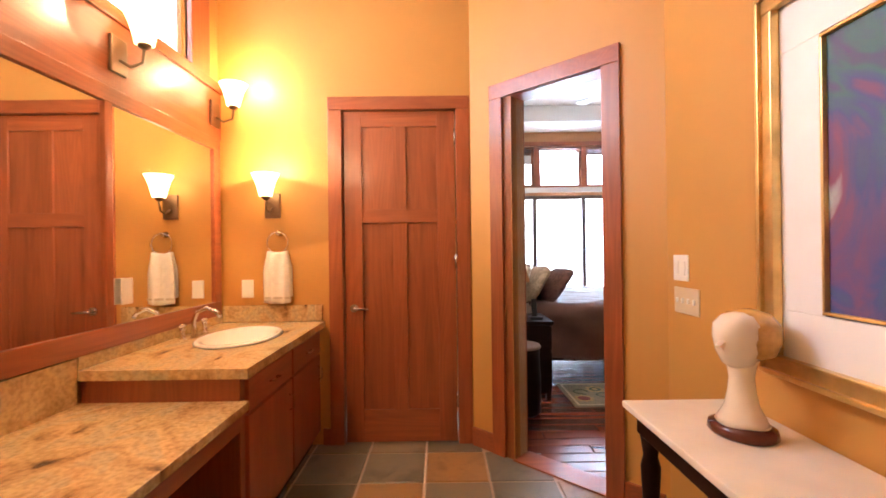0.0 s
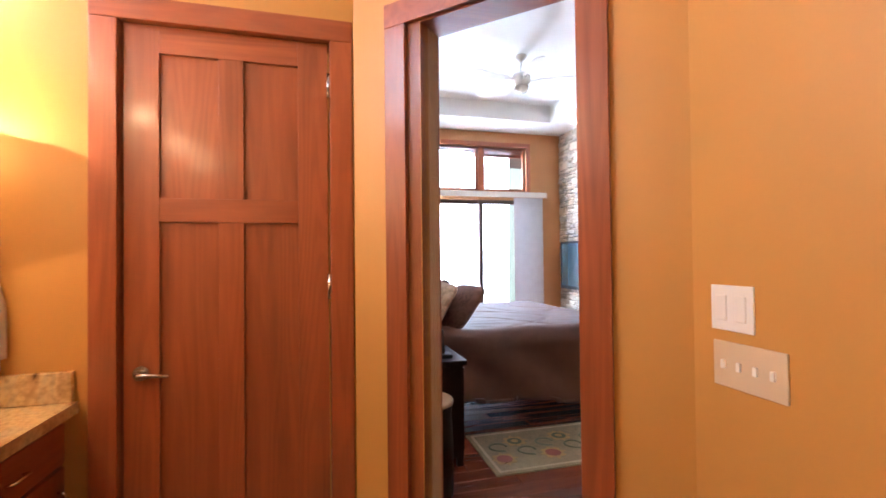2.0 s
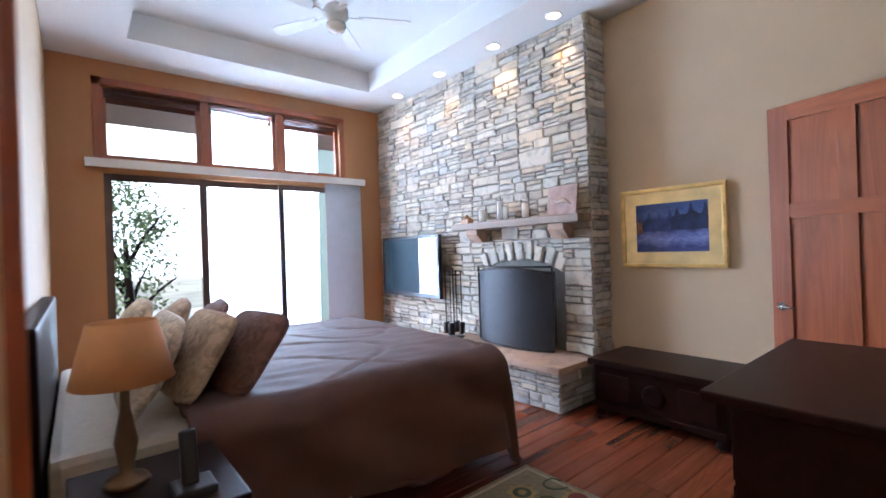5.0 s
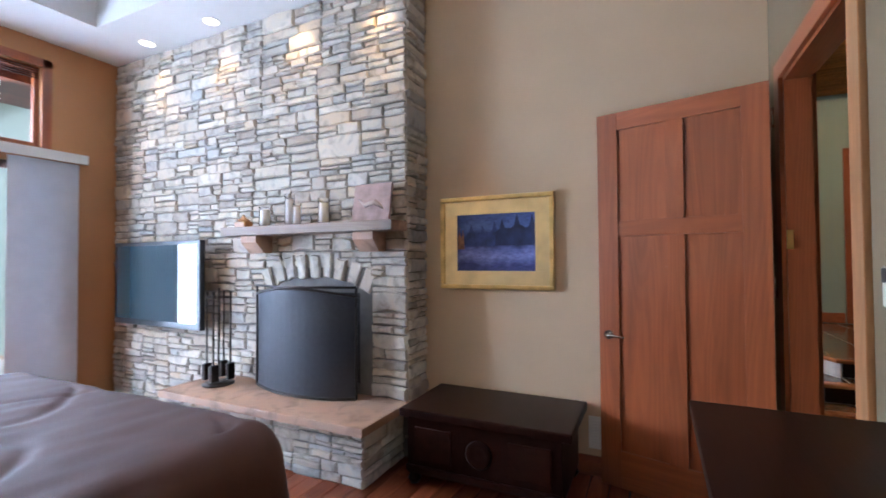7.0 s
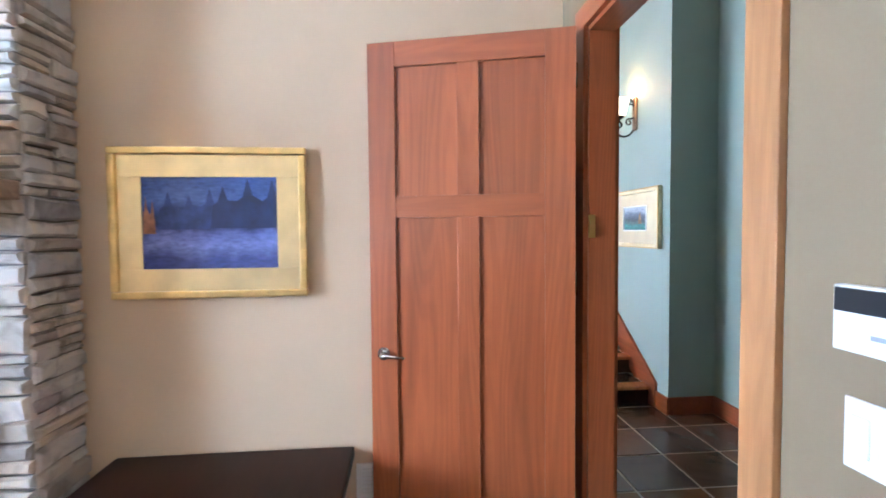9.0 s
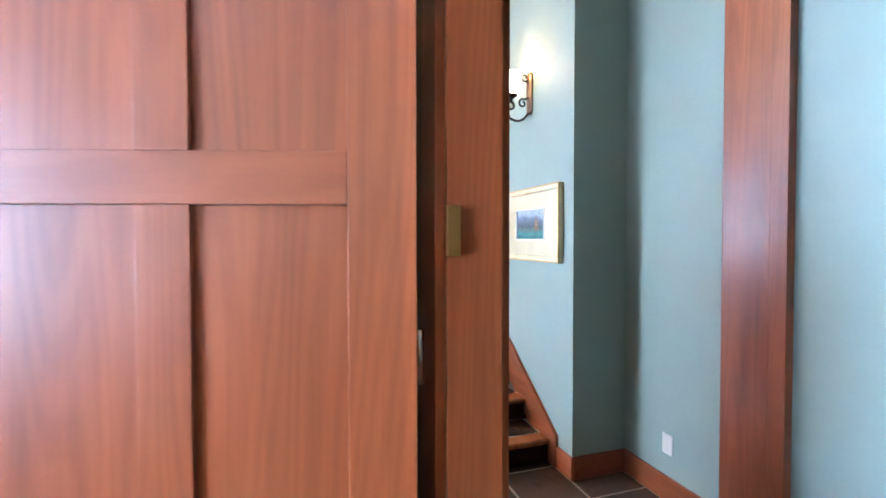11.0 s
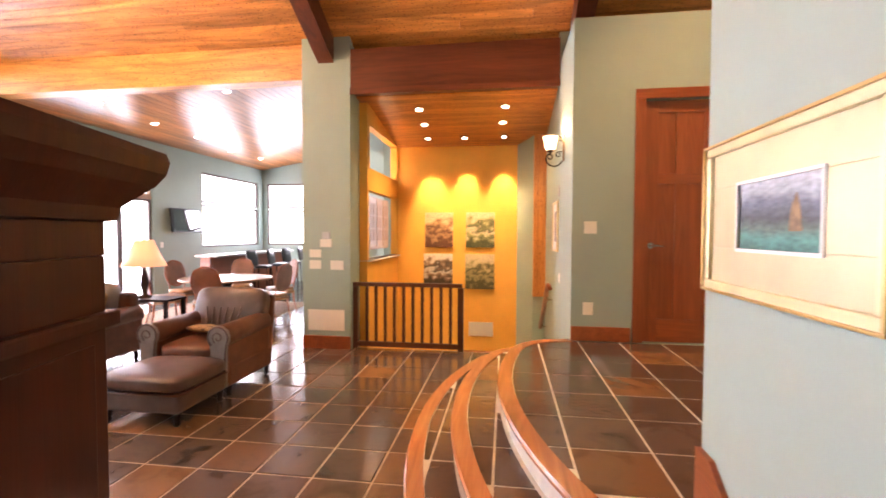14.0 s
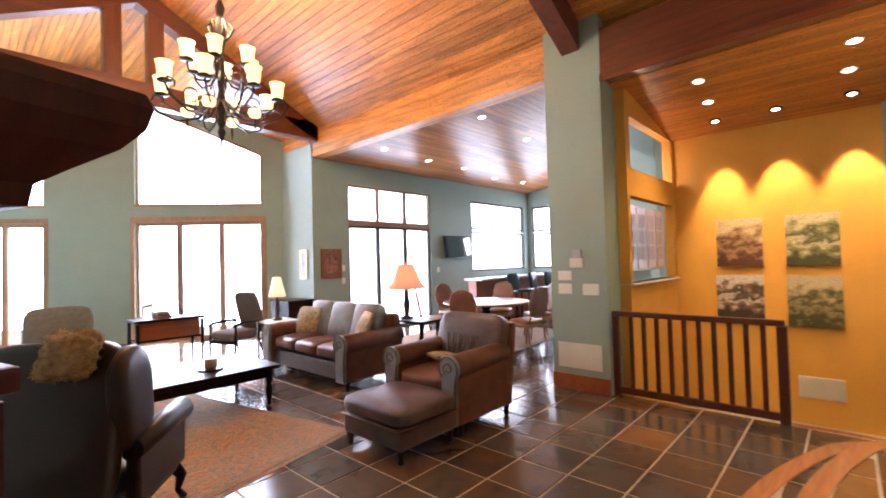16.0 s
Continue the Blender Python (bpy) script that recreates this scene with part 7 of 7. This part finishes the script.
part("top", B(14.4, 18.2, 8.7, 9.25, 1.04, 1.09, bev=0.008), plain("pale_stone", (0.62, 0.58, 0.52), 0.25), br)
part("front", B(14.5, 18.1, 8.95, 9.2, 0, 1.038), CHERRY_X, br)
for i in range(4):
    s = thing("bar_stool", "black leather bar stool with a back", "stool", pose(14.9 + i * 0.85, 8.35, 0, 0, 0, 10 * (i % 2)), "bar stools")
    part("seat", cushion(0.44, 0.42, 0.10, 0.3, 5, pose(0, 0, 0.74)), BLACK, s)
    part("backrest", cushion(0.46, 0.40, 0.08, 0.3, 5, pose(0, -0.22, 1.0, 82)), BLACK, s)
    for x in (-0.17, 0.17):
        for y in (-0.16, 0.16):
            part("leg", tube([(x, y, 0.70), (x * 1.2, y * 1.2, 0)], 0.016, 6), DARK_WOOD_Z, s)
t2 = thing("wall_television", "black television tilted on the sage wall", "television", pose(15.25, 10.12, 1.92, -8))
part("body", B(-0.52, 0.52, -0.03, 0.04, -0.30, 0.30, bev=0.008), BLACK, t2)
part("screen", B(-0.49, 0.49, -0.033, -0.029, -0.27, 0.27), m_scr, t2)
part("arm", B(-0.06, 0.06, 0.04, 0.09, -0.06, 0.06), IRON, t2)
picture("framed_painting", "small dark red painting in a wood frame", facing(11.22, 10.2, 1.55), 0.50, 0.62, 0.05, 0.06, figured("red_paint", [(0.35, (0.12, 0.03, 0.02)), (0.6, (0.35, 0.16, 0.10))], 5), CHERRY_X, plain("brown_mat", (0.20, 0.09, 0.05)), 0.03)
picture("framed_painting", "slim pale framed print on the end wall", facing(10.80, 10.55, 1.55, -90), 0.28, 0.62, 0.03, 0.05, figured("grey_print_art", [(0.35, (0.3, 0.32, 0.32)), (0.6, (0.6, 0.62, 0.6))], 5), PALE_GOLD, WHITE_PAINT, 0.03)

for x, z in ((11.52, 1.45), (11.52, 1.18), (14.5, 1.32)):
    wall_plate("light_switch", "ivory switch plate by the dining windows", facing(x, 10.2, z), 0.09, 0.13, "switch", 1)
dg = thing("dining_rug", "pale rose wool rug under the dining table", "rug", pose(12.9, 7.75, 0, 0, 0, 4))
part("field", B(-1.7, 1.7, -1.35, 1.35, 0.001, 0.012, bev=0.003), figured("rose_wool", [(0.35, (0.34, 0.22, 0.15)), (0.5, (0.46, 0.33, 0.24)), (0.65, (0.30, 0.16, 0.11))], 9, 2.0, 0.95, (1, 1, 1), 6), dg)
for q in ((-1.66, 1.66, -1.31, -1.25), (-1.66, 1.66, 1.25, 1.31), (-1.66, -1.60, -1.25, 1.25), (1.60, 1.66, -1.25, 1.25)):
    part("border", B(*q, 0.011, 0.0135), CREAMW, dg)

# console behind the sofa with a big lamp
cn = thing("sofa_table", "narrow dark table behind the sofa", "table")
part("top", B(10.12, 10.50, 6.45, 8.0, 0.70, 0.73, bev=0.005), DARK_WOOD, cn)
for x in (10.15, 10.47):
    for y in (6.48, 7.97):
        part("leg", B(x - 0.02, x + 0.02, y - 0.02, y + 0.02, 0, 0.70), DARK_WOOD_Z, cn)
SHADE_CLOTH = glow("warm_lamp_cloth", (1.0, 0.40, 0.18), 0.7, (0.6, 0.36, 0.22))


def table_lamp(label, x, y, z, h, r, cloth):
    t = thing("table_lamp", label, "lamp")
    part("base", L([(0.09, 0), (0.085, 0.02), (0.03, 0.05), (0.055, h * 0.25), (0.02, h * 0.5), (0.012, h * 0.62)], (x, y, z), 18), IRON, t)
    part("shade", L([(r, h * 0.55), (r * 0.75, h * 0.72), (r * 0.42, h), (r * 0.40, h), (r * 0.73, h * 0.72), (r * 0.98, h * 0.55)], (x, y, z), 28), cloth, t)
    part("finial", L([(0.012, h), (0.018, h + 0.02), (0.004, h + 0.045)], (x, y, z), 10), BRASS, t)


table_lamp("bronze table lamp with a wide warm flared shade", 10.3, 6.92, 0.73, 0.78, 0.27, SHADE_CLOTH)
et = thing("end_table", "pale painted end table by the sofa", "table")
part("top", B(9.45, 10.0, 9.35, 9.9, 0.56, 0.59, bev=0.006), WHITE_PAINT, et)
for x in (9.49, 9.96):
    for y in (9.39, 9.86):
        part("leg", B(x - 0.02, x + 0.02, y - 0.02, y + 0.02, 0, 0.56), WHITE_PAINT, et)
table_lamp("slim table lamp with a pale square shade", 9.72, 9.62, 0.59, 0.75, 0.15, glow("pale_lamp_cloth", (1.0, 0.72, 0.42), 0.8, (0.75, 0.64, 0.44)))
sb = thing("side_cabinet", "low dark cabinet against the end wall", "cabinet")
part("body", B(10.25, 10.78, 10.2, 10.9, 0.0, 0.82, bev=0.006), DARK_WOOD, sb)
part("top", B(10.22, 10.79, 10.17, 10.93, 0.82, 0.85, bev=0.006), DARK_WOOD, sb)

# writing desk and chairs by the gable windows
wd = thing("writing_desk", "dark wooden writing desk with a brown panelled front", "desk")
part("top", B(7.75, 8.75, 10.2, 10.75, 0.71, 0.75, bev=0.005), DARK_WOOD, wd)
part("front_panel", B(7.82, 8.68, 10.25, 10.28, 0.44, 0.705, bev=0.004), CHERRY_X, wd)
part("shelf", B(7.80, 8.70, 10.22, 10.70, 0.41, 0.44, bev=0.004), DARK_WOOD, wd)
for x in (7.79, 8.71):
    for y in (10.24, 10.71):
        part("leg", L([(0.014, 0), (0.022, 0.03), (0.018, 0.1), (0.028, 0.38), (0.030, 0.70)], (x, y, 0), 10), DARK_WOOD_Z, wd)
part("back_rail", tube([(7.95, 10.7, 0.75), (7.98, 10.72, 0.92), (8.25, 10.73, 0.98), (8.52, 10.72, 0.92), (8.55, 10.7, 0.75)], 0.012, 8), DARK_WOOD, wd)
bk = thing("book_stack", "stack of books on the writing desk", "books")
for i, c in enumerate(((0.25, 0.08, 0.05), (0.10, 0.12, 0.16), (0.45, 0.38, 0.26))):
    part("book", B(8.05, 8.30 - 0.02 * i, 10.35, 10.52, 0.751 + i * 0.035, 0.784 + i * 0.035, bev=0.003), plain("book_cover", c, 0.6), bk)
ms = thing("magazine_stack", "pale papers on the desk shelf", "papers")
part("paper", B(8.0, 8.45, 10.3, 10.6, 0.441, 0.49, bev=0.004), WHITE, ms)
SLING = plain("grey_sling_cloth", (0.15, 0.145, 0.125), 0.8, var=0.15, scale=20, bump=0.5, fine=60)


def high_chair(m, lab, mat, w=0.52, slats=0):
    c = thing("lounge_chair", lab, "chair", m)
    back = pose(0, -0.32, 0.74, 74)
    part("backrest", cushion(w, 0.74, 0.13, 0.2, 6, back), mat, c)
    part("seat", cushion(w, 0.56, 0.18, 0.2, 6, pose(0, 0, 0.40)), mat, c)
    part("seat_rail", B(-w / 2, w / 2, 0.22, 0.26, 0.27, 0.33, bev=0.006), DARK_WOOD, c)
    for s in (-1, 1):
        x = s * (w / 2 + 0.03)
        part("arm", tube([(x, -0.28, 0.60), (x, 0.0, 0.61), (x, 0.22, 0.59), (x, 0.27, 0.56)], [0.022, 0.026, 0.026, 0.018], 8), DARK_WOOD_Z, c)
        part("leg", tube([(x, 0.22, 0.60), (x, 0.24, 0.30), (x, 0.25, 0.0)], [0.02, 0.022, 0.016], 8), DARK_WOOD_Z, c)
        part("leg", tube([(x, -0.26, 0.62), (x, -0.24, 0.32), (x, -0.36, 0.0)], [0.02, 0.022, 0.016], 8), DARK_WOOD_Z, c)
    for k in range(slats):
        part("weave_band", B(-w / 2 + 0.02, w / 2 - 0.02, -0.30 + k * 0.62 / slats, -0.285 + k * 0.62 / slats, -0.075, -0.062, m=back), DARKF, c)


high_chair(pose(9.12, 9.95, 0, 0, 0, 108), "high-backed brown lounge chair by the windows", plain("brown_cloth", (0.115, 0.08, 0.065), 0.8, bump=0.4))
high_chair(pose(6.84, 9.75, 0, 0, 0, -10), "grey woven lounge chair by the windows", SLING, 0.68, 9)

# chandelier
ch = thing("chandelier", "large wrought iron chandelier with amber glass shades", "chandelier", pose(7.83, 7.08, 0))
part("chain", tube([(0, 0, roof_z(7.83) - 0.02), (0, 0, 4.4)], 0.012, 6), IRON, ch)
part("stem", L([(0.02, 0.0), (0.05, 0.06), (0.03, 0.12), (0.06, 0.25), (0.025, 0.4), (0.05, 0.6), (0.03, 0.8), (0.06, 1.0), (0.03, 1.2), (0.05, 1.3), (0.015, 1.42)], (0, 0, 3.02), 14), IRON, ch)
part("finial", L([(0.004, -0.22), (0.02, -0.12), (0.045, -0.05), (0.03, 0.0)], (0, 0, 3.02), 12), IRON, ch)
for R, z, n, off in ((0.57, 3.35, 8, 10), (0.33, 3.66, 6, 0)):
    for k in range(n):
        a = radians(off + k * 360 / n)
        ca, sa = math.cos(a), math.sin(a)
        prof = [(0.03, z - 0.02), (R * 0.35, z - 0.16), (R * 0.7, z - 0.18), (R * 0.95, z - 0.09), (R, z)]
        arm = part("arm", tube([(r * ca, r * sa, zz) for r, zz in prof], 0.011, 6), IRON, ch)
        part("curl", tube([((R * 0.55 + 0.07 * math.cos(t)) * ca, (R * 0.55 + 0.07 * math.cos(t)) * sa, z - 0.06 + 0.07 * math.sin(t)) for t in [q * 0.5 for q in range(11)]], 0.007, 5), IRON, arm)
        part("cup", L([(0.012, 0), (0.04, 0.012), (0.045, 0.02)], (R * ca, R * sa, z), 12), IRON, arm)
        part("shade", L([(0.045, 0), (0.058, 0.025), (0.064, 0.09), (0.067, 0.13), (0.080, 0.165), (0.074, 0.165), (0.056, 0.09), (0.035, 0.008)], (R * ca, R * sa, z + 0.02), 18), AMBER, arm, "glowing amber glass shade")
        part("drip_pan", L([(0.02, 0), (0.065, 0.006), (0.07, 0.016), (0.03, 0.012)], (R * ca, R * sa, z - 0.012), 14), IRON, arm)
# long lower scrolls, hanging cups and the leafy crown on the stem
for k in range(6):
    a = radians(25 + k * 60)
    ca, sa = math.cos(a), math.sin(a)
    pts = [(0.05, 3.30), (0.22, 3.12), (0.42, 3.08), (0.60, 3.16), (0.68, 3.27), (0.64, 3.34), (0.57, 3.32), (0.57, 3.26)]
    part("lower_scroll", tube([(r * ca, r * sa, zz) for r, zz in pts], [0.012] * 6 + [0.010, 0.007], 6), IRON, ch)
    part("crown_leaf", tube([(0.03 * ca, 0.03 * sa, 3.95), (0.10 * ca, 0.10 * sa, 4.03), (0.13 * ca, 0.13 * sa, 4.11), (0.09 * ca, 0.09 * sa, 4.16), (0.07 * ca, 0.07 * sa, 4.11)], [0.008, 0.012, 0.014, 0.01, 0.006], 6), IRON, ch)
for k in range(4):
    a = radians(50 + k * 90)
    hx, hy = 0.34 * math.cos(a), 0.34 * math.sin(a)
    hang = part("hanging_cup", L([(0.012, 0.12), (0.02, 0.10), (0.05, 0.09), (0.055, 0.075)], (hx, hy, 3.15), 14), IRON, ch)
    part("shade", L([(0.052, 0.08), (0.066, 0.04), (0.05, 0.0), (0.02, -0.015)], (hx, hy, 3.15), 16), AMBER, hang, "amber glass bowl hanging down")
    part("pendant", tube([(hx, hy, 3.135), (hx, hy, 3.08), (hx, hy, 2.98)], [0.010, 0.014, 0.003], 6), IRON, hang)
lamp("chandelier_lamp", "POINT", pose(7.83, 7.08, 4.25), 360, (1.0, 0.72, 0.36), radius=0.3)
# recessed lights in the vault over the landing
for x, y in ((9.3, 2.9), (8.2, 0.2)):
    s_ = math.degrees(math.atan(SLOPE))
    downlight(pose(x, y, roof_z(x) - 0.003, 0, s_ if x > RX else -s_), "vault downlights")
    lamp("vault_spot", "SPOT", look((x, y, roof_z(x) - 0.06), (x, y, 0)), 110 if y > 1 else 340, (1.0, 0.60, 0.25), radius=0.05, spot=radians(95))
# recessed lights of the dining ceiling
for x, y in ((11.9, 9.2), (13.3, 9.3), (14.6, 9.3), (16.2, 9.5), (12.6, 7.2), (14.5, 7.4), (17.5, 9.4)):
    downlight(pose(x, y, 3.72 + DS * (10.2 - y) - 0.002, -math.degrees(math.atan(DS))), "dining downlights")

# bathroom lamps just above the lit shades; the last three belong to the added fill sconces
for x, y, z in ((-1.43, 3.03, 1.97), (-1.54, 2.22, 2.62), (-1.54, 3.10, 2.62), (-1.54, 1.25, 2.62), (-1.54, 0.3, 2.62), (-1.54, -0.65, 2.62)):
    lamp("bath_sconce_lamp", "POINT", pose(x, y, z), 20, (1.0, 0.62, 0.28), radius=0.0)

# ---- outside ----
structure("ground", B(-400, 400, -400, 400, -0.7, -0.6), plain("pale_dry_ground", (0.30, 0.28, 0.20), 0.9, var=0.3, scale=0.4, bump=0.4), "dry pale ground around the house", "ground")
structure("pavement_terrace", B(-3, 20, 9.0, 18.0, -0.6, -0.06), plain("pale_concrete", (0.55, 0.53, 0.48), 0.8, var=0.1, scale=2), "pale concrete terrace outside the windows", "pavement")
# glowing panels added to give the windows a washed-out white distance
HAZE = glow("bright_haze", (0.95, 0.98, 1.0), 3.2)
structure("backdrop", P([(-120, 55), (150, 55), (150, 56), (-120, 56)], -3, 60), HAZE, "glowing panel in place of the bright distance", "backdrop")
structure("backdrop_east", P([(90, -60), (91, -60), (91, 55), (90, 55)], -3, 60), HAZE, "glowing panel in place of the bright distance", "backdrop")
structure("backdrop_west", P([(-60, -60), (-61, -60), (-61, 55), (-60, 55)], -3, 60), HAZE, "glowing panel in place of the bright distance", "backdrop")


def leafy_tree(label, x, y, h, seed):
    r = random.Random(seed)
    t = thing("tree", label, "tree", pose(x, y, -0.62))
    part("trunk", tube([(0, 0, 0), (0.05, 0.02, h * 0.3), (0.0, 0.06, h * 0.7)], [0.14, 0.10, 0.04], 8), DARK_WOOD_Z, t)
    for k in range(6):
        a = k * 1.05
        part("limb", tube([(0.02, 0.02, h * (0.25 + 0.06 * k)), (0.5 * math.cos(a), 0.5 * math.sin(a), h * (0.4 + 0.06 * k)), (0.95 * math.cos(a), 0.95 * math.sin(a), h * (0.5 + 0.06 * k))], [0.05, 0.03, 0.012], 6), DARK_WOOD_Z, t)
    bm = bmesh.new()
    for c in range(46):
        a, z = r.uniform(0, math.tau), r.uniform(0.22, 1.0)
        rad = (1.5 * (1 - abs(z - 0.5) * 1.2)) * r.uniform(0.3, 1.0)
        cc = Vector((rad * math.cos(a), rad * math.sin(a), z * h))
        for i in range(70):
            p = cc + Vector((r.gauss(0, 0.2), r.gauss(0, 0.2), r.gauss(0, 0.16)))
            u = Vector((r.uniform(-1, 1), r.uniform(-1, 1), r.uniform(-1, 1))).normalized() * 0.055
            v = u.orthogonal().normalized() * 0.03
            bm.faces.new([bm.verts.new(q) for q in (p - u, p + v, p + u, p - v)])
    part("crown", bm, plain("green_leaves", (0.15, 0.20, 0.07), 0.6, var=0.5, scale=3, bump=0), t)


for i, (x, y, h) in enumerate(((1.15, 13.2, 3.6), (-1.6, 14.5, 4.4), (-0.4, 17.5, 4.0))):
    leafy_tree("leafy green tree beyond the terrace", x, y, h, i + 2)

# ---- floor pieces, last ----
def paver(bm, x0, x1, y0, y1, z0, z1):
    c = 0.006
    v = [bm.verts.new(p) for p in ((x0, y0, z0), (x1, y0, z0), (x1, y1, z0), (x0, y1, z0), (x0, y0, z1 - c), (x1, y0, z1 - c), (x1, y1, z1 - c), (x0, y1, z1 - c),
                                   (x0 + c, y0 + c, z1), (x1 - c, y0 + c, z1), (x1 - c, y1 - c, z1), (x0 + c, y1 - c, z1))]
    for i in range(4):
        j = (i + 1) % 4
        bm.faces.new((v[i], v[j], v[4 + j], v[4 + i]))
        bm.faces.new((v[4 + i], v[4 + j], v[8 + j], v[8 + i]))
    bm.faces.new(v[8:12])


def floor_pieces(parent, area, keep, size, gap, mat, z=0.0, nearest=None, limit=290, off=(0, 0), name="tile"):
    """Square tiles over an area; the nearest ones are objects of their own on one mesh."""
    bm = bmesh.new()
    h = (size - gap) / 2
    paver(bm, -h, h, -h, h, -0.008, 0.0)
    me = bpy.data.meshes.new(name)
    bm.to_mesh(me)
    bm.free()
    me.materials.append(mat)
    cells = []
    x = area[0] + off[0] + size / 2
    while x - size / 2 < area[1]:
        y = area[2] + off[1] + size / 2
        while y - size / 2 < area[3]:
            if keep(x, y):
                cells.append((x, y))
            y += size
        x += size
    if nearest:
        cells.sort(key=lambda c: nearest(*c))
    rest = bmesh.new()
    for i, (x, y) in enumerate(cells):
        if i < limit:
            ob = new(name, me)
            ob.location = (x, y, z + random.uniform(-0.0012, 0.0))
            ob.parent = parent
        else:
            paver(rest, x - h, x + h, y - h, y + h, z - 0.008, z + random.uniform(-0.0012, 0.0))
    if len(rest.verts):
        tagged(part("far_tiles", rest, mat, parent), kind="stuff")
    else:
        rest.free()


fb, fg = bpy.data.objects["floor_bath"], bpy.data.objects["floor_great_room"]
floor_pieces(fb, (-1.85, 1.3, -1.7, 3.4), lambda x, y: x + y < 3.3 and y < 3.4 and x < 1.1, 0.40, 0.012, BATH_TILE, off=(-0.08, 0.02))


def in_step(x, y, e, m=0.06):
    if y < e[0][1] and x < e[0][0] + 0.2:
        return False
    for (xa, ya), (xb, yb) in zip(e, e[1:]):
        if xa <= x <= xb:
            return y < ya + (yb - ya) * (x - xa) / max(1e-6, xb - xa) - m
    return False


def great(x, y):
    if x > 10.85:
        return 4.5 < y < 10.1
    if x < 4.85:
        return 0.95 < y < 2.75 and not (y > 2.5 and (x < 3.2 or x > 4.3))
    if y < 1.3:
        return x < 5.95 and y > 0.9
    return y < 11.6 + (10.85 - x) * 0.8


floor_pieces(fg, (2.3, 19, 0.86, 15), great, 0.41, 0.012, HALL_TILE, nearest=lambda x, y: (x - 8) ** 2 + (y - 3) ** 2)
# tiles on the treads: cut to the curve
def cut_tiles(parent, e_in, e_out, z, size, x_range, y_range):
    """Tiles of a tread between two curved edges, laid in strips that follow the grid."""
    def edge_y(e, x):
        for (xa, ya), (xb, yb) in zip(e, e[1:]):
            if xa <= x <= xb:
                return ya + (yb - ya) * (x - xa) / max(1e-6, xb - xa)
        return None
    g = 0.007
    nx = int((x_range[1] - x_range[0]) / size) + 1
    for i in range(nx):
        xa, xb = x_range[0] + i * size + g, min(x_range[0] + (i + 1) * size - g, x_range[1])
        if xb - xa < 0.05:
            continue
        y = y_range[0]
        while y < y_range[1]:
            ya, yb = y + g, y + size - g
            cols = 4
            top, bot = [], []
            for k in range(cols + 1):
                x = xa + (xb - xa) * k / cols
                hi = edge_y(e_out, x)
                hi = hi - 0.09 if hi is not None else None
                lo = edge_y(e_in, x) if e_in else None
                t = min(yb, hi) if hi is not None else None
                b = max(ya, lo) if lo is not None else ya
                if t is not None and t > b + 0.02:
                    top.append((x, t))
                    bot.append((x, b))
            y += size
            if len(top) >= 2:
                bm = bmesh.new()
                prism(bm, bot + top[::-1], z - 0.008, z)
                part("tile", bm, HALL_TILE, parent)


steps = [o for o in scene.objects if o.name.startswith("curved_step")]
steps.sort(key=lambda o: o.name)
cut_tiles(steps[2], None, STEP_EDGE[2], 0.512 - 0.010 + 0.004, 0.41, (6.82, 9.6), (-1.55, 2.1))
cut_tiles(steps[2], None, STEP_EDGE[2], 0.512 - 0.010 + 0.004, 0.41, (6.79, 6.82), (1.29, 2.1))
cut_tiles(steps[1], [(x, y + 0.01) for x, y in STEP_EDGE[2]], STEP_EDGE[1], 0.332 + 0.004, 0.41, (6.71, 9.65), (1.3, 2.5))
cut_tiles(steps[1], None, STEP_EDGE[1], 0.332 + 0.004, 0.41, (6.5, 6.7), (1.29, 2.5))
cut_tiles(steps[0], [(x, y + 0.01) for x, y in STEP_EDGE[1]], STEP_EDGE[0], 0.162 + 0.004, 0.41, (6.42, 10.04), (1.3, 2.8))
cut_tiles(steps[0], None, STEP_EDGE[0], 0.162 + 0.004, 0.41, (6.15, 6.4), (1.29, 2.8))

# bedroom floor boards
fl = bpy.data.objects["floor_bedroom"]
n = 0
rest = bmesh.new()
y = 2.2
row = 0
while y < 8.74:
    w = 0.125
    x = 0.2 - (row * 0.73 % 1.4)
    while x < 4.5:
        ln = 1.1 + (row * 7 + int(x * 3)) % 5 * 0.22
        xa, xb = max(x, max(0.2, 3.27 - y)), min(x + ln - 0.003, 4.49)
        if xb - xa > 0.05 and not (xa > 1.45 and y < 2.6) and not (xa < 1.6 and y < 2.32):
            if n < 290 and y < 6:
                bm = bmesh.new()
                paver(bm, xa, xb, y, y + w - 0.003, -0.012, 0.0)
                part("floorboard", bm, CHERRY_FLOOR, fl)
                n += 1
            else:
                paver(rest, xa, xb, y, y + w - 0.003, -0.012, 0.0)
        x += ln
    y += w
    row += 1
tagged(part("far_floorboards", rest, CHERRY_FLOOR, fl), kind="stuff")
